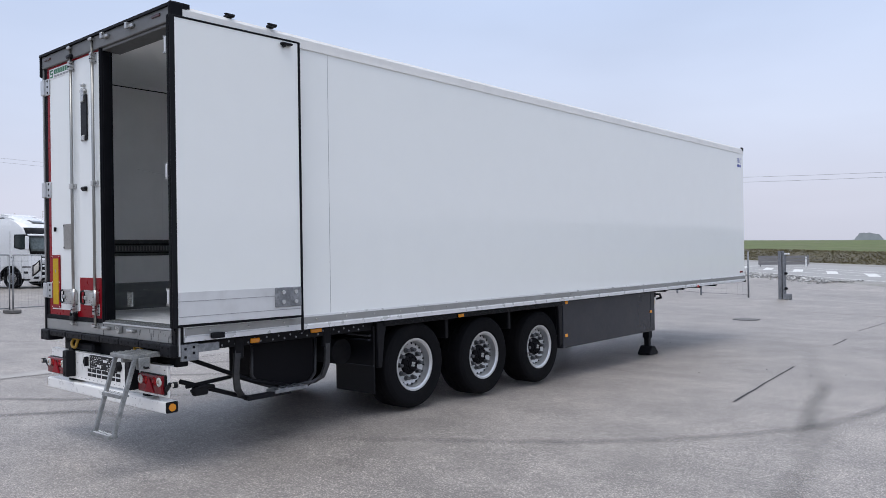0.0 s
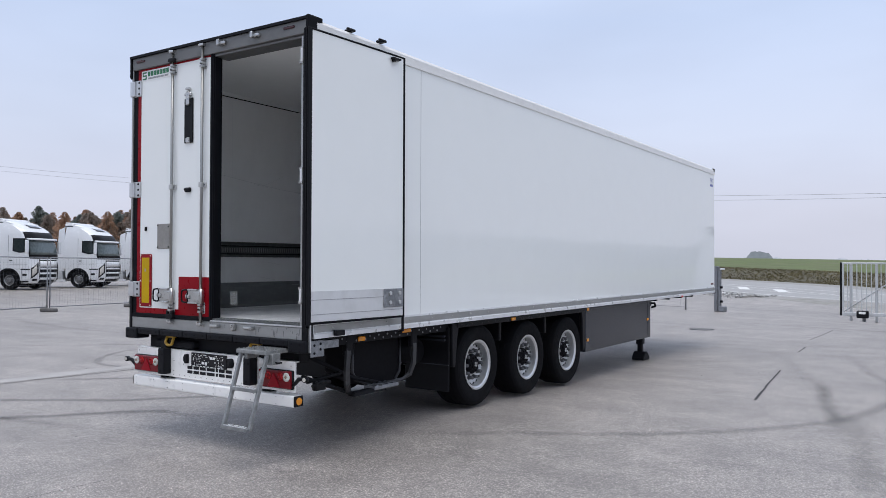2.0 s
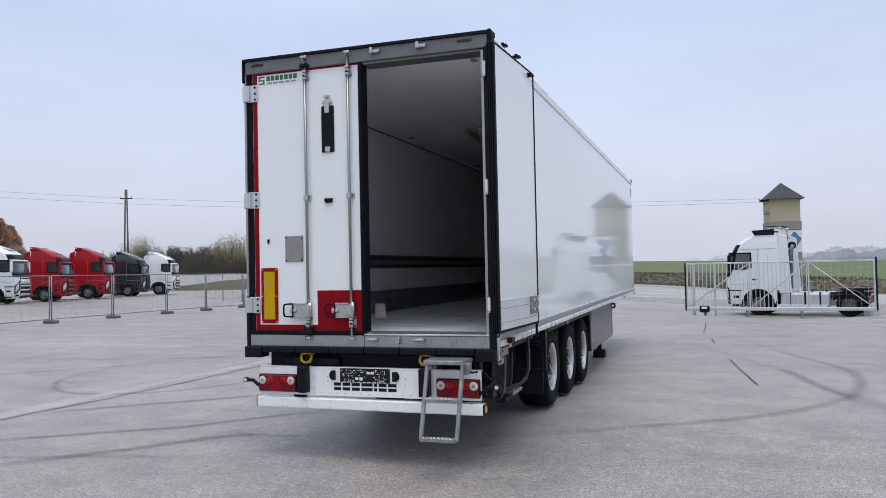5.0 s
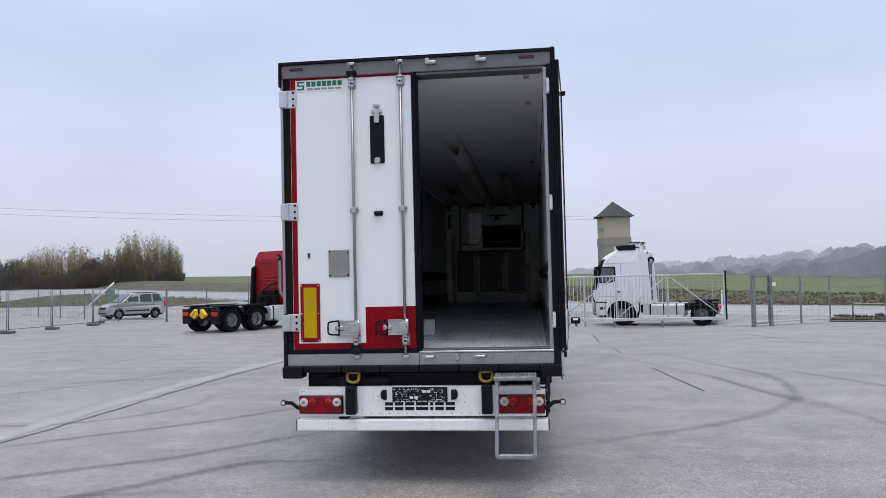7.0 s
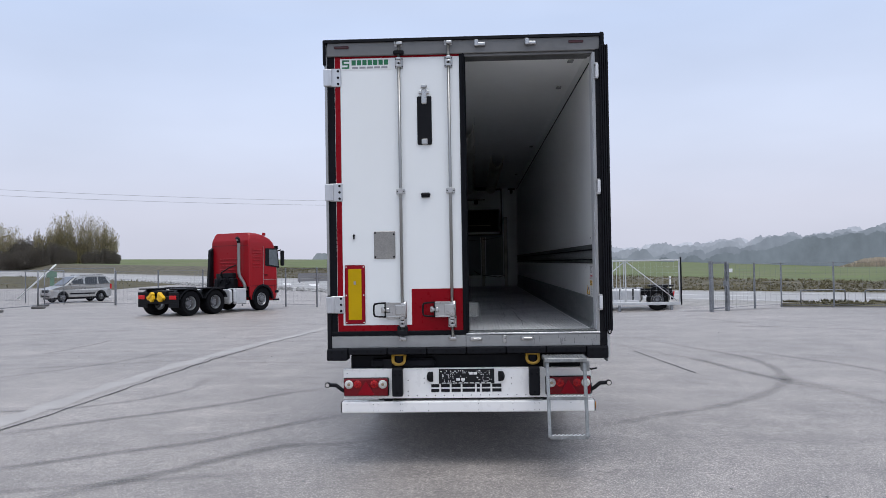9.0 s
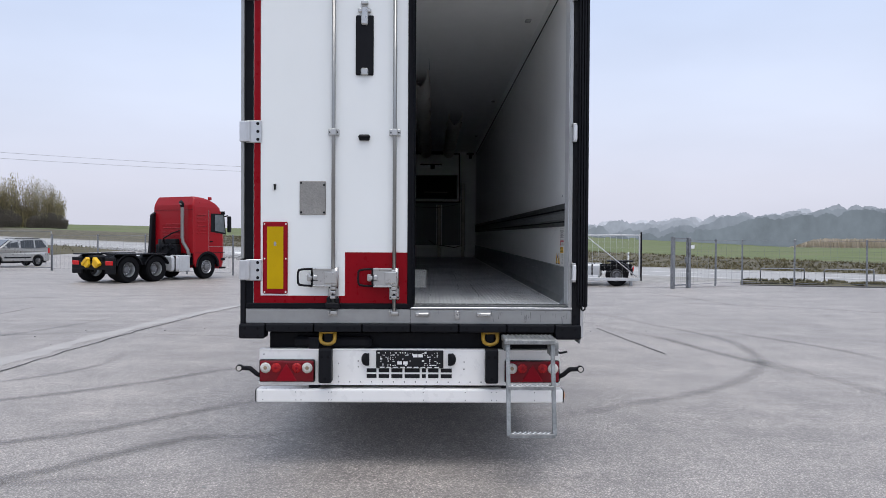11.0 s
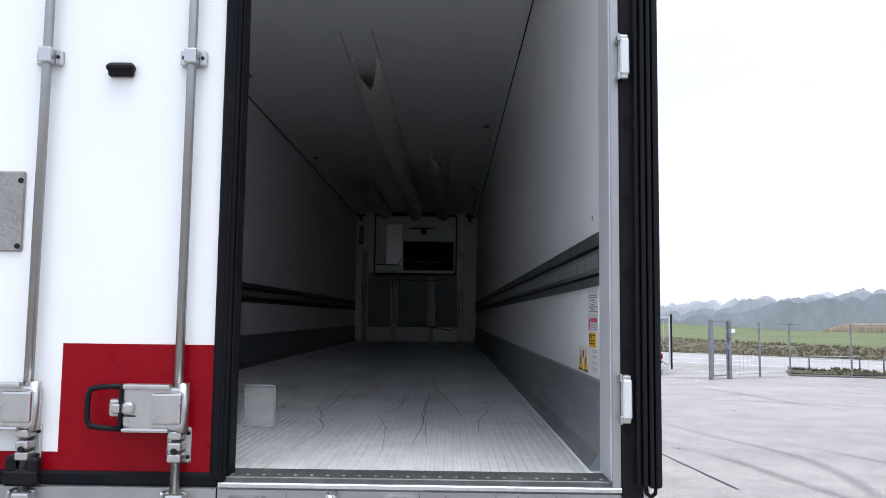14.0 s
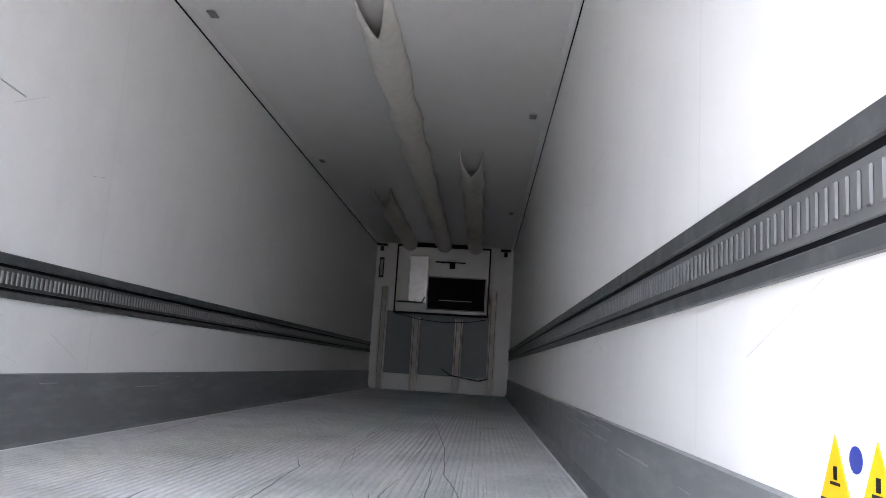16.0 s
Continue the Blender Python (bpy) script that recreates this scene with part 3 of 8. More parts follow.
skid([(-5.6, 1.3), (-4.99, 1.87), (-4.5, 2.29), (-3.9, 2.74), (-3.26, 3.32), (-2.81, 3.98), (-2.2, 4.72)], 0.24, 1.2)
skid([(-5.2, -0.6), (-4.35, 0.04), (-3.86, 0.38), (-3.37, 0.7), (-2.88, 0.99), (-2.46, 1.42), (-1.98, 1.86), (-1.2, 2.5)], 0.24, 1.2)
skid([(-3.9, -1.5), (-3.15, -0.58), (-2.76, -0.18), (-2.39, 0.28), (-2.1, 0.62), (-1.74, 0.81), (-1.0, 0.85)], 0.26, 1.3)
skid([(-6.5, -1.6), (-5.3, -1.4), (-4.2, -0.9), (-3.0, -0.5), (-1.6, -0.2)], 0.2, 0.7)
skid([(4.1, 12.8), (4.45, 11.49), (4.76, 10.17), (5.13, 9.01), (5.35, 8.01), (5.32, 6.91), (5.08, 5.65), (4.82, 4.93), (4.3, 4.06), (3.75, 3.35), (3.21, 2.81), (2.67, 2.38), (2.04, 1.94), (1.53, 1.58), (0.4, 1.1)], 0.26, 0.85)
skid([(4.9, 5.6), (5.0, 5.22), (5.16, 4.8), (5.26, 4.1), (5.38, 3.4), (5.45, 2.6), (5.5, 1.6), (5.4, 0.2)], 0.34, 0.34)
skid([(5.8, 9.2), (6.1, 8.3), (6.36, 7.64), (6.6, 7.03), (6.8, 6.26), (7.0, 5.0)], 0.24, 0.9)
skid([(4.2, 8.6), (4.43, 7.4), (4.62, 6.16), (4.83, 5.23), (5.0, 4.2)], 0.24, 0.9)
skid([(2.19, 14.33), (3.0, 11.9), (3.67, 9.82), (4.2, 8.0), (4.52, 6.8), (4.9, 5.35), (5.19, 3.76), (5.38, 2.59), (5.48, 1.86)], 0.34, 0.3)
skid([(-8.5, 6.6), (-8.1, 4.5), (-7.0, 3.2), (-5.9, 3.0), (-4.9, 3.6), (-4.4, 4.8), (-4.6, 6.2)], 0.2, 0.9)
skid([(-12, 3), (-9.5, 5.0), (-7.5, 8.0), (-6.8, 11.5)], 0.22, 0.7)
skid([(-16, 14), (-12, 16.5), (-8, 18), (-3, 18.6), (2, 18)], 0.3, 0.6)
skid([(-20, 8), (-14, 7), (-9, 7.5), (-4, 9.5)], 0.3, 0.5)
skid([(6, 16), (8.5, 15.4), (11, 13.5), (12.5, 10.5)], 0.3, 0.8)
skid([(9, 21.0), (6, 20.2), (3, 20.6), (-1, 22)], 0.4, 0.6)
skid([(-0.6, -4.6), (0.4, -3.6), (1.8, -3.0), (3.4, -3.0), (5.0, -3.6)], 0.2, 0.7)
skid([(-3.4, -4.0), (-1.8, -2.8), (0.2, -2.2), (2.2, -2.4)], 0.2, 0.7)


# broad soft darker patch on the ground near the pedestrian gate
skid([(7.2, 24.2), (8.6, 23.5), (9.8, 23.3), (11.0, 23.9), (12.4, 24.6)], 1.3, 1.0)


def oil_spot(x, y, r, seed):
    """A small dried drip with a soft edge."""
    rnd = random.Random(seed)
    bm = B()
    uv = bm.loops.layers.uv.new("UVMap")
    mid = bm.verts.new((x, y, 0.0032))
    ring = [bm.verts.new((x + r * rnd.uniform(0.6, 1.25) * math.cos(a), y + 0.6 * r * rnd.uniform(0.6, 1.25) * math.sin(a), 0.0032)) for a in [i * math.tau / 14 for i in range(14)]]
    for i in range(14):
        f = bm.faces.new((mid, ring[i], ring[(i + 1) % 14]))
        for loop, c in zip(f.loops, ((0.5, 2.0), (0, 2.0), (0, 2.0))):
            loop[uv].uv = c
    ob = new("oil_spot", mesh_of(bm, "oil_spot", M_SKID))
    ob.parent = GROUND


for i, (ox, oy, orr) in enumerate(((0.57, -0.19, 0.13), (0.88, -0.16, 0.15), (0.93, 0.13, 0.13), (1.0, 0.27, 0.14), (1.13, 0.26, 0.16), (1.31, 0.25, 0.13), (1.1, -0.19, 0.16), (1.22, 0.01, 0.15), (1.9, 0.9, 0.07), (-0.9, -1.6, 0.07), (3.0, 1.2, 0.05), (-2.6, 3.0, 0.06))):
    oil_spot(ox, oy, orr, i)


M_HOOKG = mat("worn_cast_iron", (0.12, 0.118, 0.115), 0.6, metal=0.3, var=0.3, scale=10, bump=0.4, bscale=40)


def manhole():
    ob = thing("manhole_cover", pose(-0.2, 17.85, 0) @ Matrix.Scale(0.84, 4), "round cast iron drain cover set in the asphalt", "manhole cover")
    bm = B()
    rod(bm, (0, 0, -0.02), (0, 0, 0.008), 0.42, 28)
    part("rim", bm, M_CHASS, ob)
    bm = B()
    rod(bm, (0, 0, -0.02), (0, 0, 0.013), 0.34, 28)
    part("lid", bm, M_HOOKG, ob)


manhole()

# ---- road markings ----
def road_line(n0, s0, s1, w):
    k = max(2, int((s1 - s0) / 8))
    pts = [((n0 - (s0 + (s1 - s0) * i / k)) * ROOT2, (n0 + (s0 + (s1 - s0) * i / k)) * ROOT2) for i in range(k + 1)]
    strip("road_marking", pts, w, M_MARK, 0.012)


road_line(32.1, -40, 200, 0.18)
road_line(40.7, -40, 200, 0.18)
for i in range(7):
    road_line(36.4, -38 + 10.5 * i, -33.0 + 10.5 * i, 0.3)


def road_xy(n, s):
    return ((n - s) * ROOT2, (n + s) * ROOT2)


strip("road_marking", [road_xy(36.4, 36), road_xy(35.7, 42), road_xy(35.3, 50), road_xy(35.3, 64), road_xy(35.4, 110)], 0.16, M_MARK, 0.012)
strip("road_marking", [road_xy(36.4, 36), road_xy(37.6, 42), road_xy(38.4, 50), road_xy(38.5, 64), road_xy(38.6, 110)], 0.16, M_MARK, 0.012)
for i in range(8):
    strip("road_marking", [road_xy(35.5, 41.9 + 4.9 * i), road_xy(36.9, 44.3 + 4.9 * i), road_xy(38.3, 46.8 + 4.9 * i)], 0.75, M_MARK, 0.014)


# ---- far backdrop: misty wooded ridge and sky line ----
def far_ridge(name, dist, az0, az1, base, tops, material, seed, crown, label="distant wooded hillside fading into mist"):
    """A wooded skyline far off, az in degrees right of the trailer's axis, tops as (az, height); the outline is made of many round crowns."""
    rnd_ = random.Random(seed)
    deg = 57.3 / dist
    crowns = []
    at = az0
    while at < az1:
        w_ = crown * rnd_.uniform(0.3, 1.5)
        crowns.append((at, w_ * deg, w_ * rnd_.uniform(0.25, 0.62)))
        at += w_ * deg * rnd_.uniform(0.45, 1.0)
    ca, cw, ch = (np.array(v) for v in zip(*crowns))
    bm = B()
    last = None
    k = int((az1 - az0) * 60)
    for i in range(k + 1):
        az = az0 + (az1 - az0) * i / k
        h = np.interp(az, [t[0] for t in tops], [t[1] for t in tops]) - 0.15 * crown
        u = np.clip(1 - ((az - ca) / cw) ** 2, 0, 1)
        bumps = float((np.sqrt(u) * ch).max()) + noise.fractal((az * 0.7, seed, 0), 0.9, 2.1, 3) * crown * 0.5 + noise.fractal((az * 6, seed + 5, 0), 0.9, 2.1, 4) * crown * 0.13
        a = radians(az)
        x, y = dist * math.sin(a), dist * math.cos(a)
        col = [bm.verts.new((x, y, base)), bm.verts.new((x, y, h + bumps)), bm.verts.new((x * 1.2, y * 1.2, h + bumps - 2))]
        if last:
            for q in (0, 1):
                bm.faces.new((last[q], col[q], col[q + 1], last[q + 1]))
        last = col
    bmesh.ops.recalc_face_normals(bm, faces=bm.faces)
    ob = new(name, mesh_of(bm, name, material))
    return tagged(ob, label, "backdrop", kind="structure")


def painted_mist_material(name, col, glow, strength):
    """Haze painted over far wood by pale colour and glow; crowns and gaps show as a soft mottling in it."""
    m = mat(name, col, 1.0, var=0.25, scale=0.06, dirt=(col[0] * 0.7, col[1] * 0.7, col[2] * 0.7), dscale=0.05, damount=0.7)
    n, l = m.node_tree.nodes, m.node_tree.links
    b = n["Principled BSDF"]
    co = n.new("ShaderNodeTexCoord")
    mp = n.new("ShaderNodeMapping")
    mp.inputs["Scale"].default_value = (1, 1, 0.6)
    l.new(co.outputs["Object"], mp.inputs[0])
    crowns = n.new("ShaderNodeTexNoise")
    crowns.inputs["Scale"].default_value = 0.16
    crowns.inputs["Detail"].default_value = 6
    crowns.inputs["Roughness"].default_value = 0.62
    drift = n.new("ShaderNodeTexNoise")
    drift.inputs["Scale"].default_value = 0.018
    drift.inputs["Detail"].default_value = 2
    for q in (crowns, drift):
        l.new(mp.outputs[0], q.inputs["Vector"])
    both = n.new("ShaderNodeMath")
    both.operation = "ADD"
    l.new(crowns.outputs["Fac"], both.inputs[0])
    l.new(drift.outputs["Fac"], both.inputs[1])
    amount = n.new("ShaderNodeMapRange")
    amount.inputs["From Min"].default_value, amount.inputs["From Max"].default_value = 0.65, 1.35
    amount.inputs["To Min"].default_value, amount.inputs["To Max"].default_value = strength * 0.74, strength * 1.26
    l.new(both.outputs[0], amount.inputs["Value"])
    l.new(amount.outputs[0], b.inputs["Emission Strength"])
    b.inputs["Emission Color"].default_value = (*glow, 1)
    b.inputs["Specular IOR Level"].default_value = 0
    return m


# haze is painted into the colour and emission of both woods
M_MIST1 = painted_mist_material("misty_wood_near", (0.07, 0.078, 0.08), (0.205, 0.232, 0.268), 0.9)
M_MIST2 = painted_mist_material("misty_wood_far", (0.12, 0.125, 0.14), (0.49, 0.52, 0.61), 0.9)
# five rows of wood, each farther and painted paler with haze than the one before it
for i, (name, dist, tops) in enumerate((
        ("backdrop_wood", 430, ((4, -5), (9, 0), (14, 2), (18, 5), (21, 8), (23, 13), (30, 15), (40, 18), (75, 20))),
        ("backdrop_grove", 480, ((4, -2), (9, 4), (14, 6), (18, 9), (21, 13), (25, 15.5), (40, 21), (75, 23))),
        ("backdrop_copse", 560, ((2, 2), (8, 9), (13, 10), (18, 13.5), (25, 20), (40, 26), (75, 28))),
        ("backdrop_slope", 680, ((0, 4), (8, 12), (13, 13), (18, 16), (25, 22), (40, 29), (75, 31))),
        ("backdrop_hill", 900, ((-20, 5), (-12, 7), (-5, 6), (0, 8), (6, 14), (12, 17), (18, 21), (30, 31), (75, 34))))):
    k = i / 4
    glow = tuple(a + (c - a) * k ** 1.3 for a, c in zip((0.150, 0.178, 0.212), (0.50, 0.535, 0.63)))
    far_ridge(name, dist, tops[0][0], 75, -40, tops, painted_mist_material("misty_" + name, (0.07 + 0.05 * k, 0.078 + 0.05 * k, 0.08 + 0.06 * k), glow, 0.9), 3 + 5 * i, 4.6 + 1.4 * i)
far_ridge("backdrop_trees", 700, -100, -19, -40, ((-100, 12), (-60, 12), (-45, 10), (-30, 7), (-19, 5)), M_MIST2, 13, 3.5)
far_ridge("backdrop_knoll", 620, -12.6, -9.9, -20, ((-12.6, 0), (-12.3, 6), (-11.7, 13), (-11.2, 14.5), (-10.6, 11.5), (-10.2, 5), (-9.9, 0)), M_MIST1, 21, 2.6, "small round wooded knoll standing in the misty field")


# ---- rough grass beside the yard ----
def verge(name, outline, material, label, rise, seed, tall=0.34, many=420):
    """A low uneven patch of ground cover; outline in metres of the plan, raised towards its middle."""
    bm = B()
    ring = [Vector(p) for p in outline]
    dense = []
    for a, c in zip(ring, ring[1:] + ring[:1]):
        k = max(1, int((c - a).length / 2.0))
        dense += [a.lerp(c, i / k) for i in range(k)]
    mid = sum(dense, Vector((0, 0))) / len(dense)
    rows = []
    for f in (1.0, 0.985, 0.9, 0.7, 0.45, 0.2):
        row = []
        for p in dense:
            q = mid.lerp(p, f)
            up = 0.0 if f == 1.0 else 0.015 + rise * (1 - f) + 0.10 * max(0, noise.noise((q.x * 0.7, q.y * 0.7, seed)))
            row.append(bm.verts.new((q.x, q.y, height(q.x, q.y) + 0.006 + up)))
        rows.append(row)
    for A, C in zip(rows, rows[1:]):
        for i in range(len(dense)):
            bm.faces.new((A[i], A[(i + 1) % len(dense)], C[(i + 1) % len(dense)], C[i]))
    bm.faces.new(rows[-1])
    rnd_ = random.Random(seed)
    for i in range(many):
        p = mid.lerp(rnd_.choice(dense), math.sqrt(rnd_.random()) * 0.98)
        z = height(p.x, p.y) + 0.05
        for k in range(4):
            a, h = rnd_.uniform(0, math.tau), rnd_.uniform(0.3, 1.0) * tall
            dx, dy = math.cos(a) * 0.12, math.sin(a) * 0.12
            bm.faces.new([bm.verts.new((p.x - dy * 0.3, p.y + dx * 0.3, z)), bm.verts.new((p.x + dy * 0.3, p.y - dx * 0.3, z)), bm.verts.new((p.x + dx, p.y + dy, z + h))])
    ob = new(name, mesh_of(bm, name, material))
    ob.parent = GROUND
    return tagged(ob, label)


verge("grass_verge", [road_xy(31.2, 73), road_xy(26, 70.5), road_xy(20.5, 67), road_xy(18.7, 78), road_xy(16, 88), road_xy(9.5, 96), road_xy(9.5, 140), road_xy(31.2, 140)], M_VERGE, "rough brown-green grass verge", 0.25, 5)
verge("grass_verge", [(12.62, 25.25), (14.45, 24.62), (16.95, 23.98), (19.65, 23.28), (22.0, 22.66), (18.7, 25.6), (15.7, 28.6), (13.8, 28.2)], M_VERGE, "rough brown-green grass verge", 0.05, 6, 0.15, 700)
for ka, kc in (((12.6, 25.0), (14.43, 24.45)), ((14.43, 24.45), (16.93, 23.8)), ((16.93, 23.8), (19.63, 23.1)), ((19.63, 23.1), (22.33, 22.4)), ((22.33, 22.4), (25.13, 21.7)), ((25.13, 21.7), (31.5, 20.0))):
    kd = Vector(kc) - Vector(ka)
    kb = new("kerb", mesh_of(box(B(), 0, kd.length, -0.07, 0.07, -0.1, 0.05, 0.015), "kerb", M_CONC))
    kb.matrix_world = pose(ka[0], ka[1], 0, 0, 0, math.degrees(math.atan2(kd.y, kd.x)))
    kb.parent = GROUND


def maize():
    rnd_ = random.Random(77)
    bm = B()
    for i in range(9000):
        az, d = radians(rnd_.uniform(24.9, 48)), 196 + 12 * rnd_.random() ** 1.5
        x, y = d * math.sin(az), -5 + d * math.cos(az)
        z = height(x, y)
        h = (2.55 - z) * rnd_.uniform(0.45, 1.05) * smooth(24.6, 27.0, math.degrees(az))
        w_ = rnd_.uniform(0.04, 0.12)
        lean = rnd_.uniform(-0.6, 0.6)
        bm.faces.new([bm.verts.new((x - w_, y, z - 0.1)), bm.verts.new((x + w_, y, z - 0.1)), bm.verts.new((x + w_ * 0.6 + lean, y + lean, z + h)), bm.verts.new((x - w_ * 0.6 + lean, y + lean, z + h))])
    ob = new("maize_field", mesh_of(bm, "maize_field", M_CORN))
    tagged(ob, "strip of dry tan maize standing in the field", "crop", kind="stuff")


maize()


def chips():
    """Small pale stones and leaf bits lying about on the yard."""
    rnd_ = random.Random(90)
    bm = B()
    for i in range(170):
        x, y = rnd_.uniform(-9, 8), rnd_.uniform(-5, 14)
        r_ = rnd_.uniform(0.006, 0.017)
        ball(bm, (x, y, r_ * 0.4), r_, 5, 4, (1, rnd_.uniform(0.5, 1), 0.6))
    ob = new("stone_chips", mesh_of(bm, "stone_chips", M_SLAB))
    tagged(ob, "small pale stone chips scattered on the asphalt", "stones", kind="stuff")


chips()


# ---- the refrigerated trailer ----
TRAILER = thing("semi_trailer", pose(0, 0, 0, 0.38, 0, 0), "white refrigerated box semi-trailer with one rear door folded open", "trailer")


def at_wheels(y):
    return height(1.02, y) + 0.498


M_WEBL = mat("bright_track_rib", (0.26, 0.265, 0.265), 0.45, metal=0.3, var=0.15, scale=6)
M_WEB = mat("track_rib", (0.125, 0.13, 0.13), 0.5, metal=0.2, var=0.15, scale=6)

# body panels
for side, nm in ((1, "side_wall"), (-1, "side_wall")):
    bm = B()
    box(bm, *sorted((side * 1.222, side * 1.297)), 0.09, 13.50, 1.22, 3.885, mi=0)
    for f in bm.faces:
        f.material_index = 1 if f.normal.x * side < -0.5 else 0
    part(nm, bm, [M_WHITE, M_INNER], TRAILER, "glossy white panel outside, scuffed matt white inside")
    bm = B()
    extrude(bm, [(side * 1.222, 3.885), (side * 1.303, 3.885), (side * 1.303, 3.96), (side * 1.285, 3.99), (side * 1.25, 4.0), (side * 1.222, 4.0)], 0.08, 13.52)
    box(bm, *sorted((side * 1.295, side * 1.309)), 0.08, 13.52, 3.866, 3.886)
    part("roof_rail", bm, M_ROOFRAIL, TRAILER, "off-white rounded edge rail")
    # rail along the bottom edge, with rivets
    rail = part("bottom_rail", extrude(B(), [(side * 1.24, 1.255), (side * 1.307, 1.255), (side * 1.310, 1.165), (side * 1.318, 1.158), (side * 1.318, 1.118), (side * 1.24, 1.118)], 0.05, 13.50), M_RAILB, TRAILER, "aluminium side rail")
    part("rail_band", box(B(), *sorted((side * 1.306, side * 1.3125)), 0.06, 13.49, 1.172, 1.236, 0.002), M_SILL, rail)
    bm = B()
    for i in range(33):
        rod(bm, (side * 1.310, 0.3 + 0.4 * i, 1.205), (side * 1.319, 0.3 + 0.4 * i, 1.205), 0.012, 8, 0.007)
    tagged(part("rivets", bm, M_STEEL, rail), kind="stuff")
    # dark corner moulding inside
    for k, (dx, dz) in enumerate(((0.0, 3.786), (0.0, 3.814))):
        part("corner_moulding", box(B(), *sorted((side * 1.216, side * 1.2225)), 0.12, 13.24, dz, dz + 0.010), M_BLACK, TRAILER)
    part("corner_trim", extrude(B(), [(side * 1.222, 3.797), (side * 1.222, 3.832), (side * 1.175, 3.832), (side * 1.182, 3.824), (side * 1.212, 3.797)], 0.12, 13.24), M_INNER, TRAILER)
    # kick plate and the ribbed load rail
    top = 1.54 if side > 0 else 1.555
    kp = part("kick_plate", extrude(B(), [(side * 1.2225, 1.245), (side * 1.2225, top), (side * 1.209, top - 0.004), (side * 1.205, 1.30), (side * 1.188, 1.268), (side * 1.174, 1.2530), (side * 1.174, 1.245)], 0.202, 13.24), M_KICK, TRAILER, "grey metal kick plate with scratches")
    part("floor_seam", box(B(), *sorted((side * 1.160, side * 1.172)), 0.14, 13.24, 1.243, 1.2525, 0.002), M_JOINT, TRAILER)
    rl = part("load_rail", box(box(B(), *sorted((side * 1.205, side * 1.2225)), 0.205, 13.2, 2.002, 2.045, 0.004), *sorted((side * 1.205, side * 1.2225)), 0.205, 13.2, 1.862, 1.893, 0.004), M_RAILD, TRAILER, "dark grey load-securing rail")
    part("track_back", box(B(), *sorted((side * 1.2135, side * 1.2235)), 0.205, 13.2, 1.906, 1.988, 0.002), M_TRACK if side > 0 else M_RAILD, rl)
    part("track_groove", box(B(), *sorted((side * 1.2175, side * 1.2235)), 0.205, 13.2, 1.890, 2.004), M_BLACK, rl)
    bm = B()
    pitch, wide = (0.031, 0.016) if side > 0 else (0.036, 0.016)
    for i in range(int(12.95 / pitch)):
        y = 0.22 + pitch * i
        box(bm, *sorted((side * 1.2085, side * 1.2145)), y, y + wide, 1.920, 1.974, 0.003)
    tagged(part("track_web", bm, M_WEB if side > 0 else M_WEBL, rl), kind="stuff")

    # panel joints on the inner wall
    for y in (1.30, 3.4, 5.5, 7.6, 9.7, 11.8):
        part("panel_joint", box(B(), *sorted((side * 1.2219, side * 1.2226)), y, y + 0.010, 1.56, 1.86), M_JOINT, TRAILER)
        part("panel_joint", box(B(), *sorted((side * 1.2219, side * 1.2226)), y, y + 0.010, 2.05, 3.765), M_JOINT, TRAILER)

bm = B()
box(bm, -1.222, 1.222, 0.09, 13.25, 3.832, 3.985)
for f in bm.faces:
    f.material_index = 1 if f.normal.z < -0.5 else 0
ROOF = part("roof", bm, [M_WHITE, M_CEIL], TRAILER, "insulated white roof panel")
bm = B()
box(bm, -1.2215, 1.2215, 13.25, 13.495, 1.12, 3.985)
for f in bm.faces:
    f.material_index = 1 if f.normal.y < -0.5 else 0
FRONT = part("front_wall", bm, [M_WHITE, M_INNER], TRAILER, "white front bulkhead")
part("corner_cap", box(B(), 1.255, 1.309, 13.44, 13.525, 3.93, 4.012, 0.01), M_PLAST, TRAILER)
part("corner_cap", box(B(), 1.255, 1.325, 13.44, 13.525, 1.10, 1.15, 0.008), M_PLAST, TRAILER)

# floor with ribs
FLOOR = part("floor", box(B(), -1.222, 1.222, 0.0, 13.25, 1.12, 1.243), M_FLOOR, TRAILER, "ribbed aluminium floor, scratched")
bm = B()
for i in range(76):
    x = -1.163 + 0.031 * i
    extrude(bm, [(x - 0.009, 1.2425), (x - 0.005, 1.2485), (x + 0.005, 1.2485), (x + 0.009, 1.2425)], 0.02, 13.22)
tagged(part("floor_ribs", bm, M_FLOOR, FLOOR), kind="stuff")


def scratch(pts, w, seed):
    rnd = random.Random(seed)
    bm = B()
    dense = []
    for a, c in zip(pts, pts[1:]):
        for i in range(8):
            dense.append(Vector(a).lerp(Vector(c), i / 8) + Vector((rnd.uniform(-1, 1) * 0.0025, 0)))
    dense.append(Vector(pts[-1]))
    last = None
    for i, p in enumerate(dense):
        ww = w * (0.35 + 0.65 * math.sin(math.pi * i / (len(dense) - 1)))
        pair = [bm.verts.new((p.x - ww / 2, p.y, 1.2505)), bm.verts.new((p.x + ww / 2, p.y, 1.2505))]
        if last:
            bm.faces.new((last[0], last[1], pair[1], pair[0]))
        last = pair
    bmesh.ops.recalc_face_normals(bm, faces=bm.faces)
    part("scuff_mark", bm, M_SCUFF, FLOOR)


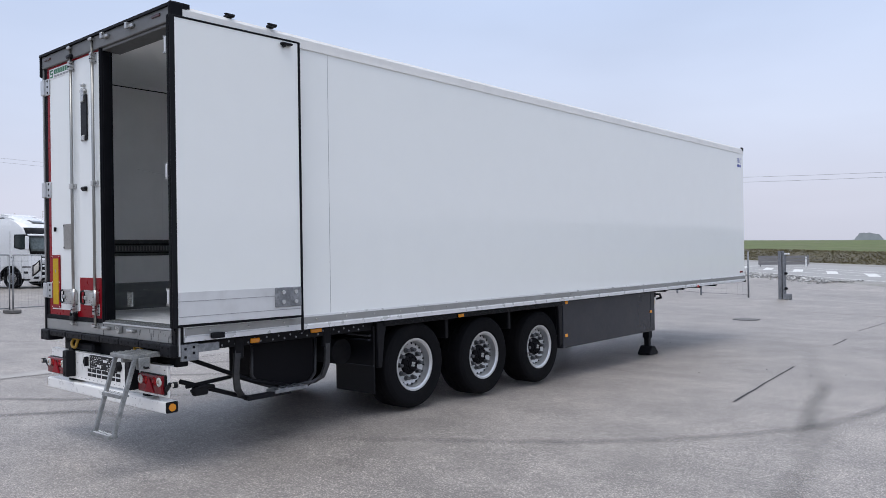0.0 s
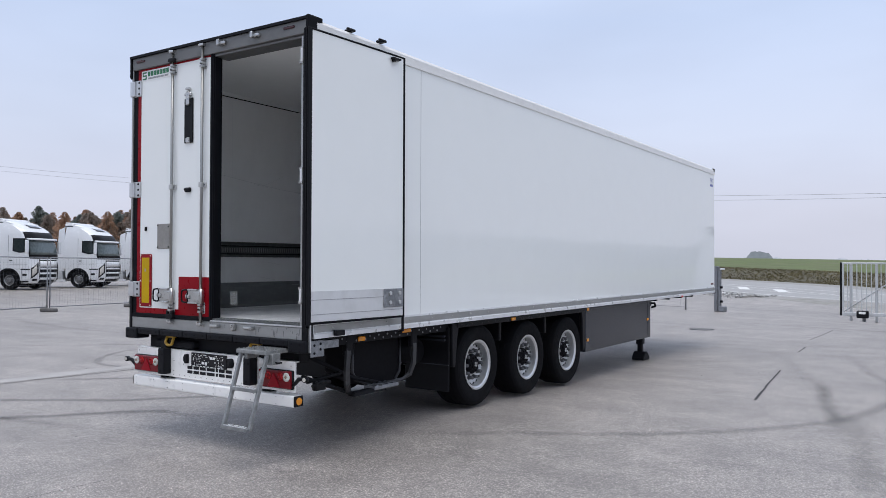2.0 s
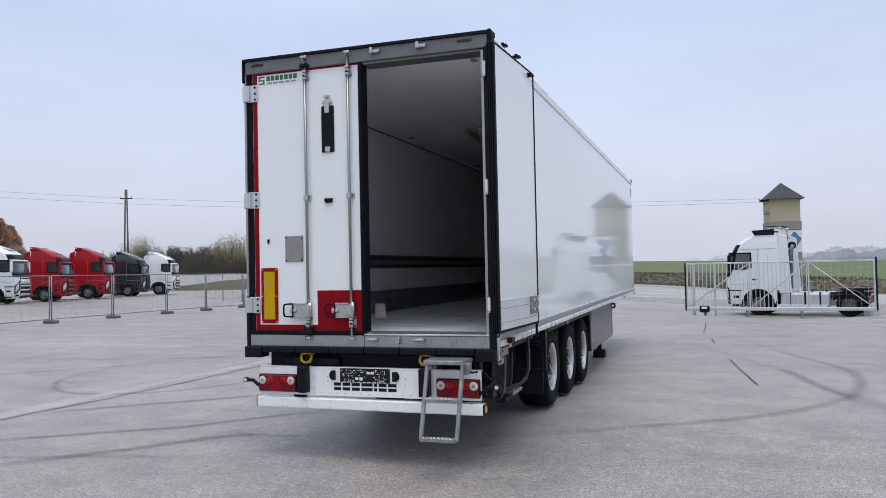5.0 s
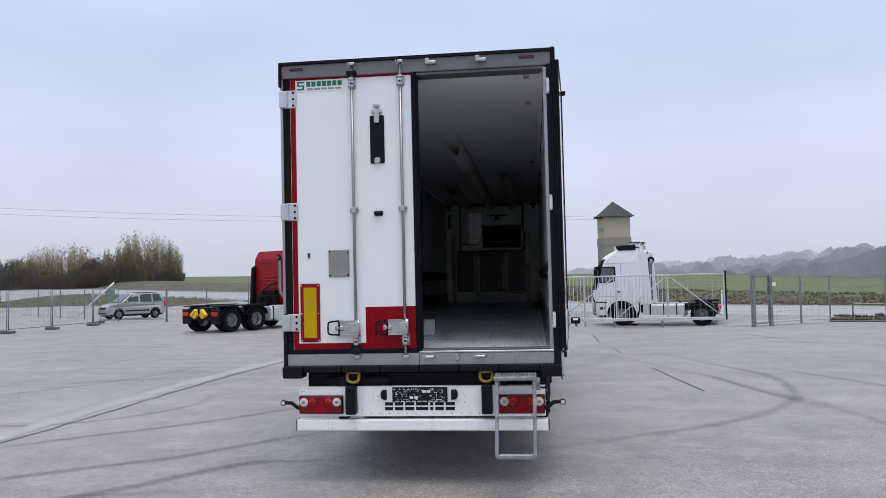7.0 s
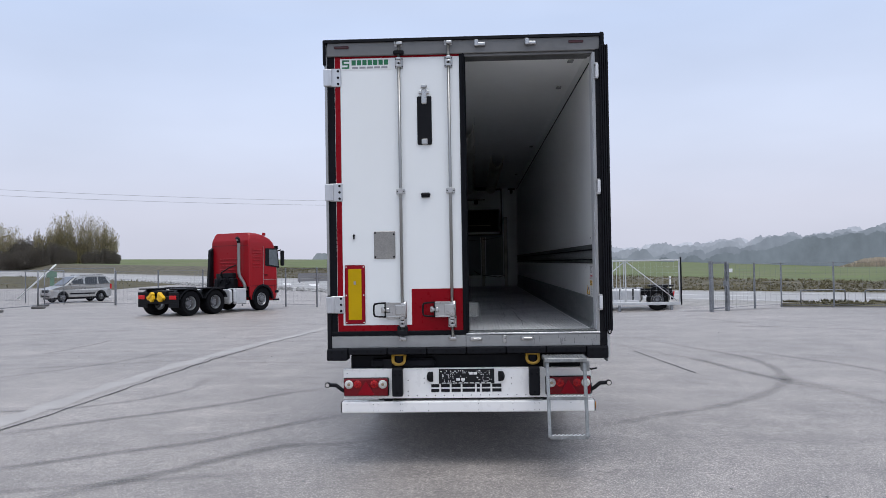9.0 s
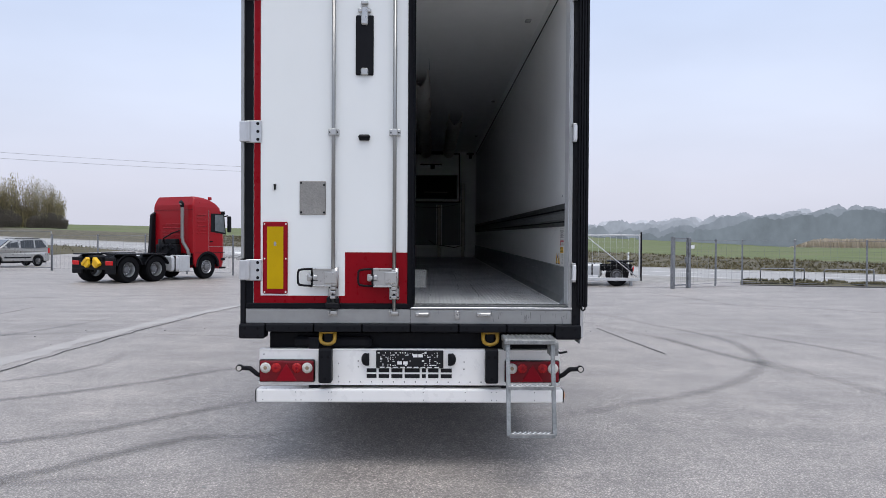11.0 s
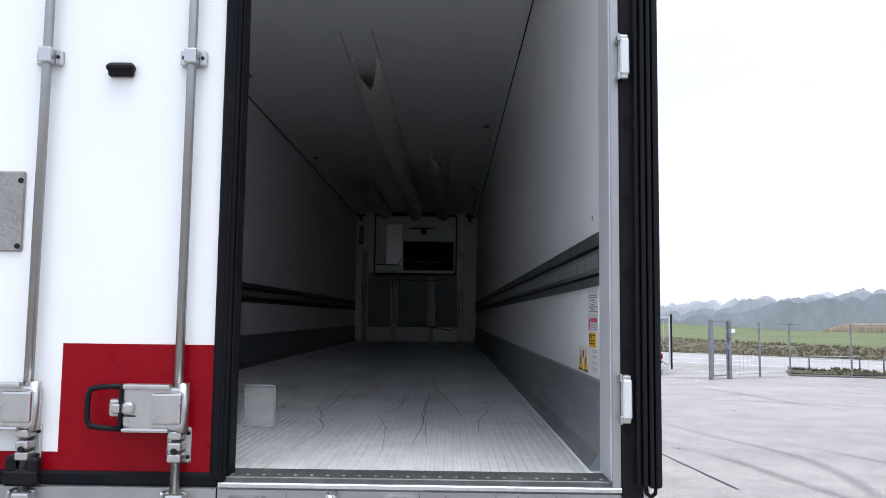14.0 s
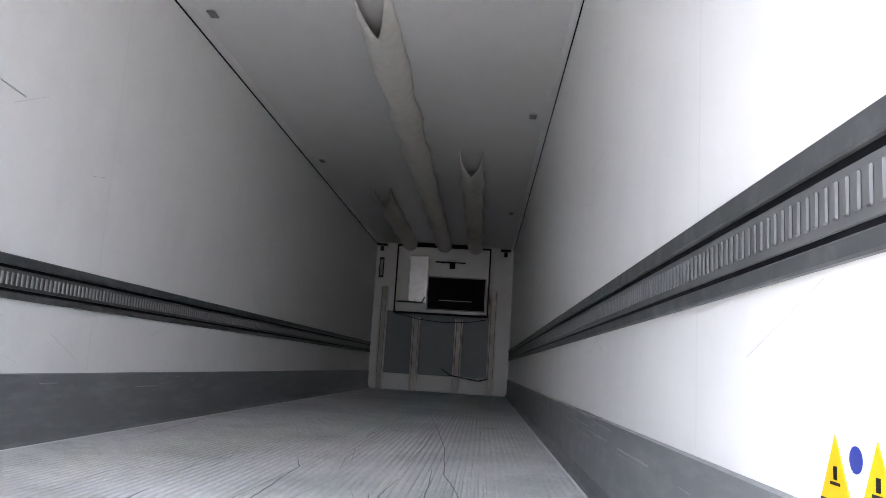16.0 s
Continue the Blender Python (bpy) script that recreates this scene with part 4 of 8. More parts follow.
M_SCUFF = mat("floor_scuff", (0.17, 0.175, 0.18), 0.5, var=0.3, scale=20)
for i, (wide, pts) in enumerate((
        (0.0045, ((0.26, 7.2), (0.44, 5.5), (0.57, 4.0), (0.62, 2.9), (0.68, 2.5), (0.75, 1.8), (0.77, 1.45))),
        (0.0055, ((0.56, 3.05), (0.58, 2.5), (0.58, 1.7), (0.585, 1.1), (0.56, 0.6))),
        (0.004, ((0.565, 2.45), (0.57, 1.5), (0.58, 1.3))),
        (0.005, ((0.45, 2.7), (0.43, 2.3), (0.44, 2.0), (0.40, 1.6))),
        (0.005, ((0.39, 2.3), (0.45, 1.9))),
        (0.006, ((-0.06, 3.15), (0.02, 2.85), (0.03, 2.55), (0.05, 2.05), (0.04, 1.68))),
        (0.005, ((0.02, 2.74), (-0.01, 1.85), (0.07, 1.5), (0.08, 1.35), (0.13, 1.17), (0.15, 1.0), (0.12, 0.5))),
        (0.004, ((0.44, 5.5), (0.46, 4.0), (0.44, 3.1))),
        (0.020, ((0.90, 2.16), (0.98, 2.24), (1.07, 2.21))),
        (0.016, ((0.73, 5.5), (0.94, 5.75))),
        (0.012, ((0.88, 4.9), (1.02, 4.97))),
        (0.012, ((0.95, 3.07), (1.06, 3.13))),
        (0.004, ((0.95, 2.0), (0.90, 1.7), (0.85, 1.4), (0.83, 0.9))),
        (0.003, ((1.13, 2.6), (1.135, 1.8), (1.13, 0.4))),
        (0.003, ((0.59, 1.4), (0.62, 0.6))),
        (0.003, ((0.33, 1.65), (0.42, 1.1), (0.46, 0.5))),
        (0.005, ((-0.27, 1.8), (-0.30, 2.1))),
        (0.005, ((-0.19, 1.75), (-0.21, 1.95))),
        (0.005, ((-0.95, 3.3), (-1.1, 4.9), (-1.14, 6.6))),
        (0.008, ((0.10, 4.9), (0.07, 4.4))))):
    scratch(pts, wide, i)
rnd = random.Random(31)
for i in range(34):
    x, y = rnd.uniform(-0.9, 1.0), rnd.uniform(0.2, 6.5)
    ln = rnd.uniform(0.3, 1.4)
    scratch(((x, y), (x + rnd.uniform(-0.12, 0.12), y + ln * 0.5), (x + rnd.uniform(-0.2, 0.2), y + ln)), rnd.choice((0.0015, 0.002, 0.0025)), 60 + i)
# threshold
part("threshold", box(B(), -0.01, 1.225, -0.005, 0.13, 1.232, 1.2515, 0.003), M_RAILD, FLOOR, "dark riveted threshold strip")
bm = B()
for i in range(24):
    rod(bm, (0.03 + 0.05 * i, 0.03, 1.2515), (0.03 + 0.05 * i, 0.03, 1.2535), 0.007, 8, 0.004)
tagged(part("threshold_rivets", bm, M_ALU, FLOOR), kind="stuff")

# front wall inside: posts, base plate, cooling unit
M_POST = mat("worn_pale_post", (0.50, 0.48, 0.43), 0.45, metal=0.3, var=0.3, scale=9, dirt=(0.16, 0.15, 0.13), dscale=5, damount=0.6)
M_BULK = mat("grey_bulkhead_panel", (0.215, 0.25, 0.248), 0.45, var=0.08, scale=1.5, dirt=(0.32, 0.34, 0.34), dscale=1.2, damount=0.2)
for x, ztop in ((-1.03, 3.04), (-0.43, 2.53), (0.32, 2.53), (0.91, 3.06)):
    post = part("bulkhead_post", box(B(), x - 0.038, x + 0.038, 13.200, 13.252, 1.25, ztop, 0.004), M_POST, FRONT, "slotted steel post")
    for sx in (-1, 1):
        part("post_edge", box(B(), *sorted((x + sx * 0.046, x + sx * 0.070)), 13.180, 13.25, 1.25, ztop, 0.004), M_STICK, post)
        part("post_gap", box(B(), *sorted((x + sx * 0.037, x + sx * 0.047)), 13.215, 13.25, 1.25, ztop), M_BLACK, post)
part("bulkhead_panel", box(B(), -1.10, 0.98, 13.238, 13.252, 1.532, 2.62), M_BULK, FRONT)
part("unit_cable", tube(B(), [(-0.80, 13.16, 2.57), (-0.4, 13.15, 2.49), (0.05, 13.15, 2.455), (0.45, 13.15, 2.475), (0.78, 13.16, 2.54)], 0.006), M_RUB, FRONT)
part("drain_hose", tube(B(), [(0.06, 13.15, 1.66), (0.22, 13.15, 1.55), (0.45, 13.15, 1.52), (0.70, 13.15, 1.48), (0.88, 13.16, 1.53)], 0.009), M_RUB, FRONT)
part("base_plate", box(B(), -1.215, 1.215, 13.215, 13.252, 1.25, 1.53, 0.004), M_CEIL, FRONT)
UNIT = part("cooling_unit", box(B(), -0.82, 0.80, 13.10, 13.25, 2.60, 3.77, 0.012), M_CEIL, FRONT, "cooling unit housing with dark air inlet")
part("unit_gasket", box(box(box(box(B(), -0.84, -0.815, 13.09, 13.25, 2.58, 3.79), 0.795, 0.82, 13.09, 13.25, 2.58, 3.79), -0.815, 0.795, 13.09, 13.25, 3.762, 3.79), -0.815, 0.795, 13.09, 13.25, 2.58, 2.608), M_RUB, UNIT)
part("air_inlet", box(B(), -0.25, 0.745, 13.085, 13.104, 2.68, 3.235, 0.004), M_BLACK, UNIT, "dark air inlet grille")
part("inlet_frame", box(box(box(B(), -0.27, 0.765, 13.08, 13.10, 3.235, 3.255), 0.745, 0.765, 13.08, 13.10, 2.66, 3.235), -0.27, 0.745, 13.08, 13.10, 2.66, 2.68), M_RAILS, UNIT)
part("inlet_bar", box(B(), -0.05, 0.52, 13.076, 13.086, 2.83, 2.842), M_RAILS, UNIT)
part("reflective_panel", box(B(), -0.60, -0.27, 13.075, 13.102, 2.76, 3.60, 0.01), M_STEEL, UNIT, "crumpled silver insulation panel")
part("unit_pipe", tube(B(), [(-0.80, 13.08, 2.78), (-0.35, 13.08, 2.78), (-0.30, 13.08, 2.88)], 0.012), M_RUB, UNIT)
part("unit_bracket", box(box(B(), -0.15, 0.38, 13.07, 13.1, 3.50, 3.52), 0.10, 0.20, 13.07, 13.1, 3.40, 3.50), M_CHASS, UNIT)
part("wall_slot", box(B(), -1.165, -1.08, 13.242, 13.255, 3.20, 3.56), M_BLACK, FRONT)
part("wall_slot_cover", box(B(), -1.147, -1.098, 13.236, 13.25, 3.23, 3.53, 0.004), M_RAILS, FRONT)
for x in (-1.13, 1.08):
    part("hook", box(box(B(), x - 0.03, x + 0.03, 13.19, 13.25, 3.68, 3.76), x - 0.09, x + 0.09, 13.14, 13.25, 3.772, 3.80), M_BLACK, FRONT)
for x in (-0.38, 0.22):
    part("air_outlet", box(B(), x - 0.2, x + 0.2, 13.06, 13.12, 3.775, 3.83), M_BLACK, FRONT)


def duct(x, y0, seed):
    """A fabric air sleeve hung under the roof, its near end open and sagging."""
    bm = B()
    rnd = random.Random(seed)
    k = int((13.05 - y0) / 0.16)
    rows = []
    for i in range(k + 1):
        y = y0 + (13.05 - y0) * i / k
        sag = 1 + 0.10 * math.sin(y * 5.3 + seed) + 0.06 * rnd.uniform(-1, 1)
        row = []
        for j in range(13):
            a = math.pi * j / 12
            yy = y - max(0.0, 0.5 - 0.16 * i) * abs(math.cos(a)) ** 1.3 if i < 3 else y
            row.append(bm.verts.new((x + 0.125 * sag * math.cos(a), yy, 3.832 - 0.15 * sag * math.sin(a) ** 0.85)))
        rows.append(row)
    for a, c in zip(rows, rows[1:]):
        for j in range(12):
            f = bm.faces.new((a[j], a[j + 1], c[j + 1], c[j]))
            f.smooth = True
    ob = part("air_duct", bm, M_FABRIC, ROOF, "white fabric air duct with an open sagging end")
    so = ob.modifiers.new("thick", "SOLIDIFY")
    so.thickness = 0.012
    for sx in (-1, 1) if seed == 1 else ():
        part("duct_cord", rod(B(), (x + sx * 0.12, y0 - 1.1, 3.828), (x + sx * 0.125, y0 - 0.48, 3.826), 0.004, 6), M_PALE, ob)
    for i in range(0, k, 9):
        y = y0 + (13.05 - y0) * i / k + 0.3
        part("duct_strap", box(B(), x - 0.14, x + 0.14, y, y + 0.02, 3.822, 3.834), M_STICK, ob)



duct(-0.01, 4.17, 1)
duct(0.54, 7.55, 2)
duct(-0.61, 9.36, 3)
for x, y in ((1.05, 0.30), (1.06, 1.45), (1.075, 5.9), (1.044, 10.05), (-1.08, 4.15), (-1.10, 7.7)):
    part("ceiling_clip", box(B(), x - 0.028, x + 0.028, y - 0.05, y + 0.05, 3.820, 3.834, 0.006), M_RAILS, ROOF)

# rear portal
FRAME = part("rear_frame", box(B(), -1.292, -1.215, -0.03, 0.10, 1.09, 3.975, 0.006), M_CHASS, TRAILER, "dark steel rear portal frame")
part("corner_post", box(B(), 1.225, 1.302, -0.03, 0.10, 1.09, 3.975, 0.006), M_CHASS, FRAME)
part("post_strip", box(B(), -1.296, -1.272, -0.045, 0.0, 1.60, 3.97, 0.004), M_SILL, FRAME)
part("post_guard", box(B(), -1.300, -1.262, -0.050, 0.0, 1.09, 1.598, 0.006), M_RUBL, FRAME)
part("post_strip", box(B(), 1.208, 1.232, 0.0, 0.07, 1.24, 3.83, 0.004), M_TOPRAIL, FRAME)
part("post_lining", box(B(), 1.205, 1.224, -0.03, 0.14, 1.24, 3.832, 0.003), M_TOPRAIL, FRAME)
part("lintel", box(B(), -1.272, 1.29, -0.055, 0.10, 3.845, 3.975, 0.006), M_LINTEL, FRAME, "dull grey steel lintel")
part("lintel_underside", box(B(), 0.0, 1.22, -0.03, 0.16, 3.82, 3.846, 0.004), M_LINTEL, FRAME)
part("lintel_cap", extrude(B(), [(-0.075, 3.972), (-0.070, 4.0), (-0.03, 4.012), (0.12, 4.012), (0.12, 3.972)], -1.298, 1.305, "x"), M_RUB, FRAME, "black top edge cap")
part("portal_corner", box(B(), 1.275, 1.318, -0.075, 0.05, 3.62, 4.01, 0.012), M_RUB, FRAME)
part("portal_corner", box(B(), -1.308, -1.28, -0.07, 0.05, 3.76, 4.005, 0.012), M_RUB, FRAME)
for x in (-1.13, 1.06):
    part("marker_lamp", box(B(), x - 0.07, x + 0.07, -0.066, -0.05, 3.915, 3.94, 0.006), M_LENSD, FRAME)
part("sill", box(B(), -1.262, 1.285, -0.04, 0.10, 1.105, 1.218, 0.005), M_SILL, FRAME, "scuffed stainless steel sill")
part("sill_lip", box(B(), 0.0, 1.24, -0.050, 0.02, 1.219, 1.235, 0.003), M_ALU, FRAME)
part("inner_seal_post", box(B(), -1.225, -1.205, 0.1, 0.14, 1.25, 3.83), M_RUB, FRAME)
# post strip of the open side with bolts
bolt_strip = part("hinge_post", box(B(), 1.235, 1.30, -0.055, -0.03, 1.10, 3.86, 0.004), M_CHASS, FRAME)
bm = B()
for i in range(11):
    z = 1.17 + 0.24 * i
    rod(bm, (1.252, -0.0545, z), (1.252, -0.0575, z), 0.011, 10)
    box(bm, 1.249, 1.256, -0.0565, -0.0545, z - 0.026, z)
tagged(part("bolts", bm, M_BLACK, bolt_strip), kind="stuff")
part("post_face", box(B(), 1.207, 1.2345, -0.046, -0.040, 1.225, 3.83, 0.002), M_SILL, FRAME, "brushed grey edge strip")
for z0, z1 in ((3.585, 3.705), (2.515, 2.63), (1.447, 1.565)):
    h = part("hinge", box(B(), 1.232, 1.260, -0.088, -0.05, z0, z1, 0.004), M_TOPRAIL, FRAME, "pale grey door hinge")
    for z in (z0 - 0.004, z1 + 0.004):
        part("hinge_collar", box(box(B(), 1.222, 1.258, -0.082, -0.045, z - 0.010, z + 0.010, 0.005, 2), 1.224, 1.232, -0.09, -0.06, z - 0.013, z + 0.013, 0.003), M_STEEL, h)

# rubber buffer strip below the sill
BUFFER = part("buffer_strip", box(B(), -1.29, 1.29, -0.04, 0.05, 1.050, 1.102), M_CHASS, TRAILER, "black rubber buffer strip")
for i in range(6):
    x0 = -1.105 + 0.368 * i
    seg = part("rubber_block", box(B(), x0 + 0.004, x0 + 0.364, -0.095, -0.02, 1.046, 1.106, 0.010, 2), M_RUBL, BUFFER)
    bm = B()
    for k in (0.06, 0.184, 0.31):
        rod(bm, (x0 + k, -0.0965, 1.076), (x0 + k, -0.0935, 1.076), 0.011, 8)
    tagged(part("block_bolts", bm, M_BLACK, BUFFER), kind="stuff")
for x0, x1 in ((-1.302, -1.108), (1.106, 1.302)):
    part("end_block", box(B(), x0, x1, -0.105, 0.06, 0.994, 1.106, 0.014, 2), M_RUBL, BUFFER)
    bm = B()
    for k in (0.25, 0.75):
        for z in (1.012, 1.074):
            rod(bm, (x0 + (x1 - x0) * k, -0.107, z), (x0 + (x1 - x0) * k, -0.104, z), 0.011, 8)
    tagged(part("block_bolts", bm, M_BLACK, BUFFER), kind="stuff")
for x in (0.09, 0.56):
    s_ = part("door_stop", box(box(B(), x - 0.055, x + 0.055, -0.055, -0.01, 1.165, 1.20, 0.010, 2), x - 0.03, x + 0.05, -0.065, -0.05, 1.172, 1.194, 0.005), M_STEEL, TRAILER, "polished latch keeper")
part("door_catch", box(box(B(), 0.335, 0.372, -0.06, -0.01, 1.145, 1.215, 0.012, 2), 0.345, 0.362, -0.07, -0.06, 1.18, 1.212, 0.004), M_STEEL, TRAILER)
for x in (0.17, 0.64):
    part("door_keeper", box(box(B(), x - 0.05, x + 0.05, -0.085, -0.05, 3.905, 3.940, 0.010, 2), x - 0.05, x - 0.015, -0.105, -0.07, 3.90, 3.96, 0.006), M_STEEL, FRAME)
bm = B()
rnd = random.Random(77)
for i in range(20):
    x = rnd.choice((rnd.uniform(0.62, 0.95), rnd.uniform(0.95, 1.24), rnd.uniform(0.2, 1.24)))
    z1 = rnd.uniform(1.165, 1.212)
    z0 = z1 - rnd.uniform(0.015, 0.06)
    box(bm, -0.0011, 0.0011, -0.0412, -0.0398, 0, z1 - z0, m=Matrix.Translation((x, 0, z0)) @ Matrix.Rotation(radians(rnd.uniform(-6, 6)), 4, "Y"))
tagged(part("sill_scratches", bm, M_RAILD, FRAME), kind="stuff")
part("sill_seam", box(B(), -0.006, -0.002, -0.042, -0.039, 1.105, 1.218), M_BLACK, FRAME)


# closed rear door
def door_closed():
    door = part("rear_door", box(B(), -1.228, -0.012, -0.050, 0.045, 1.258, 3.875, 0.003), M_WHITE, TRAILER, "closed white rear door with red reflective border")
    part("seal", box(box(box(box(B(), -1.264, -1.201, -0.054, 0.05, 1.232, 3.878, 0.006), -0.028, 0.022, -0.068, 0.048, 1.235, 3.868, 0.008), -1.262, 0.0, -0.066, 0.05, 1.2195, 1.262, 0.008), -1.262, 0.0, -0.044, 0.05, 3.876, 3.898, 0.004), M_RUB, door, "black rubber door seal")
    part("seal_lip", box(box(B(), 0.004, 0.012, -0.076, -0.06, 1.24, 3.86, 0.002), 0.022, 0.030, -0.05, 0.02, 1.24, 3.85, 0.003), M_RUB, door)
    for x0, x1, z0, z1 in ((-1.200, -0.028, 3.828, 3.872), (-1.200, -1.150, 1.262, 3.828), (-1.150, -0.505, 1.262, 1.318), (-0.505, -0.028, 1.262, 1.652)):
        part("red_border", box(B(), x0, x1, -0.0525, -0.048, z0, z1), M_RED, door, "red reflective film")
    # locking rods
    for x in (-0.592, -0.127):
        part("locking_rod", rod(B(), (x, -0.082, 1.19), (x, -0.082, 3.965), 0.0145, 12), M_ROD, door, "galvanised locking rod")
        for z in (3.775, 2.565, 1.345):
            bm = B()
            low = z == 2.565
            w, hgt = (0.042, 0.022) if low else (0.038, 0.056)
            box(bm, x - w, x + w, -0.060, -0.050, z - hgt, z + hgt, 0.006)
            for dz in ((0.0,) if low else (-0.034, 0.0, 0.034)):
                hh = 0.026 if low else 0.013
                box(bm, x - 0.021, x + 0.021, -0.104, -0.056, z + dz - hh, z + dz + hh, 0.006, 2)
            if low:
                for sx in (-1, 1):
                    box(bm, x + sx * 0.030 - 0.012, x + sx * 0.030 + 0.012, -0.072, -0.05, z - 0.026, z + 0.026, 0.005)
            part("rod_bracket", bm, M_STEEL, door, "bright clamp bracket")
            bb = B()
            for sx in (-1, 1):
                for dz in ((0.0,) if low else (-0.036, 0.036)):
                    rod(bb, (x + sx * 0.030, -0.075 if low else -0.066, z + dz), (x + sx * 0.030, -0.058, z + dz), 0.006, 8)
            if not low:
                rod(bb, (x, -0.108, z - 0.012), (x, -0.10, z - 0.012), 0.009, 8)
            tagged(part("bracket_bolts", bb, M_INK, door), kind="stuff")
        for z, sg in ((1.188, 1), (3.945, -1)):
            bm = B()
            box(bm, x - 0.040, x + 0.036, -0.080, -0.05, z - 0.022, z + 0.020, 0.008, 2)
            box(bm, x - 0.020, x + 0.036, -0.115, -0.078, z - 0.012, z + 0.018, 0.008, 2)
            box(bm, x - 0.040, x - 0.026, -0.105, -0.06, z - 0.006, z + 0.022, 0.005)
            part("rod_keeper", bm, M_STEEL, door)
    # black plastic foot and top of the inner rod
    part("rod_guard", box(box(box(B(), -0.648, -0.542, -0.108, -0.055, 1.222, 1.272, 0.01), -0.640, -0.608, -0.104, -0.06, 1.262, 1.312, 0.008), -0.578, -0.544, -0.104, -0.06, 1.262, 1.306, 0.008), M_PLAST, door)
    part("rod_guard", box(B(), -0.642, -0.542, -0.11, -0.055, 3.845, 3.885, 0.01), M_PLAST, door)
    # lever handles
    for x0 in (-0.862, -0.404):
        x1 = x0 + 0.292
        bm = extrude(B(), [(x0 + 0.112, 1.404), (x0 + 0.135, 1.396), (x1, 1.392), (x1 + 0.012, 1.402), (x1 + 0.014, 1.512), (x1, 1.524), (x0 + 0.135, 1.528), (x0 + 0.112, 1.520)], -0.108, -0.052, "y", 0.010, 2)
        for z0, z1 in ((1.516, 1.534), (1.388, 1.402)):
            box(bm, x0 + 0.118, x1 - 0.03, -0.120, -0.085, z0, z1, 0.006, 2)
        box(bm, x0 + 0.205, x1 + 0.006, -0.116, -0.10, 1.412, 1.508, 0.008, 2)
        rod(bm, (x1 + 0.002, -0.088, 1.388), (x1 + 0.002, -0.088, 1.536), 0.019, 12)
        h = part("lever_handle", bm, M_STEEL, door, "polished lever handle with black grip")
        bm = B()
        tube(bm, [(x0 + 0.125, -0.096, 1.525), (x0 + 0.05, -0.096, 1.523), (x0 + 0.014, -0.096, 1.516), (x0 + 0.006, -0.096, 1.50), (x0 + 0.004, -0.096, 1.46), (x0 + 0.006, -0.096, 1.42), (x0 + 0.016, -0.096, 1.404), (x0 + 0.05, -0.096, 1.399), (x0 + 0.125, -0.096, 1.396)], 0.0085, 8)
        box(bm, x0 + 0.106, x0 + 0.116, -0.116, -0.075, 1.396, 1.526, 0.004)
        part("grip", bm, M_PLAST, h)
        part("latch", box(box(box(B(), x0 + 0.072, x0 + 0.108, -0.104, -0.08, 1.432, 1.488, 0.010, 2), x0 + 0.084, x0 + 0.122, -0.118, -0.098, 1.444, 1.476, 0.008, 2), x0 + 0.118, x0 + 0.155, -0.124, -0.10, 1.440, 1.480, 0.012, 3), M_STEEL, h)
        part("latch_gap", box(box(B(), x0 + 0.114, x0 + 0.118, -0.1225, -0.10, 1.436, 1.484), x0 + 0.118, x0 + 0.158, -0.1105, -0.10, 1.435, 1.439), M_INK, h)
    # hinges
    for z0, z1 in ((3.562, 3.735), (2.482, 2.652), (1.430, 1.595)):
        h = part("hinge", box(box(B(), -1.262, -1.140, -0.068, -0.052, z0, z1, 0.006), -1.305, -1.225, -0.085, -0.03, z0 + 0.005, z1 - 0.005, 0.008, 2), M_ALU, door, "aluminium strap hinge")
        bm = B()
        for k in (0.15, 0.5, 0.85):
            rod(bm, (-1.168, -0.072, z0 + (z1 - z0) * k), (-1.168, -0.066, z0 + (z1 - z0) * k), 0.012, 10)
        tagged(part("hinge_bolts", bm, M_CHASS, h), kind="stuff")
    # document plate
    pl = part("cover_plate", box(B(), -0.852, -0.652, -0.060, -0.050, 1.938, 2.195, 0.004), M_PLATE, door, "speckled grey metal cover plate")
    bm = B()
    for x, z in ((-0.665, 2.165), (-0.84, 1.955), (-0.665, 1.955), (-0.84, 2.18)):
        rod(bm, (x, -0.063, z), (x, -0.058, z), 0.009, 8)
    tagged(part("plate_screws", bm, M_INK, pl), kind="stuff")
    # marking board
    rf = part("marker_board", box(B(), -1.130, -0.942, -0.062, -0.052, 1.332, 1.882, 0.008), M_REDREF, door, "red-edged yellow reflective board")
    part("board_face", box(B(), -1.098, -0.974, -0.065, -0.060, 1.370, 1.845, 0.002), M_YEL, rf)
    bm = B()
    for x in (-1.118, -0.955):
        for z in (1.345, 1.60, 1.865):
            rod(bm, (x, -0.065, z), (x, -0.061, z), 0.006, 8)
    tagged(part("board_rivets", bm, M_STICK, rf), kind="stuff")
    part("board_mark", box(B(), -1.046, -1.028, -0.0665, -0.064, 1.70, 1.73), M_INKG, rf)
    # tail vent flap with clips
    vn = part("vent_flap", box(B(), -0.428, -0.292, -0.064, -0.050, 3.0, 3.455, 0.008), M_PLAST, door, "black vent flap with chrome clips")
    part("vent_clip", box(box(box(B(), -0.385, -0.335, -0.085, -0.05, 3.38, 3.52, 0.008), -0.41, -0.31, -0.08, -0.05, 3.475, 3.505, 0.006), -0.388, -0.332, -0.085, -0.05, 3.535, 3.56, 0.005), M_STEEL, vn)
    part("vent_clip", box(B(), -0.388, -0.332, -0.08, -0.05, 3.0, 3.055, 0.008), M_STEEL, vn)
    part("grab_knob", box(box(B(), -0.405, -0.315, -0.085, -0.05, 2.52, 2.545, 0.008), -0.40, -0.32, -0.075, -0.05, 2.505, 2.55, 0.006), M_PLAST, door, "small black grip")
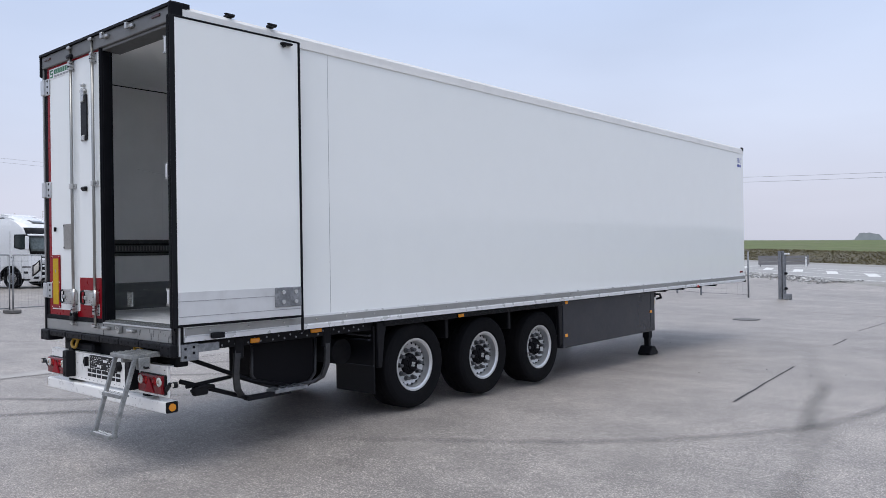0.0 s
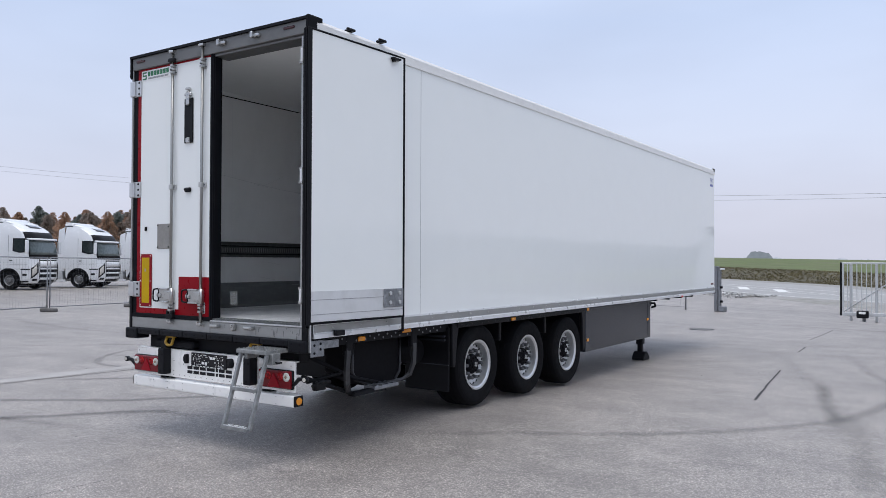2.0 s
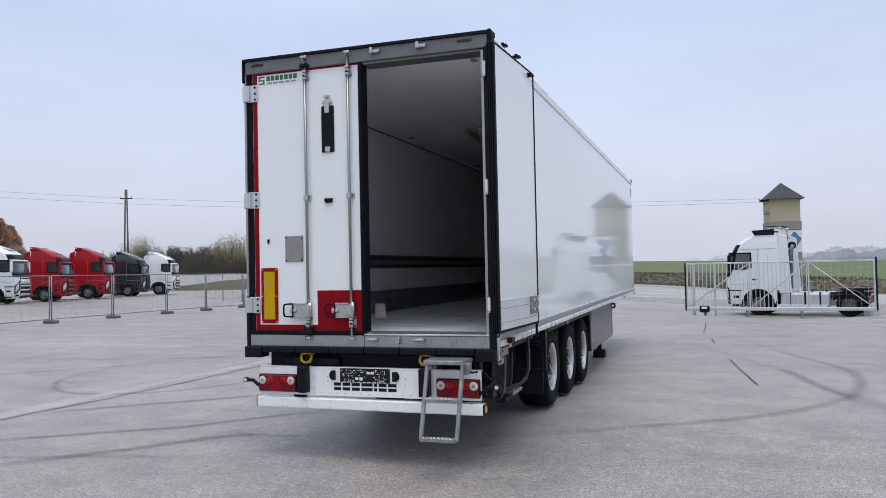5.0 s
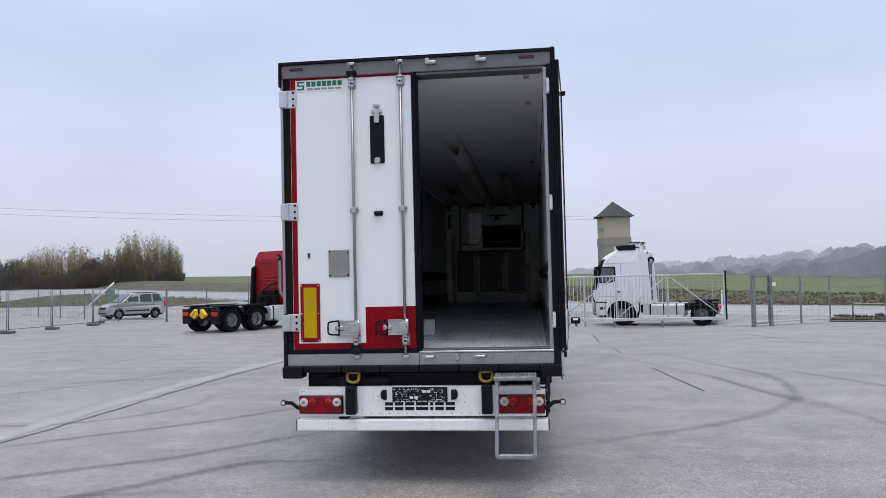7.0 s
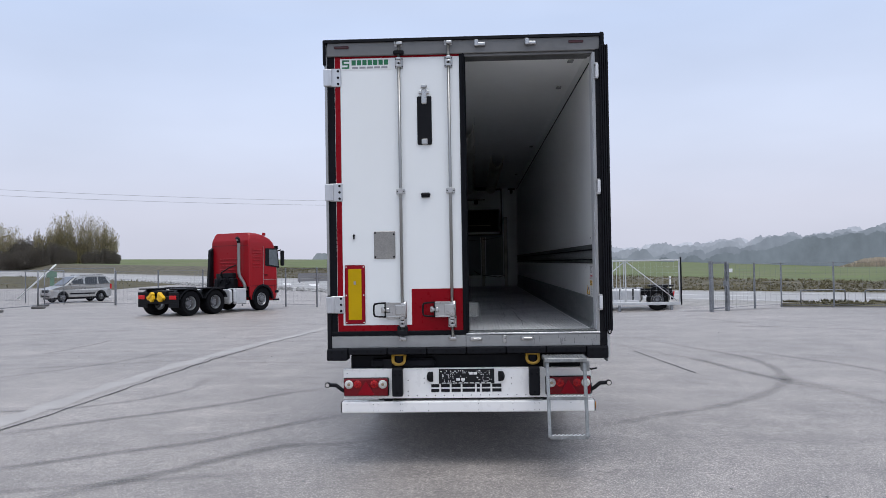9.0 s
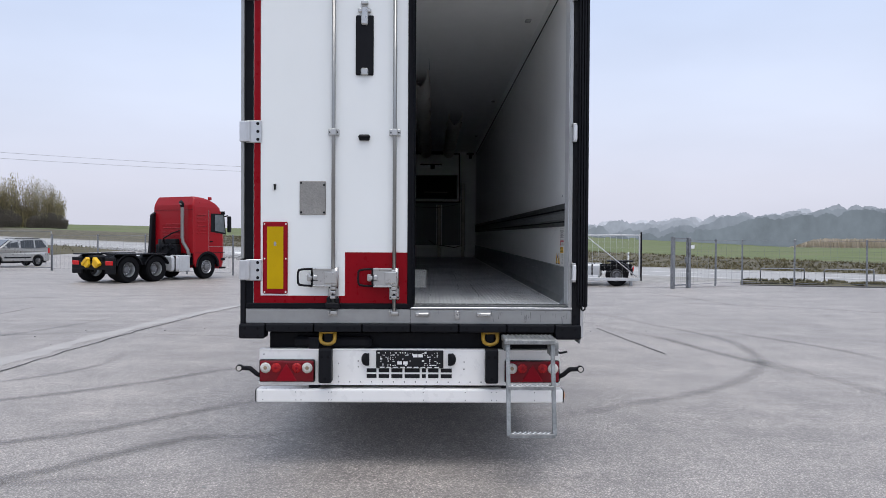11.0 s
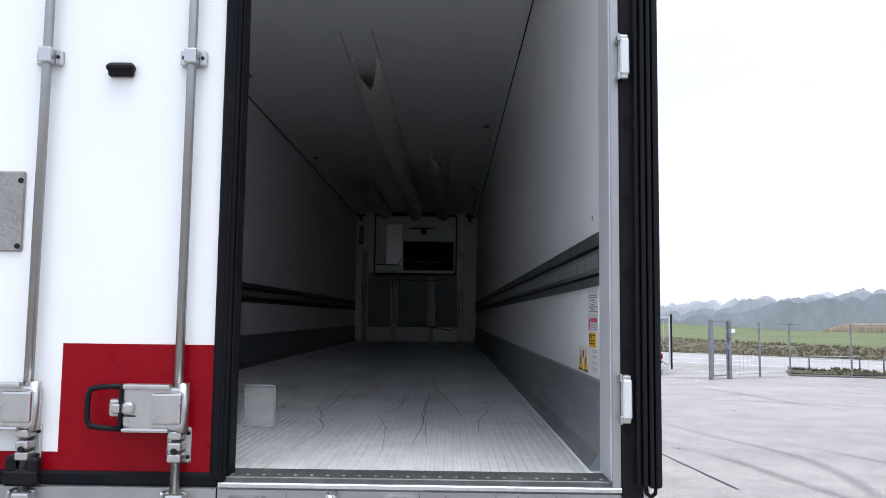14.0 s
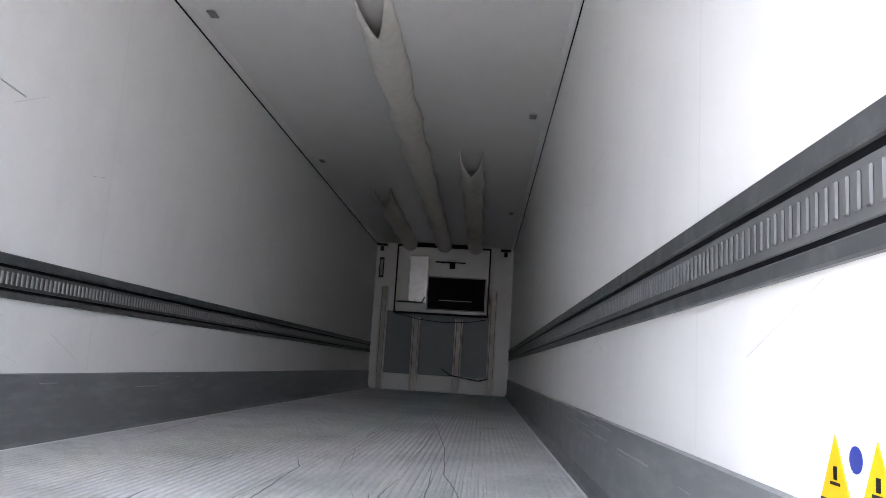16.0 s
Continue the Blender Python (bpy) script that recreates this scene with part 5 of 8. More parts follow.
    part("door_clip", box(box(B(), -1.046, -1.034, -0.075, -0.05, 2.125, 2.17, 0.004), -1.05, -1.03, -0.07, -0.05, 2.155, 2.17, 0.004), M_CHASS, door)
    # dealer sticker: green sign and bars
    st = part("door_sticker", box(B(), -1.148, -0.672, -0.0525, -0.0495, 3.718, 3.826), M_STICK, door, "white sticker with green print")
    bm = B()
    for x0, x1, z0, z1 in ((-1.130, -1.062, 3.800, 3.814), (-1.130, -1.114, 3.774, 3.814), (-1.130, -1.062, 3.767, 3.781), (-1.078, -1.062, 3.738, 3.775), (-1.130, -1.062, 3.734, 3.748)):
        box(bm, x0, x1, -0.0545, -0.052, z0, z1)
    for i in range(7):
        x = -1.04 + 0.051 * i
        box(bm, x, x + 0.040, -0.0545, -0.052, 3.764, 3.812)
    tagged(part("sticker_print", bm, M_GREEN, st), kind="stuff")
    bm = B()
    for i in range(5):
        x = -1.035 + 0.069 * i
        box(bm, x, x + 0.058, -0.0545, -0.052, 3.732, 3.750)
    tagged(part("sticker_line", bm, M_INKG, st), kind="stuff")

    return door


CLOSED = door_closed()
CLOSED.location.y = 0.052
FRAME.location.y = 0.03
BUFFER.location.y = 0.04


# open rear door, folded back flat along the side wall
def door_open():
    door = part("rear_door", box(B(), 1.330, 1.392, -0.035, 1.235, 1.268, 3.872, 0.004), M_WHITE, TRAILER, "open white rear door folded back against the side")
    door.matrix_local = pose(1.30, 0, 0, 0, 0, -3.2) @ pose(-1.345, 0, 0)
    bm = B()
    for x0, x1, y0, y1 in ((1.320, 1.334, -0.060, -0.028), (1.338, 1.353, -0.068, -0.028), (1.357, 1.371, -0.070, -0.028), (1.375, 1.395, -0.064, -0.020)):
        box(bm, x0, x1, y0, y1, 1.245, 3.885, 0.007, 2)
    box(bm, 1.322, 1.393, -0.040, -0.02, 1.25, 3.88)
    part("edge_seal", bm, M_RUBL, door, "fluted black rubber edge seal")
    bm = B()
    box(bm, 1.330, 1.401, 1.232, 1.258, 1.25, 3.882, 0.006)
    box(bm, 1.330, 1.399, -0.03, 1.235, 3.866, 3.884, 0.005)
    box(bm, 1.330, 1.399, -0.03, 1.235, 1.250, 1.272, 0.005)
    part("edge_seal", bm, M_RUB, door)
    kp = part("kick_plate", box(B(), 1.391, 1.397, -0.018, 1.230, 1.275, 1.545), M_TOPRAIL, door, "ribbed aluminium kick plate")
    bm = B()
    for z in (1.335, 1.465):
        box(bm, 1.396, 1.3990, -0.018, 1.228, z, z + 0.005)
    tagged(part("plate_ribs", bm, M_INKG, kp), kind="stuff")
    br = part("hinge_bracket", box(B(), 1.396, 1.411, 0.935, 1.228, 1.362, 1.545, 0.006), M_GALV, door, "galvanised corner bracket with bolts")
    bm = B()
    for y in (1.02, 1.16):
        for z in (1.41, 1.50):
            rod(bm, (1.410, y, z), (1.424, y, z), 0.020, 6)
    tagged(part("bracket_bolts", bm, M_ALU, br), kind="stuff")
    part("top_latch", box(box(B(), 1.391, 1.440, 1.03, 1.15, 3.822, 3.842, 0.006), 1.391, 1.435, 1.05, 1.075, 3.80, 3.845, 0.005), M_PLAST, door)
    part("door_stay", tube(B(), [(1.37, 1.262, 1.30), (1.37, 1.262, 1.12), (1.33, 1.25, 1.10)], 0.014), M_PLAST, door)
    part("stay_hook", tube(B(), [(1.35, -0.035, 1.25), (1.352, -0.035, 1.225), (1.365, -0.035, 1.215), (1.378, -0.035, 1.225), (1.38, -0.035, 1.25)], 0.006), M_PLAST, door)
    for y in (0.55, 1.0):
        part("roof_stop", box(box(B(), 1.24, 1.33, y - 0.02, y + 0.05, 4.0, 4.025, 0.006), 1.28, 1.31, y - 0.035, y + 0.065, 4.02, 4.034, 0.005), M_PLAST, door)


door_open()

# lower rail under the open door with a white edge
part("door_rest", box(B(), 1.318, 1.365, 0.30, 0.42, 1.13, 1.18, 0.006), M_PLAST, TRAILER)
part("rail_end_plate", box(B(), 1.255, 1.325, -0.005, 0.012, 1.0, 1.25, 0.005), M_ALU, TRAILER)
part("corner_bracket", box(box(B(), 1.295, 1.312, 0.02, 0.19, 0.955, 1.10, 0.005), 1.2, 1.30, 0.05, 0.40, 1.02, 1.09), M_GALV, TRAILER)
bm = B()
for y, z in ((0.06, 0.99), (0.06, 1.06), (0.14, 1.02), (0.14, 1.07)):
    rod(bm, (1.311, y, z), (1.317, y, z), 0.012, 8)
tagged(part("corner_bolts", bm, M_CHASS, TRAILER), kind="stuff")

# classification mark at the front corner
mk = bpy.data.curves.new("class_mark", "FONT")
mk.body = "FRC"
mk.size = 0.15
mk.extrude = 0.0008
mk.align_x = "CENTER"
mo = new("class_mark", mk)
mo.data.materials.append(M_BLUE)
mo.parent = TRAILER
mo.matrix_local = pose(1.2985, 13.28, 3.66, 90, 0, 90)
tagged(mo, "blue class letters")
part("class_date", box(box(box(B(), 1.297, 1.299, 13.15, 13.19, 3.57, 3.63), 1.297, 1.299, 13.21, 13.27, 3.57, 3.63), 1.297, 1.299, 13.29, 13.37, 3.57, 3.63), M_BLUE, TRAILER)
part("side_mark", box(B(), 1.297, 1.300, 13.22, 13.40, 1.31, 1.345), M_LENSR, TRAILER)
part("side_seam", box(B(), 1.2965, 1.2985, 1.70, 1.704, 1.26, 3.86), M_INKG, TRAILER)

# rear under-run protection and lamp board
BOARD = part("lamp_board", box(box(B(), -1.155, 1.145, -0.012, 0.012, 0.634, 0.908, 0.004), -1.155, 1.145, -0.016, 0.05, 0.899, 0.911, 0.003), M_PAINTW, TRAILER, "white painted lamp board with lettered centre")
BAR = part("under_run_bar", box(B(), -1.172, 1.168, -0.050, 0.07, 0.507, 0.610, 0.012, 2), M_PAINTW, TRAILER, "white under-run bar")
part("bar_end", box(B(), 1.166, 1.176, -0.046, 0.066, 0.511, 0.606, 0.008), M_PLAST, BAR)
part("end_reflector", rod(B(), (1.174, 0.01, 0.558), (1.184, 0.01, 0.558), 0.033, 20), M_AMBER, BAR, "round amber reflector")
part("bar_end", box(B(), -1.18, -1.17, -0.046, 0.066, 0.511, 0.606, 0.008), M_PLAST, BAR)
bm = B()
rnd = random.Random(4)
for x in (-1.12, -0.87, -0.83, -0.62, -0.60, -0.36, 0.10, 0.42, 0.62, 0.66, 0.95):
    for z in (0.528, 0.588):
        rod(bm, (x, -0.0515, z), (x, -0.049, z), 0.0035, 6)
tagged(part("bar_rivets", bm, M_INK, BAR), kind="stuff")
bm = B()
for i in range(14):
    x = -0.55 + 0.084 * i
    rod(bm, (x, -0.0145, 0.660), (x, -0.0115, 0.660), 0.0045, 6)
for x, z in ((-0.55, 0.80), (-0.55, 0.70), (-0.40, 0.82), (-0.40, 0.775), (0.41, 0.815), (0.41, 0.76), (-1.12, 0.87), (1.10, 0.87)):
    rod(bm, (x, -0.0145, z), (x, -0.0115, z), 0.005, 6)
tagged(part("board_rivets", bm, M_INK, BOARD), kind="stuff")
# lettering as plain blocks
bm = B()
x = -0.335
for w in (0.075, 0.080, 0.085, 0.115, 0.030, 0.080, 0.085):
    for z0, z1 in ((0.690, 0.720), (0.734, 0.764)):
        box(bm, x, x + w, -0.0145, -0.0115, z0, z1)
    x += w + 0.017
tagged(part("board_lettering", bm, M_INK, BOARD, "row of black print blocks"), kind="stuff")
# plate holder with a pale broken pattern
NP = part("plate_holder", box(B(), -0.262, 0.252, -0.030, -0.010, 0.768, 0.904, 0.004), M_INK, BOARD, "black plate holder with pale printed pattern")
bm = B()
rnd = random.Random(11)
for i in range(26):
    for j in range(7):
        if abs(i - 12.5) < 5.5 and j < 5 and rnd.random() < 0.85:
            continue
        if rnd.random() < 0.42:
            x0, z0 = -0.250 + i * 0.0188, 0.788 + j * 0.0156
            box(bm, x0, x0 + rnd.choice((0.006, 0.009, 0.016)), -0.0315, -0.0295, z0, z0 + rnd.choice((0.004, 0.007, 0.011)))
for x0 in (-0.10, -0.055, 0.02, 0.06):
    box(bm, x0, x0 + 0.034, -0.0315, -0.0295, 0.797 + (0.055 if x0 > 0 else 0), 0.821 + (0.055 if x0 > 0 else 0))
for i in range(9):
    box(bm, -0.235 + 0.052 * i, -0.198 + 0.052 * i, -0.0315, -0.0295, 0.772, 0.779)
tagged(part("holder_print", bm, M_STICK, NP), kind="stuff")
for x, sg in ((-0.345, 1), (0.318, -1)):
    bm = B()
    ball(bm, (x, -0.02, 0.835), 0.05, 12, 8, (0.62, 0.7, 0.95))
    box(bm, x + (0.0 if sg > 0 else -0.03), x + (0.03 if sg > 0 else 0.0), -0.05, -0.01, 0.79, 0.88, 0.004)
    part("plate_lamp", bm, M_PLAST, BOARD)
for x0, x1 in ((-0.692, -0.594), (0.570, 0.668)):
    bf = part("rubber_buffer", box(B(), x0, x1, -0.105, -0.010, 0.664, 0.924, 0.012, 2), M_RUBL, BOARD, "black rubber dock buffer")
    bm = B()
    for z in (0.698, 0.864):
        for kx in ((0.5,) if z < 0.75 else (0.25, 0.75)):
            rod(bm, (x0 + (x1 - x0) * kx, -0.107, z), (x0 + (x1 - x0) * kx, -0.104, z), 0.012, 10)
    tagged(part("buffer_bolts", bm, M_BLACK, bf), kind="stuff")


def radial(cx, cz, r, k, wide):
    """Fine ribs that fan out over a round lens."""
    bm = B()
    for i in range(k):
        a = math.tau * i / k
        rod(bm, (cx + 0.40 * r * math.cos(a), -0.0715, cz + 0.40 * r * math.sin(a)), (cx + 0.95 * r * math.cos(a), -0.0625, cz + 0.95 * r * math.sin(a)), wide * 0.5, 4, wide)
    return bm


M_RIBW = mat("white_lens_rib", (0.78, 0.77, 0.74), 0.15, var=0.05, coat=0.5)
M_BULB = mat("brown_bulb", (0.30, 0.22, 0.14), 0.2, var=0.2, scale=30, coat=0.5)


def tail_lamp(x0, x1):
    lamp = part("tail_lamp", box(B(), x0, x1, -0.060, -0.010, 0.666, 0.826, 0.012, 2), M_LENSR, BOARD, "red tail lamp cluster with round lenses")
    part("lamp_frame", box(B(), x0 - 0.006, x1 + 0.006, -0.040, -0.008, 0.660, 0.832, 0.008), M_PLAST, lamp)
    w = x1 - x0
    for k, r_, clear in ((0.115, 0.042, True), (0.885, 0.042, True), (0.31, 0.039, False), (0.69, 0.039, False)):
        cx = x0 + w * k
        ln = part("lens", ball(B(), (cx, -0.056, 0.774), r_, 20, 8, (1, 0.34, 1)), M_LENSC if clear else M_LENSR2, lamp, "round clear lens" if clear else "round red lens")
        tagged(part("lens_ribs", radial(cx, 0.774, r_, 24 if clear else 16, 0.0026), M_RIBW if clear else M_LENSR, ln), kind="stuff")
        part("bulb", ball(B(), (cx, -0.069, 0.774), r_ * 0.33, 12, 6, (1, 0.3, 1)), M_BULB if clear else M_REDREF, ln)
    part("triangle_reflector", extrude(B(), [(x0 + w * 0.30, 0.674), (x0 + w * 0.70, 0.674), (x0 + w * 0.5, 0.806)], -0.069, -0.058, "y", 0.004), M_REDREF, lamp)


tail_lamp(-1.145, -0.735)
tail_lamp(0.728, 1.135)
for sg in (-1, 1):
    bm = B()
    tube(bm, [(sg * 1.11, -0.02, 0.69), (sg * 1.17, -0.03, 0.722), (sg * 1.22, -0.035, 0.765), (sg * 1.285, -0.035, 0.768)], 0.018)
    mkr = part("outline_marker_arm", bm, M_PLAST, BOARD, "black rubber marker arm")
    part("marker_lens", rod(B(), (sg * 1.30, -0.058, 0.768), (sg * 1.30, -0.012, 0.768), 0.018, 14), M_LENSC, mkr)
    part("marker_cap", rod(B(), (sg * 1.30, -0.053, 0.768), (sg * 1.30, -0.017, 0.768), 0.026, 14), M_PLAST, mkr)
for x in (-0.635, 0.612):
    bm = B()
    pts = [(x - 0.052, 0.05, 1.042), (x - 0.054, 0.01, 1.035), (x - 0.055, -0.005, 0.998)] + [(x + 0.055 * math.cos(a), -0.01, 0.987 - 0.040 * math.sin(a)) for a in [math.pi * (1 - i / 6) for i in range(7)]] + [(x + 0.055, -0.005, 0.998), (x + 0.054, 0.01, 1.035), (x + 0.052, 0.05, 1.042)]
    tube(bm, pts, 0.014)
    box(bm, x - 0.062, x + 0.062, 0.0, 0.03, 1.026, 1.046, 0.005)
    part("tow_lug", box(B(), x - 0.034, x + 0.034, 0.012, 0.09, 0.95, 1.03, 0.008), M_CHASS, TRAILER)
    part("tow_eye", bm, M_ORANGE, TRAILER, "yellow towing loop")
for x in (-0.74, 0.74):
    part("board_bracket", box(B(), x - 0.04, x + 0.04, 0.0, 0.12, 0.55, 1.0), M_CHASS, TRAILER)

# folding access ladder
LAD = part("access_ladder", box(B(), 0.693, 1.070, -0.295, -0.01, 0.990, 1.026, 0.005), M_LADDER, TRAILER, "galvanised fold-down access ladder")
bm = B()
rnd = random.Random(2)
for i in range(12):
    for j in range(5):
        rod(bm, (0.71 + 0.032 * i, -0.27 + 0.055 * j, 1.028), (0.71 + 0.032 * i, -0.27 + 0.055 * j, 1.034), 0.009, 6, 0.005)
tagged(part("tread_studs", bm, M_LADDER, LAD), kind="stuff")
for x, xb in ((0.722, 0.716), (1.052, 1.043)):
    a, c = Vector((x, -0.255, 0.995)), Vector((xb, -0.447, 0.357))
    bm = B()
    box(bm, -0.017, 0.017, -0.015, 0.015, 0, (c - a).length, 0.003, m=Matrix.Translation(a) @ (c - a).to_track_quat("Z", "X").to_matrix().to_4x4())
    part("ladder_leg", bm, M_LADDER, LAD)
for z in (0.692, 0.370):
    k = (0.985 - z) / 0.66
    y = -0.255 - 0.20 * k
    bm = B()
    x0, x1 = 0.722 - 0.006 * k, 1.052 - 0.009 * k
    box(bm, x0, x1, y - 0.038, y + 0.038, z - 0.012, z + 0.006, 0.003)
    box(bm, x0, x1, y - 0.040, y - 0.034, z - 0.020, z + 0.010, 0.002)
    tread = part("tread", bm, M_LADDER, LAD)
    bm, bh = B(), B()
    for i in range(8):
        for j in (-1, 1):
            xs = x0 + 0.035 + 0.036 * i + 0.008 * j
            rod(bm, (xs, y + 0.017 * j, z + 0.002), (xs, y + 0.017 * j, z + 0.015), 0.013, 7, 0.009)
            rod(bh, (xs, y + 0.017 * j, z + 0.0150), (xs, y + 0.017 * j, z + 0.0165), 0.006, 6)
    tagged(part("grip_studs", bm, M_ALU, tread), kind="stuff")
    tagged(part("stud_holes", bh, M_INK, tread), kind="stuff")
part("ladder_hinge", box(B(), 1.03, 1.10, -0.24, -0.14, 0.90, 1.0, 0.006), M_LADDER, LAD)
part("ladder_hinge", box(B(), 0.70, 0.74, -0.2, -0.06, 0.93, 0.98), M_LADDER, LAD)
part("ladder_latch", tube(B(), [(1.08, -0.20, 0.93), (1.12, -0.20, 0.915), (1.17, -0.20, 0.925)], 0.008), M_CHASS, LAD)

# chassis
for x in (-0.5, 0.5):
    part("chassis_beam", box(box(extrude(B(), [(0.10, 0.96), (1.9, 0.93), (2.5, 0.74), (9.4, 0.74), (9.4, 1.10), (0.10, 1.10)], x - 0.012, x + 0.012, "x"), x - 0.07, x + 0.07, 2.5, 9.4, 0.735, 0.75), x - 0.07, x + 0.07, 0.10, 12.6, 1.09, 1.112), M_CHASS, TRAILER)
    part("neck_beam", box(B(), x - 0.012, x + 0.012, 9.4, 12.6, 1.0, 1.10), M_CHASS, TRAILER)
cross = part("cross_member", box(B(), -1.14, 1.14, 0.25, 0.31, 1.06, 1.118), M_CHASS, TRAILER)
for i in range(1, 16):
    share("cross_member", cross, pose(0, 0.80 * i, 0))
part("underfloor", box(B(), -1.235, 1.235, 0.03, 13.2, 1.106, 1.122), M_CHASS, TRAILER)
part("rear_cross_beam", box(box(B(), -1.1, 1.1, 0.10, 0.22, 0.88, 1.03, 0.01), -0.9, -0.3, 0.02, 0.12, 0.92, 1.0, 0.02), M_CHASS, TRAILER)
# perforated side beam behind the rear corner
bm = B()
box(bm, 1.16, 1.19, 0.20, 2.4, 1.015, 1.112, 0.004)
sb = part("perforated_beam", bm, M_CHASS, TRAILER)
bm = B()
for i in range(26):
    rod(bm, (1.189, 0.5 + 0.07 * i, 1.04 + 0.03 * (i % 2)), (1.193, 0.5 + 0.07 * i, 1.04 + 0.03 * (i % 2)), 0.010, 8)
tagged(part("beam_bolts", bm, M_GALV, sb), kind="stuff")
part("side_lamp", box(B(), 1.186, 1.21, 0.80, 0.90, 1.03, 1.075, 0.006), M_AMBER, TRAILER)
part("side_lamp", box(B(), 1.186, 1.21, 1.52, 1.66, 1.06, 1.10, 0.006), M_AMBER, TRAILER)
# pallet carrier hooks and arms
M_HOOK = mat("worn_black_steel", (0.045, 0.046, 0.05), 0.45, metal=0.4, var=0.4, scale=9, dirt=(0.12, 0.12, 0.12), dscale=7, damount=0.4)


def flat_bar(pts, wide, thick):
    """A bent flat bar whose broad side faces along its bend."""
    bm = B()
    pts = [Vector(p) for p in pts]
    rows = []
    for i, p in enumerate(pts):
        d = (pts[min(i + 1, len(pts) - 1)] - pts[max(i - 1, 0)]).normalized()
        n_ = (Vector((0, 1, 0)) - d * d.y).normalized()
        t_ = d.cross(n_).normalized()
        rows.append([bm.verts.new(p + n_ * a * wide + t_ * c * thick) for a, c in ((-1, -1), (1, -1), (1, 1), (-1, 1))])
    for A, C in zip(rows, rows[1:]):
        for j in range(4):
            bm.faces.new((A[j], A[(j + 1) % 4], C[(j + 1) % 4], C[j]))
    bm.faces.new(rows[0][::-1])
    bm.faces.new(rows[-1])
    bmesh.ops.recalc_face_normals(bm, faces=bm.faces)
    return bm


for pts in (((1.17, 0.68, 1.08), (1.19, 0.655, 0.92), (1.19, 0.64, 0.76), (1.17, 0.67, 0.62), (1.12, 0.74, 0.55), (1.02, 0.82, 0.525)),
            ((1.17, 1.74, 1.08), (1.19, 1.74, 0.90), (1.19, 1.73, 0.72), (1.17, 1.69, 0.61), (1.12, 1.62, 0.555), (1.02, 1.52, 0.53))):
    part("carrier_hook", flat_bar(pts, 0.030, 0.014), M_HOOK, TRAILER, "curved flat steel carrier hook")
    part("hook_plate", box(B(), 1.14, 1.20, pts[0][1] - 0.05, pts[0][1] + 0.05, 0.90, 1.10, 0.01), M_CHASS, TRAILER)
for pts, r_ in ((((1.10, 0.13, 0.755), (1.10, 0.84, 0.505)), 0.022), (((1.0, 0.28, 0.93), (1.0, 0.94, 0.645), (1.0, 1.52, 0.50)), 0.022), (((1.10, 0.19, 0.70), (1.10, 0.65, 0.73)), 0.018), (((1.02, 0.84, 0.52), (0.70, 1.0, 0.52)), 0.018)):
    part("carrier_arm", tube(B(), pts, r_, 6), M_CHASS, TRAILER)
part("carrier_tray", box(B(), 1.07, 1.16, 0.80, 1.30, 0.485, 0.525, 0.006), M_CHASS, TRAILER)
tray = part("tray_grip", box(B(), 1.02, 1.17, 1.10, 1.50, 0.508, 0.545, 0.006), M_GALV, TRAILER, "worn grey carrier slide")
for i in range(4):
    part("grip_bar", box(B(), 1.03, 1.16, 1.14 + 0.09 * i, 1.17 + 0.09 * i, 0.545, 0.556, 0.003), M_GALV, tray)
part("spare_box", extrude(B(), [(0.96, 1.0), (0.96, 0.68), (1.02, 0.62), (1.36, 0.49), (1.66, 0.53), (1.74, 0.62), (1.74, 1.0)], 0.60, 0.985, "x", 0.02, 2), M_BLACK, TRAILER)
part("box_rim", tube(B(), [(0.99, 0.96, 0.98), (0.99, 0.955, 0.69), (0.99, 1.02, 0.61), (0.99, 1.36, 0.485), (0.99, 1.64, 0.515), (0.99, 1.74, 0.62), (0.99, 1.75, 0.98)], 0.016), M_HOOK, TRAILER)
part("air_tank", rod(B(), (-0.9, 2.2, 0.78), (0.9, 2.2, 0.78), 0.14, 20), M_CHASS, TRAILER)
part("plug_bracket", tube(box(B(), 1.13, 1.19, 0.22, 0.36, 0.62, 0.70, 0.01), [(1.16, 0.2, 0.66), (1.18, 0.3, 0.70), (1.17, 0.42, 0.68)], 0.02), M_PLAST, TRAILER)


NUT = mesh_of(rod(rod(B(), (0, 0, 0), (0, 0, 0.012), 0.030, 10), (0, 0, 0.012), (0, 0, 0.065), 0.024, 8, 0.020), "wheel_nut", M_RIMD)


# wheels
M_DISC = mat("silver_wheel_disc", (0.58, 0.59, 0.60), 0.42, metal=0.35, var=0.08, scale=10, dirt=(0.34, 0.34, 0.33), dscale=8, damount=0.2)


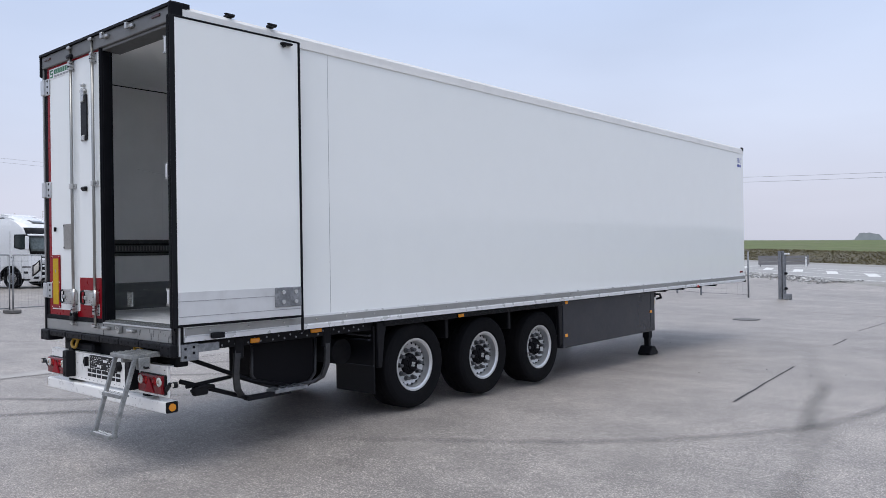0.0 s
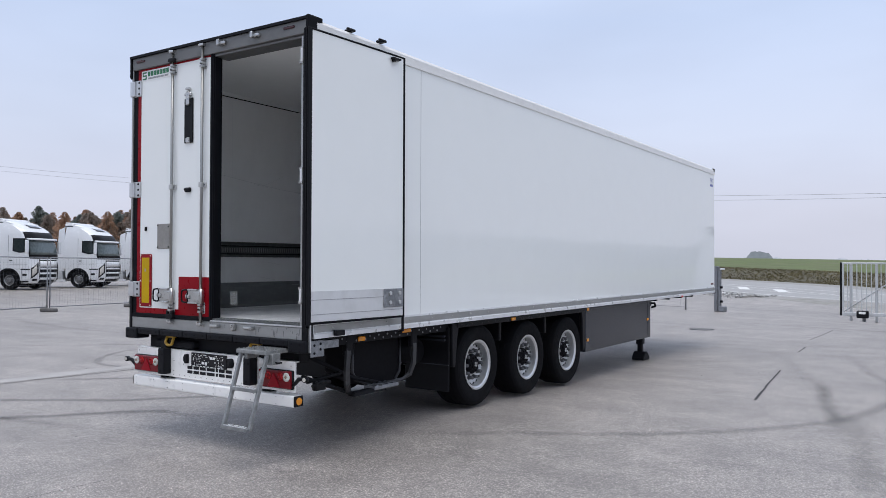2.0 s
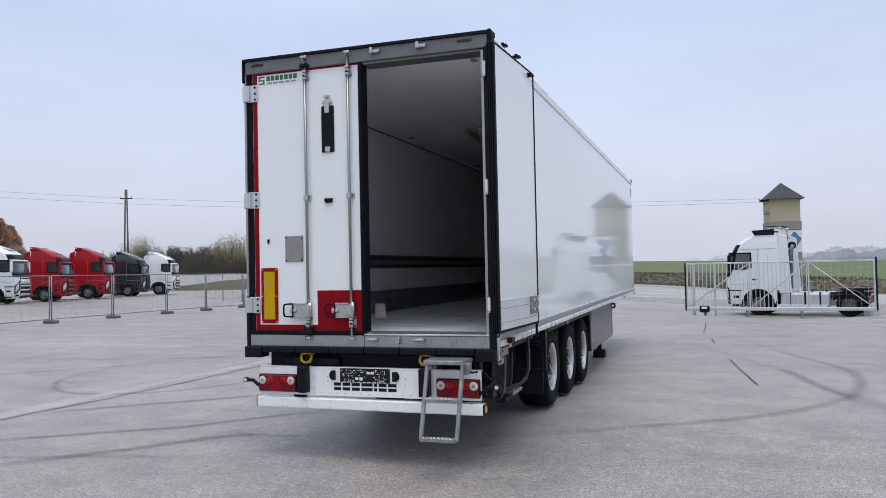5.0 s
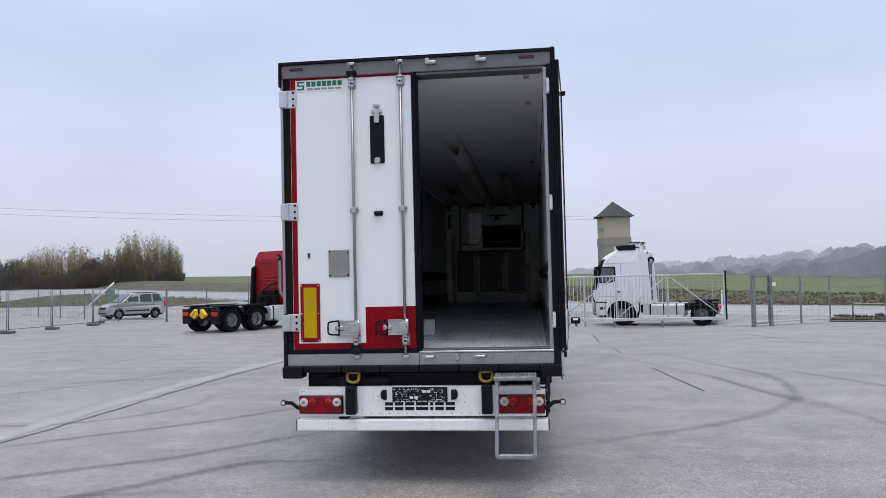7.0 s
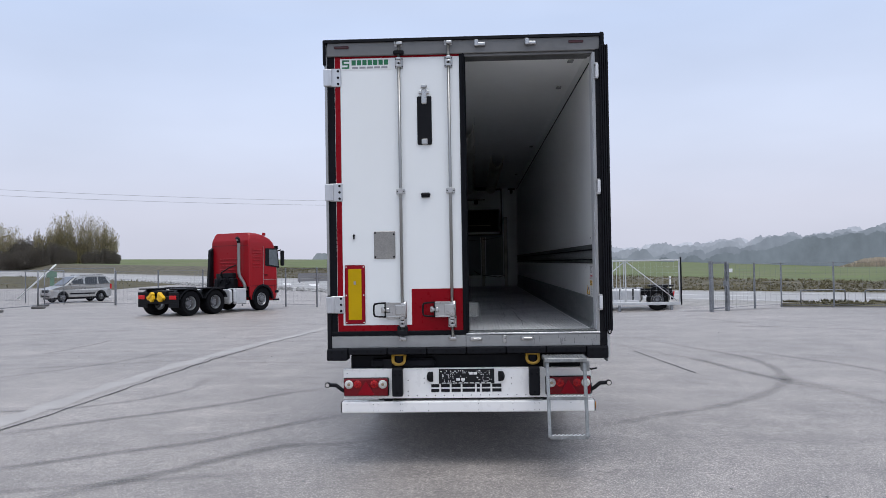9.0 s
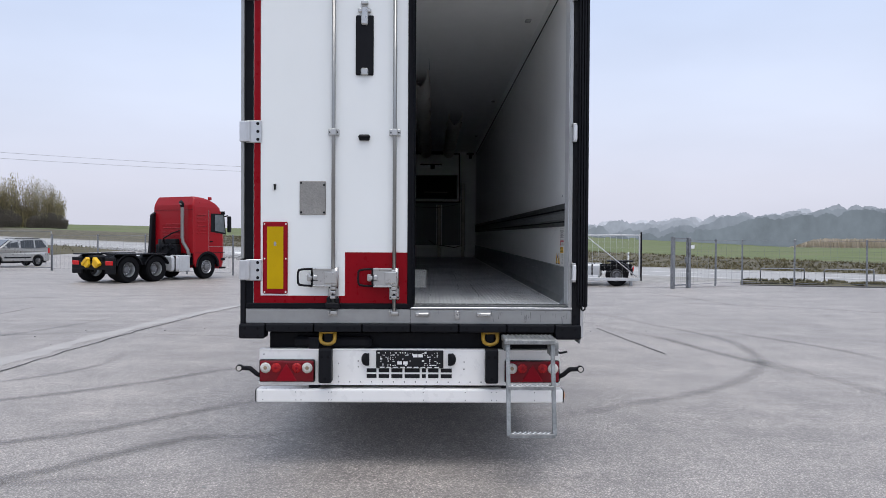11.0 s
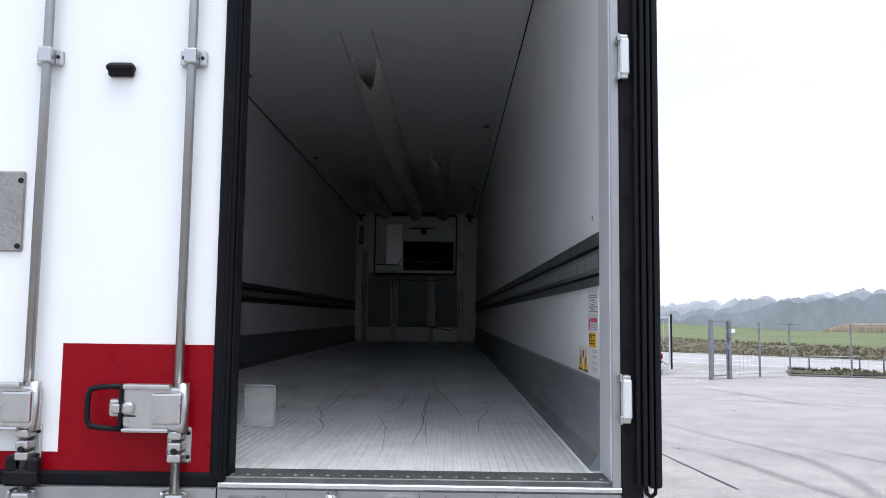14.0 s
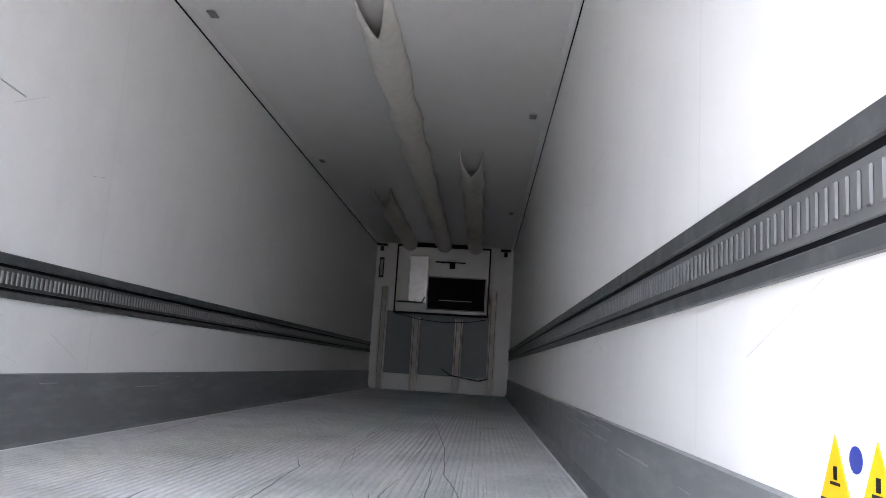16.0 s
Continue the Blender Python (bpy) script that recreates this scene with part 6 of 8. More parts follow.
def wheel(y, side):
    z = at_wheels(y)
    m = Matrix.Translation((side * 1.02, y, z)) @ Matrix.Scale(side, 4, (1, 0, 0))
    bm = B()
    prof = [(0.292, -0.165), (0.33, -0.188), (0.42, -0.196), (0.485, -0.188), (0.518, -0.168), (0.532, -0.14), (0.535, -0.09), (0.528, -0.088), (0.528, -0.078), (0.535, -0.076), (0.535, -0.008),
            (0.528, -0.006), (0.528, 0.006), (0.535, 0.008), (0.535, 0.076), (0.528, 0.078), (0.528, 0.088), (0.535, 0.09), (0.532, 0.14), (0.518, 0.168), (0.485, 0.188), (0.47, 0.189), (0.465, 0.193), (0.42, 0.196), (0.33, 0.188), (0.292, 0.165)]
    prof = [(0.292 + (r_ - 0.292) * 0.856, h_) for r_, h_ in prof]
    lathe(bm, prof, 48, m)
    bmesh.ops.recalc_face_normals(bm, faces=bm.faces)
    w = part("wheel", bm, M_TYRE, TRAILER, "black trailer tyre on a steel wheel")
    bm = B()
    lathe(bm, [(0.262, -0.16), (0.262, 0.02), (0.275, 0.05), (0.262, 0.09), (0.272, 0.15), (0.300, 0.172), (0.302, 0.182), (0.282, 0.180), (0.264, 0.166), (0.256, 0.12), (0.254, 0.06)], 48, m)
    bmesh.ops.recalc_face_normals(bm, faces=bm.faces)
    part("rim", bm, M_RIM, w, "silver steel rim")
    bm = lathe(B(), [(0.256, 0.060), (0.250, 0.082), (0.236, 0.092), (0.215, 0.088), (0.200, 0.080), (0.130, 0.080), (0.122, 0.070), (0.122, -0.02)], 48, m)
    bmesh.ops.recalc_face_normals(bm, faces=bm.faces)
    part("wheel_disc", bm, M_DISC, w, "pale silver wheel disc with hand holes")
    bm = B()
    for i in range(20):
        a = math.tau * (i + 0.5) / 20
        c = Vector((side * (1.02 + 0.080), y + 0.237 * math.cos(a), z + 0.237 * math.sin(a)))
        rod(bm, c, c + Vector((side * 0.016, 0, 0)), 0.0125, 8)
    tagged(part("rim_holes", bm, M_BLACK, w), kind="stuff")
    bm = B()
    lathe(bm, [(0.0, 0.150), (0.045, 0.150), (0.060, 0.142), (0.062, 0.128), (0.104, 0.122), (0.118, 0.105), (0.122, 0.070)], 24, m)
    for i in range(10):
        a = math.tau * i / 10
        c = Vector((side * (1.02 + 0.118), y + 0.083 * math.cos(a), z + 0.083 * math.sin(a)))
        rod(bm, c, c + Vector((side * 0.024, 0, 0)), 0.012, 6)
    bmesh.ops.recalc_face_normals(bm, faces=bm.faces)
    hub = part("hub", bm, M_BLACK, w, "dark hub cap")
    part("hub_badge", box(box(B(), -0.004, 0.004, -0.034, 0.034, -0.008, 0.008), -0.004, 0.004, -0.012, 0.012, -0.03, 0.03), M_RIM, hub).matrix_local = pose(side * 1.172, y, z, 30, 0, 0)
    for i in range(10):
        a = math.tau * i / 10
        nut = new("wheel_nut", NUT)
        nut.parent = w
        nut.matrix_local = pose(side * 1.098, y + 0.1675 * math.cos(a), z + 0.1675 * math.sin(a), 0, 90 * side, 0)


for wy in (3.05, 4.355, 5.625):
    for sd in (1, -1):
        wheel(wy, sd)
    part("axle", rod(B(), (-0.9, wy, at_wheels(wy)), (0.9, wy, at_wheels(wy)), 0.065, 14), M_CHASS, TRAILER)
    for x in (-0.5, 0.5):
        part("air_spring", rod(box(B(), x - 0.05, x + 0.05, wy - 0.5, wy + 0.3, 0.60, 0.68), (x, wy + 0.25, 0.66), (x, wy + 0.25, 0.8), 0.13, 16), M_CHASS, TRAILER)

for sd in (1, -1):
    # mudflap with bracket, wheel shield and cover strip
    fl = part("mudflap", box(box(B(), *sorted((sd * 0.56, sd * 1.225)), 2.37, 2.39, 0.625, 1.06, 0.006), *sorted((sd * 0.60, sd * 1.22)), 2.375, 2.395, 0.32, 0.63, 0.006), M_PLAST, TRAILER, "black mudflap behind the wheels")
    part("flap_rail", box(B(), *sorted((sd * 0.78, sd * 1.228)), 2.355, 2.376, 0.622, 0.634, 0.003), M_GREY, fl)
    part("flap_bracket", box(B(), *sorted((sd * 0.7, sd * 1.19)), 2.33, 2.365, 0.90, 0.925, 0.004), M_GREY, fl)
    part("flap_bracket", box(B(), *sorted((sd * 0.7, sd * 1.19)), 2.33, 2.365, 0.945, 0.97, 0.004), M_GREY, fl)
    part("wheel_shield", extrude(B(), [(2.40, 1.10), (2.56, 1.10), (2.52, 0.95), (2.475, 0.60), (2.42, 0.60)], *sorted((sd * 1.19, sd * 1.25)), "x", 0.008), M_PLAST, TRAILER)
    cs = part("cover_strip", box(box(B(), *sorted((sd * 1.16, sd * 1.262)), 2.50, 6.16, 1.045, 1.105, 0.012, 2), *sorted((sd * 1.1, sd * 1.24)), 2.5, 6.16, 1.10, 1.118), M_PLAST, TRAILER, "black cover strip over the wheels")
    bm = B()
    for z in (1.058, 1.074, 1.09):
        box(bm, *sorted((sd * 1.26, sd * 1.266)), 2.52, 6.15, z, z + 0.006)
    tagged(part("strip_ribs", bm, M_PLAST, cs), kind="stuff")
    part("strip_lamp", box(B(), *sorted((sd * 1.26, sd * 1.285)), 3.76, 3.86, 1.055, 1.095, 0.006), M_AMBER, cs)
    # wheel arch plates between the tyres
    part("rear_shield", extrude(B(), [(6.03, 1.10), (6.17, 1.10), (6.17, 0.50), (6.10, 0.44), (6.07, 0.95)], *sorted((sd * 1.19, sd * 1.245)), "x", 0.008), M_PLAST, TRAILER)
    for y in (3.69, 4.99):
        part("inner_arch", box(B(), *sorted((sd * 0.75, sd * 1.15)), y - 0.03, y + 0.03, 0.80, 1.06, 0.01), M_PLAST, TRAILER)
    # pallet box
    pb = part("pallet_box", box(B(), *sorted((sd * 0.62, sd * 1.245)), 6.19, 9.20, 0.42, 1.105, 0.012, 2), M_GREY, TRAILER, "dark grey side pallet box")
    part("box_joint", box(B(), *sorted((sd * 1.243, sd * 1.247)), 9.03, 9.036, 0.48, 1.09), M_BLACK, pb)
    for y, z in ((6.24, 1.06), (6.23, 0.58), (9.0, 0.74)):
        part("box_reflector", box(B(), *sorted((sd * 1.245, sd * 1.256)), y, y + 0.07, z, z + 0.045, 0.004), M_AMBER, pb)
    part("box_handle", tube(box(B(), *sorted((sd * 1.15, sd * 1.24)), 9.20, 9.27, 1.0, 1.09, 0.01), [(sd * 1.2, 9.25, 1.05), (sd * 1.28, 9.33, 1.05), (sd * 1.28, 9.38, 0.99), (sd * 1.2, 9.36, 0.96)], 0.018), M_PLAST, pb)
    part("coupling_cap", box(B(), *sorted((sd * 1.12, sd * 1.22)), 9.2, 9.26, 0.88, 0.98, 0.01), M_ORANGE, pb)
    # landing leg
    lz = -0.00663 * 9.58
    lg = part("landing_leg", box(box(B(), *sorted((sd * 0.85, sd * 0.98)), 9.51, 9.64, 0.30 + lz, 1.11, 0.008), *sorted((sd * 0.87, sd * 0.96)), 9.53, 9.62, 0.12 + lz, 0.40, 0.004), M_CHASS, TRAILER, "dark steel landing leg")
    bm = B()
    extrude(bm, [(9.42, 0.0 + lz), (9.73, 0.0 + lz), (9.75, 0.04 + lz), (9.70, 0.09 + lz), (9.62, 0.16 + lz), (9.53, 0.16 + lz), (9.45, 0.09 + lz), (9.40, 0.04 + lz)], *sorted((sd * 0.80, sd * 1.04)), "x", 0.01)
    part("leg_foot", bm, M_CHASS, lg)
    part("front_marker", box(B(), *sorted((sd * 1.30, sd * 1.325)), 10.9, 10.97, 1.10, 1.14, 0.005), M_LENSR2 if sd > 0 else M_AMBER, TRAILER)
part("leg_brace", tube(B(), [(-0.9, 9.58, 0.75), (0.9, 9.58, 0.75)], 0.03), M_CHASS, TRAILER)
part("coupling_plate", box(B(), -0.6, 0.6, 11.2, 13.2, 1.06, 1.118, 0.01), M_CHASS, TRAILER)

# labels on the inner wall by the door
LX = 1.2195
LB = part("wall_label", box(B(), LX, 1.2225, 0.27, 0.462, 1.702, 1.858), M_STICK, TRAILER, "white label sheet with printed lines")
bm = B()
for i, z in enumerate((1.845, 1.830, 1.822, 1.805, 1.788, 1.772, 1.757)):
    box(bm, LX - 0.001, LX, 0.285, 0.45, z, z + (0.004 if i % 3 else 0.0015))
for z in (1.812, 1.795, 1.779):
    box(bm, LX - 0.001, LX, 0.34, 0.41, z, z + 0.005)
tagged(part("label_print", bm, M_INKG, LB), kind="stuff")
part("label_bottle", box(box(B(), LX - 0.001, LX, 0.425, 0.452, 1.708, 1.745), LX - 0.001, LX, 0.432, 0.445, 1.745, 1.752), M_PINK, LB)
part("label_heading", box(B(), LX - 0.001, LX, 0.285, 0.41, 1.735, 1.750), M_PINK, LB)
bm = B()
for z in (1.728, 1.722, 1.716, 1.710):
    box(bm, LX - 0.001, LX, 0.285, 0.41, z, z + 0.002)
tagged(part("label_text", bm, M_INKG, LB), kind="stuff")
YL = part("yellow_label", box(B(), LX, 1.2225, 0.318, 0.452, 1.647, 1.697), M_WARN, TRAILER, "yellow printed notice label")
bm = B()
for z, y0, y1 in ((1.687, 0.385, 0.44), (1.687, 0.33, 0.375), (1.679, 0.39, 0.44), (1.668, 0.39, 0.44), (1.668, 0.33, 0.375), (1.657, 0.335, 0.44)):
    box(bm, LX - 0.001, LX, y0, y1, z, z + 0.004)
tagged(part("label_text", bm, M_INK, YL), kind="stuff")
WS = part("warning_sheet", box(B(), LX, 1.2225, 0.24, 0.67, 1.546, 1.645), M_STICK, TRAILER, "white sheet with two yellow warning triangles")
for y in (0.625, 0.514):
    tr_ = part("warning_triangle", extrude(B(), [(y + 0.045, 1.556), (y - 0.042, 1.556), (y + 0.002, 1.641)], LX - 0.0012, LX, "x"), M_WARN, WS)
    bm = B()
    box(bm, LX - 0.002, LX - 0.001, y - 0.042, y + 0.045, 1.5505, 1.5565)
    box(bm, LX - 0.002, LX - 0.001, y - 0.012, y + 0.016, 1.576, 1.580)
    box(bm, LX - 0.002, LX - 0.001, y - 0.004, y + 0.006, 1.583, 1.60)
    part("triangle_sign", bm, M_INK, WS)
part("round_sign", rod(B(), (LX - 0.001, 0.571, 1.614), (LX, 0.571, 1.614), 0.017, 16), M_BLUE, WS)
bm = B()
for z in (1.634, 1.628, 1.616, 1.610, 1.594, 1.588, 1.574, 1.568, 1.560):
    box(bm, LX - 0.001, LX, 0.30, 0.38 + 0.04 * (int(z * 1000) % 2), z, z + 0.002)
tagged(part("sheet_text", bm, M_INKG, WS), kind="stuff")
part("rivet_mark", box(B(), LX, 1.2225, 0.365, 0.385, 2.105, 2.12), M_INKG, TRAILER)
# clear plastic flap on the inner edge of the closed door
part("clear_flap", box(B(), 0.010, 0.114, 0.222, 0.228, 1.372, 1.508, 0.003), M_CLEAR, TRAILER, "scratched clear plastic flap")
part("flap_rim", box(box(box(B(), 0.010, 0.114, 0.220, 0.230, 1.505, 1.511, 0.002), 0.111, 0.117, 0.220, 0.230, 1.372, 1.507, 0.002), 0.010, 0.112, 0.220, 0.230, 1.369, 1.374, 0.002), M_KICK, TRAILER)


# scuffs, smears and scratches on the inner walls
def wall_marks(side, seed):
    rnd_ = random.Random(seed)
    pale, dark = B(), B()
    for i in range(46):
        y, z = rnd_.uniform(0.3, 7.5), 1.30 + 0.20 * rnd_.random() ** 0.7
        ln, th = rnd_.uniform(0.05, 0.5), rnd_.uniform(0.0015, 0.006)
        box(pale, *sorted((side * 1.2075, side * 1.2105)), y, y + ln, z, z + th, m=Matrix.Rotation(radians(rnd_.uniform(-1.0, 1.0)), 4, "X") if i % 3 else None)
    for i in range(16):
        y, z = rnd_.uniform(1.2, 8), rnd_.uniform(1.27, 1.42)
        box(pale, *sorted((side * 1.2075, side * 1.2105)), y, y + rnd_.uniform(0.004, 0.014), z, z + rnd_.uniform(0.03, 0.11))
    for i in range(26):
        y, z = rnd_.uniform(0.4, 9), rnd_.choice((rnd_.uniform(1.58, 1.84), rnd_.uniform(2.08, 2.9)))
        ln = rnd_.uniform(0.04, 0.45)
        mid = Matrix.Translation((0, y, z))
        box(dark, *sorted((side * 1.2216, side * 1.2224)), -ln / 2, ln / 2, -0.0012, 0.0012, m=mid @ Matrix.Rotation(radians(rnd_.uniform(-25, 25)), 4, "X"))
    tagged(part("kick_scratches", pale, M_PALE, TRAILER), kind="stuff")
    tagged(part("wall_scuffing", dark, M_SMEAR, TRAILER), kind="stuff")


M_SMEAR = mat("faint_smear", (0.72, 0.73, 0.72), 0.5, var=0.2, scale=10)
wall_marks(1, 5)
wall_marks(-1, 9)
part("long_smear", tube(B(), [(-1.2222, 1.0, 2.86), (-1.2222, 1.5, 2.80), (-1.2222, 2.1, 2.74), (-1.2222, 2.6, 2.71)], 0.003, 6), M_SMEAR, TRAILER)


# ---- vehicles ----
def wheel_at(parent, x, y, r, w, rim_mat, side, name="wheel"):
    m = Matrix.Translation((x, y, r)) @ Matrix.Rotation(radians(90 * side), 4, "Z")
    bm = lathe(B(), [(r * 0.56, -w * 0.42), (r * 0.62, -w * 0.5), (r * 0.9, -w * 0.5), (r * 0.98, -w * 0.42), (r, -w * 0.3), (r, w * 0.3), (r * 0.98, w * 0.42), (r * 0.9, w * 0.5), (r * 0.62, w * 0.5), (r * 0.56, w * 0.42)], 28, m)
    tyre = part(name, bm, M_TYRE, parent, "black tyre")
    bm = lathe(B(), [(r * 0.57, -w * 0.4), (r * 0.58, w * 0.38), (r * 0.54, w * 0.43), (r * 0.51, w * 0.36), (r * 0.50, w * 0.10)], 28, m)
    part("rim", bm, rim_mat, tyre, "silver steel rim")
    inset = w * 0.02 if w > 0.4 else w * 0.20
    bm = lathe(B(), [(r * 0.51, inset), (r * 0.42, inset + 0.03), (r * 0.27, inset + 0.02), (r * 0.25, inset + 0.09), (r * 0.17, inset + 0.12), (0.0, inset + 0.12)], 28, m)
    hub = part("hub", bm, M_WHUB, tyre, "dark grey wheel centre")
    bm = B()
    for i in range(10):
        a = math.tau * i / 10
        rod(bm, m @ Vector((inset + 0.02, r * 0.34 * math.cos(a), r * 0.34 * math.sin(a))), m @ Vector((inset + 0.06, r * 0.34 * math.cos(a), r * 0.34 * math.sin(a))), r * 0.036, 6)
    tagged(part("wheel_nuts", bm, M_RIM, hub), kind="stuff")
    return tyre


M_WHUB = mat("wheel_centre_grey", (0.17, 0.172, 0.178), 0.5, metal=0.3, var=0.2, scale=8)


def cab_surface(levels):
    """Front skin of a cab from its levels (height, nose, half width): returns the point at a height and sideways share."""
    zs, xs, ws = zip(*levels)

    def at(z, k, off=0.0):
        nose, half = float(np.interp(z, zs, xs)), float(np.interp(z, zs, ws))
        x = nose - 0.05 * k * k - 0.34 * abs(k) ** 7
        return (x + off, k * (half + off * abs(k)), z)

    return at


def skin_patch(at, z0, z1, k0, k1, off, thick=0.04, nz=3, nk=8, slant=0.0):
    """A curved plate that follows the front of a cab."""
    bm = B()
    faces = []
    for d in (off, off - thick):
        rows = []
        for i in range(nz + 1):
            row = []
            for j in range(nk + 1):
                u = j / nk
                z = z0 + (z1 - z0) * i / nz + slant * (1 - 2 * u)
                row.append(bm.verts.new(at(z, k0 + (k1 - k0) * u, d)))
            rows.append(row)
        faces.append(rows)
    a, c = faces
    for i in range(nz):
        for j in range(nk):
            bm.faces.new((a[i][j], a[i][j + 1], a[i + 1][j + 1], a[i + 1][j])).smooth = True
            bm.faces.new((c[i][j], c[i + 1][j], c[i + 1][j + 1], c[i][j + 1]))
    edge = [(0, j) for j in range(nk)] + [(i, nk) for i in range(nz)] + [(nz, j) for j in range(nk, 0, -1)] + [(i, 0) for i in range(nz, 0, -1)]
    for p, q in zip(edge, edge[1:] + edge[:1]):
        bm.faces.new((a[p[0]][p[1]], c[p[0]][p[1]], c[q[0]][q[1]], a[q[0]][q[1]]))
    bmesh.ops.recalc_face_normals(bm, faces=bm.faces)
    return bm


def cab_shell(at, zs, back, bow=0.05):
    """A closed cab body: rounded nose, flat sides and a slightly drawn-in back; back gives the rear edge at each height."""
    bm = B()
    rings = []
    ks = [-1, -0.985, -0.95, -0.88, -0.76, -0.55, -0.28, 0, 0.28, 0.55, 0.76, 0.88, 0.95, 0.985, 1]
    for z in zs:
        pts = [at(z, k) for k in ks]
        bx, half = back(z), abs(pts[0][1])
        ring = [(bx + bow, -half, z), (bx, -half * 0.95, z)]
        ring += [(bx, half * 0.95, z), (bx + bow, half, z)]
        front = [(max(p[0], bx + bow * 1.5), p[1], z) for p in pts]
        rings.append([bm.verts.new(p) for p in [ring[1], ring[0]] + front + [ring[3], ring[2]]])
    n_ = len(rings[0])
    for a, c in zip(rings, rings[1:]):
        for i in range(n_):
            bm.faces.new((a[i], a[(i + 1) % n_], c[(i + 1) % n_], c[i])).smooth = 1 < i < n_ - 3
    bm.faces.new(rings[0][::-1])
    bm.faces.new(rings[-1])
    bmesh.ops.recalc_face_normals(bm, faces=bm.faces)
    for e in bm.edges:
        e.smooth = e.calc_face_angle(0) < 0.6
    return bm


HIGH_CAB = ((0.36, 1.30, 1.17), (0.60, 1.47, 1.22), (1.15, 1.50, 1.245), (1.80, 1.46, 1.245), (2.30, 1.35, 1.240), (2.80, 1.20, 1.225), (3.10, 1.08, 1.205),
            (3.30, 0.92, 1.185), (3.50, 0.60, 1.155), (3.66, 0.24, 1.125), (3.80, -0.16, 1.09), (3.90, -0.52, 1.04))
LOW_CAB = ((0.36, 1.20, 1.18), (0.60, 1.27, 1.22), (1.15, 1.29, 1.245), (1.85, 1.28, 1.245), (2.50, 1.21, 1.240), (2.95, 1.13, 1.225), (3.12, 1.06, 1.215),
           (3.30, 0.86, 1.18), (3.45, 0.52, 1.13), (3.54, 0.16, 1.07), (3.57, -0.20, 1.02))


def lorry_rear(t, rear, tank_mat, rear_r=0.52, tank=True):
    """Chassis, wheels, mudguards, tanks and coupling behind a cab whose front axle is at the origin."""
    for sd in (-1, 1):
        wheel_at(t, 0, sd * 1.03, 0.52, 0.32, M_RIM, sd)
        for x in rear:
            wheel_at(t, x, sd * 0.95, rear_r, 0.56, M_RIM, sd)
            arc = [math.pi * (0.10 + 0.80 * i / 10) for i in range(11)]
            bm = extrude(B(), [(x + 0.66 * math.cos(a), 0.52 + 0.62 * math.sin(a)) for a in arc] + [(x + 0.61 * math.cos(a), 0.52 + 0.57 * math.sin(a)) for a in arc[::-1]], *sorted((sd * 0.64, sd * 1.25)), "y")
            part("mudguard", bm, M_PLAST, t)
        tx0 = rear[0] + 0.78
        box_ = part("fuel_tank", extrude(B(), [(sd * 0.66, 0.40), (sd * 1.14, 0.38), (sd * 1.22, 0.46), (sd * 1.22, 0.94), (sd * 1.14, 1.02), (sd * 0.66, 1.02)], tx0, -1.0, "x", 0.03, 2), tank_mat, t, "silver fuel tank")
        for k in (0.18, 0.5, 0.82):
            x = tx0 + (-1.0 - tx0) * k
            part("tank_strap", box(B(), x - 0.035, x + 0.035, *sorted((sd * 0.66, sd * 1.228)), 0.37, 1.028, 0.004), M_CHASS, box_)
        part("tail_light", box(B(), rear[-1] - 0.76, rear[-1] - 0.70, *sorted((sd * 0.78, sd * 1.16)), 0.70, 0.86, 0.015), M_LENSR2, t)
    end = rear[-1] - 0.66
    part("chassis_rail", box(B(), end, 0.9, 0.34, 0.44, 0.72, 1.0), M_CHASS, t)
    part("chassis_rail", box(B(), end, 0.9, -0.44, -0.34, 0.72, 1.0), M_CHASS, t)
    part("chassis_floor", box(B(), end + 0.1, -0.8, -0.5, 0.5, 0.70, 0.78), M_CHASS, t)
    mid = sum(rear) / len(rear)
    part("fifth_wheel", extrude(B(), [(mid - 0.75, -0.30), (mid - 0.70, -0.42), (mid + 0.1, -0.46), (mid + 0.42, -0.30), (mid + 0.5, 0), (mid + 0.42, 0.30), (mid + 0.1, 0.46), (mid - 0.70, 0.42), (mid - 0.75, 0.30), (mid - 0.2, 0.06), (mid - 0.2, -0.06)], 1.10, 1.18, "z", 0.02), M_CHASS, t, "black fifth wheel coupling")
    for y in (-0.41, 0.41):
        part("coupling_mount", box(B(), mid - 0.4, mid + 0.3, y - 0.05, y + 0.05, 0.98, 1.12), M_CHASS, t)
    part("tail_beam", box(B(), end - 0.06, end + 0.04, -1.22, 1.22, 0.52, 0.84, 0.02), M_PLAST, t)


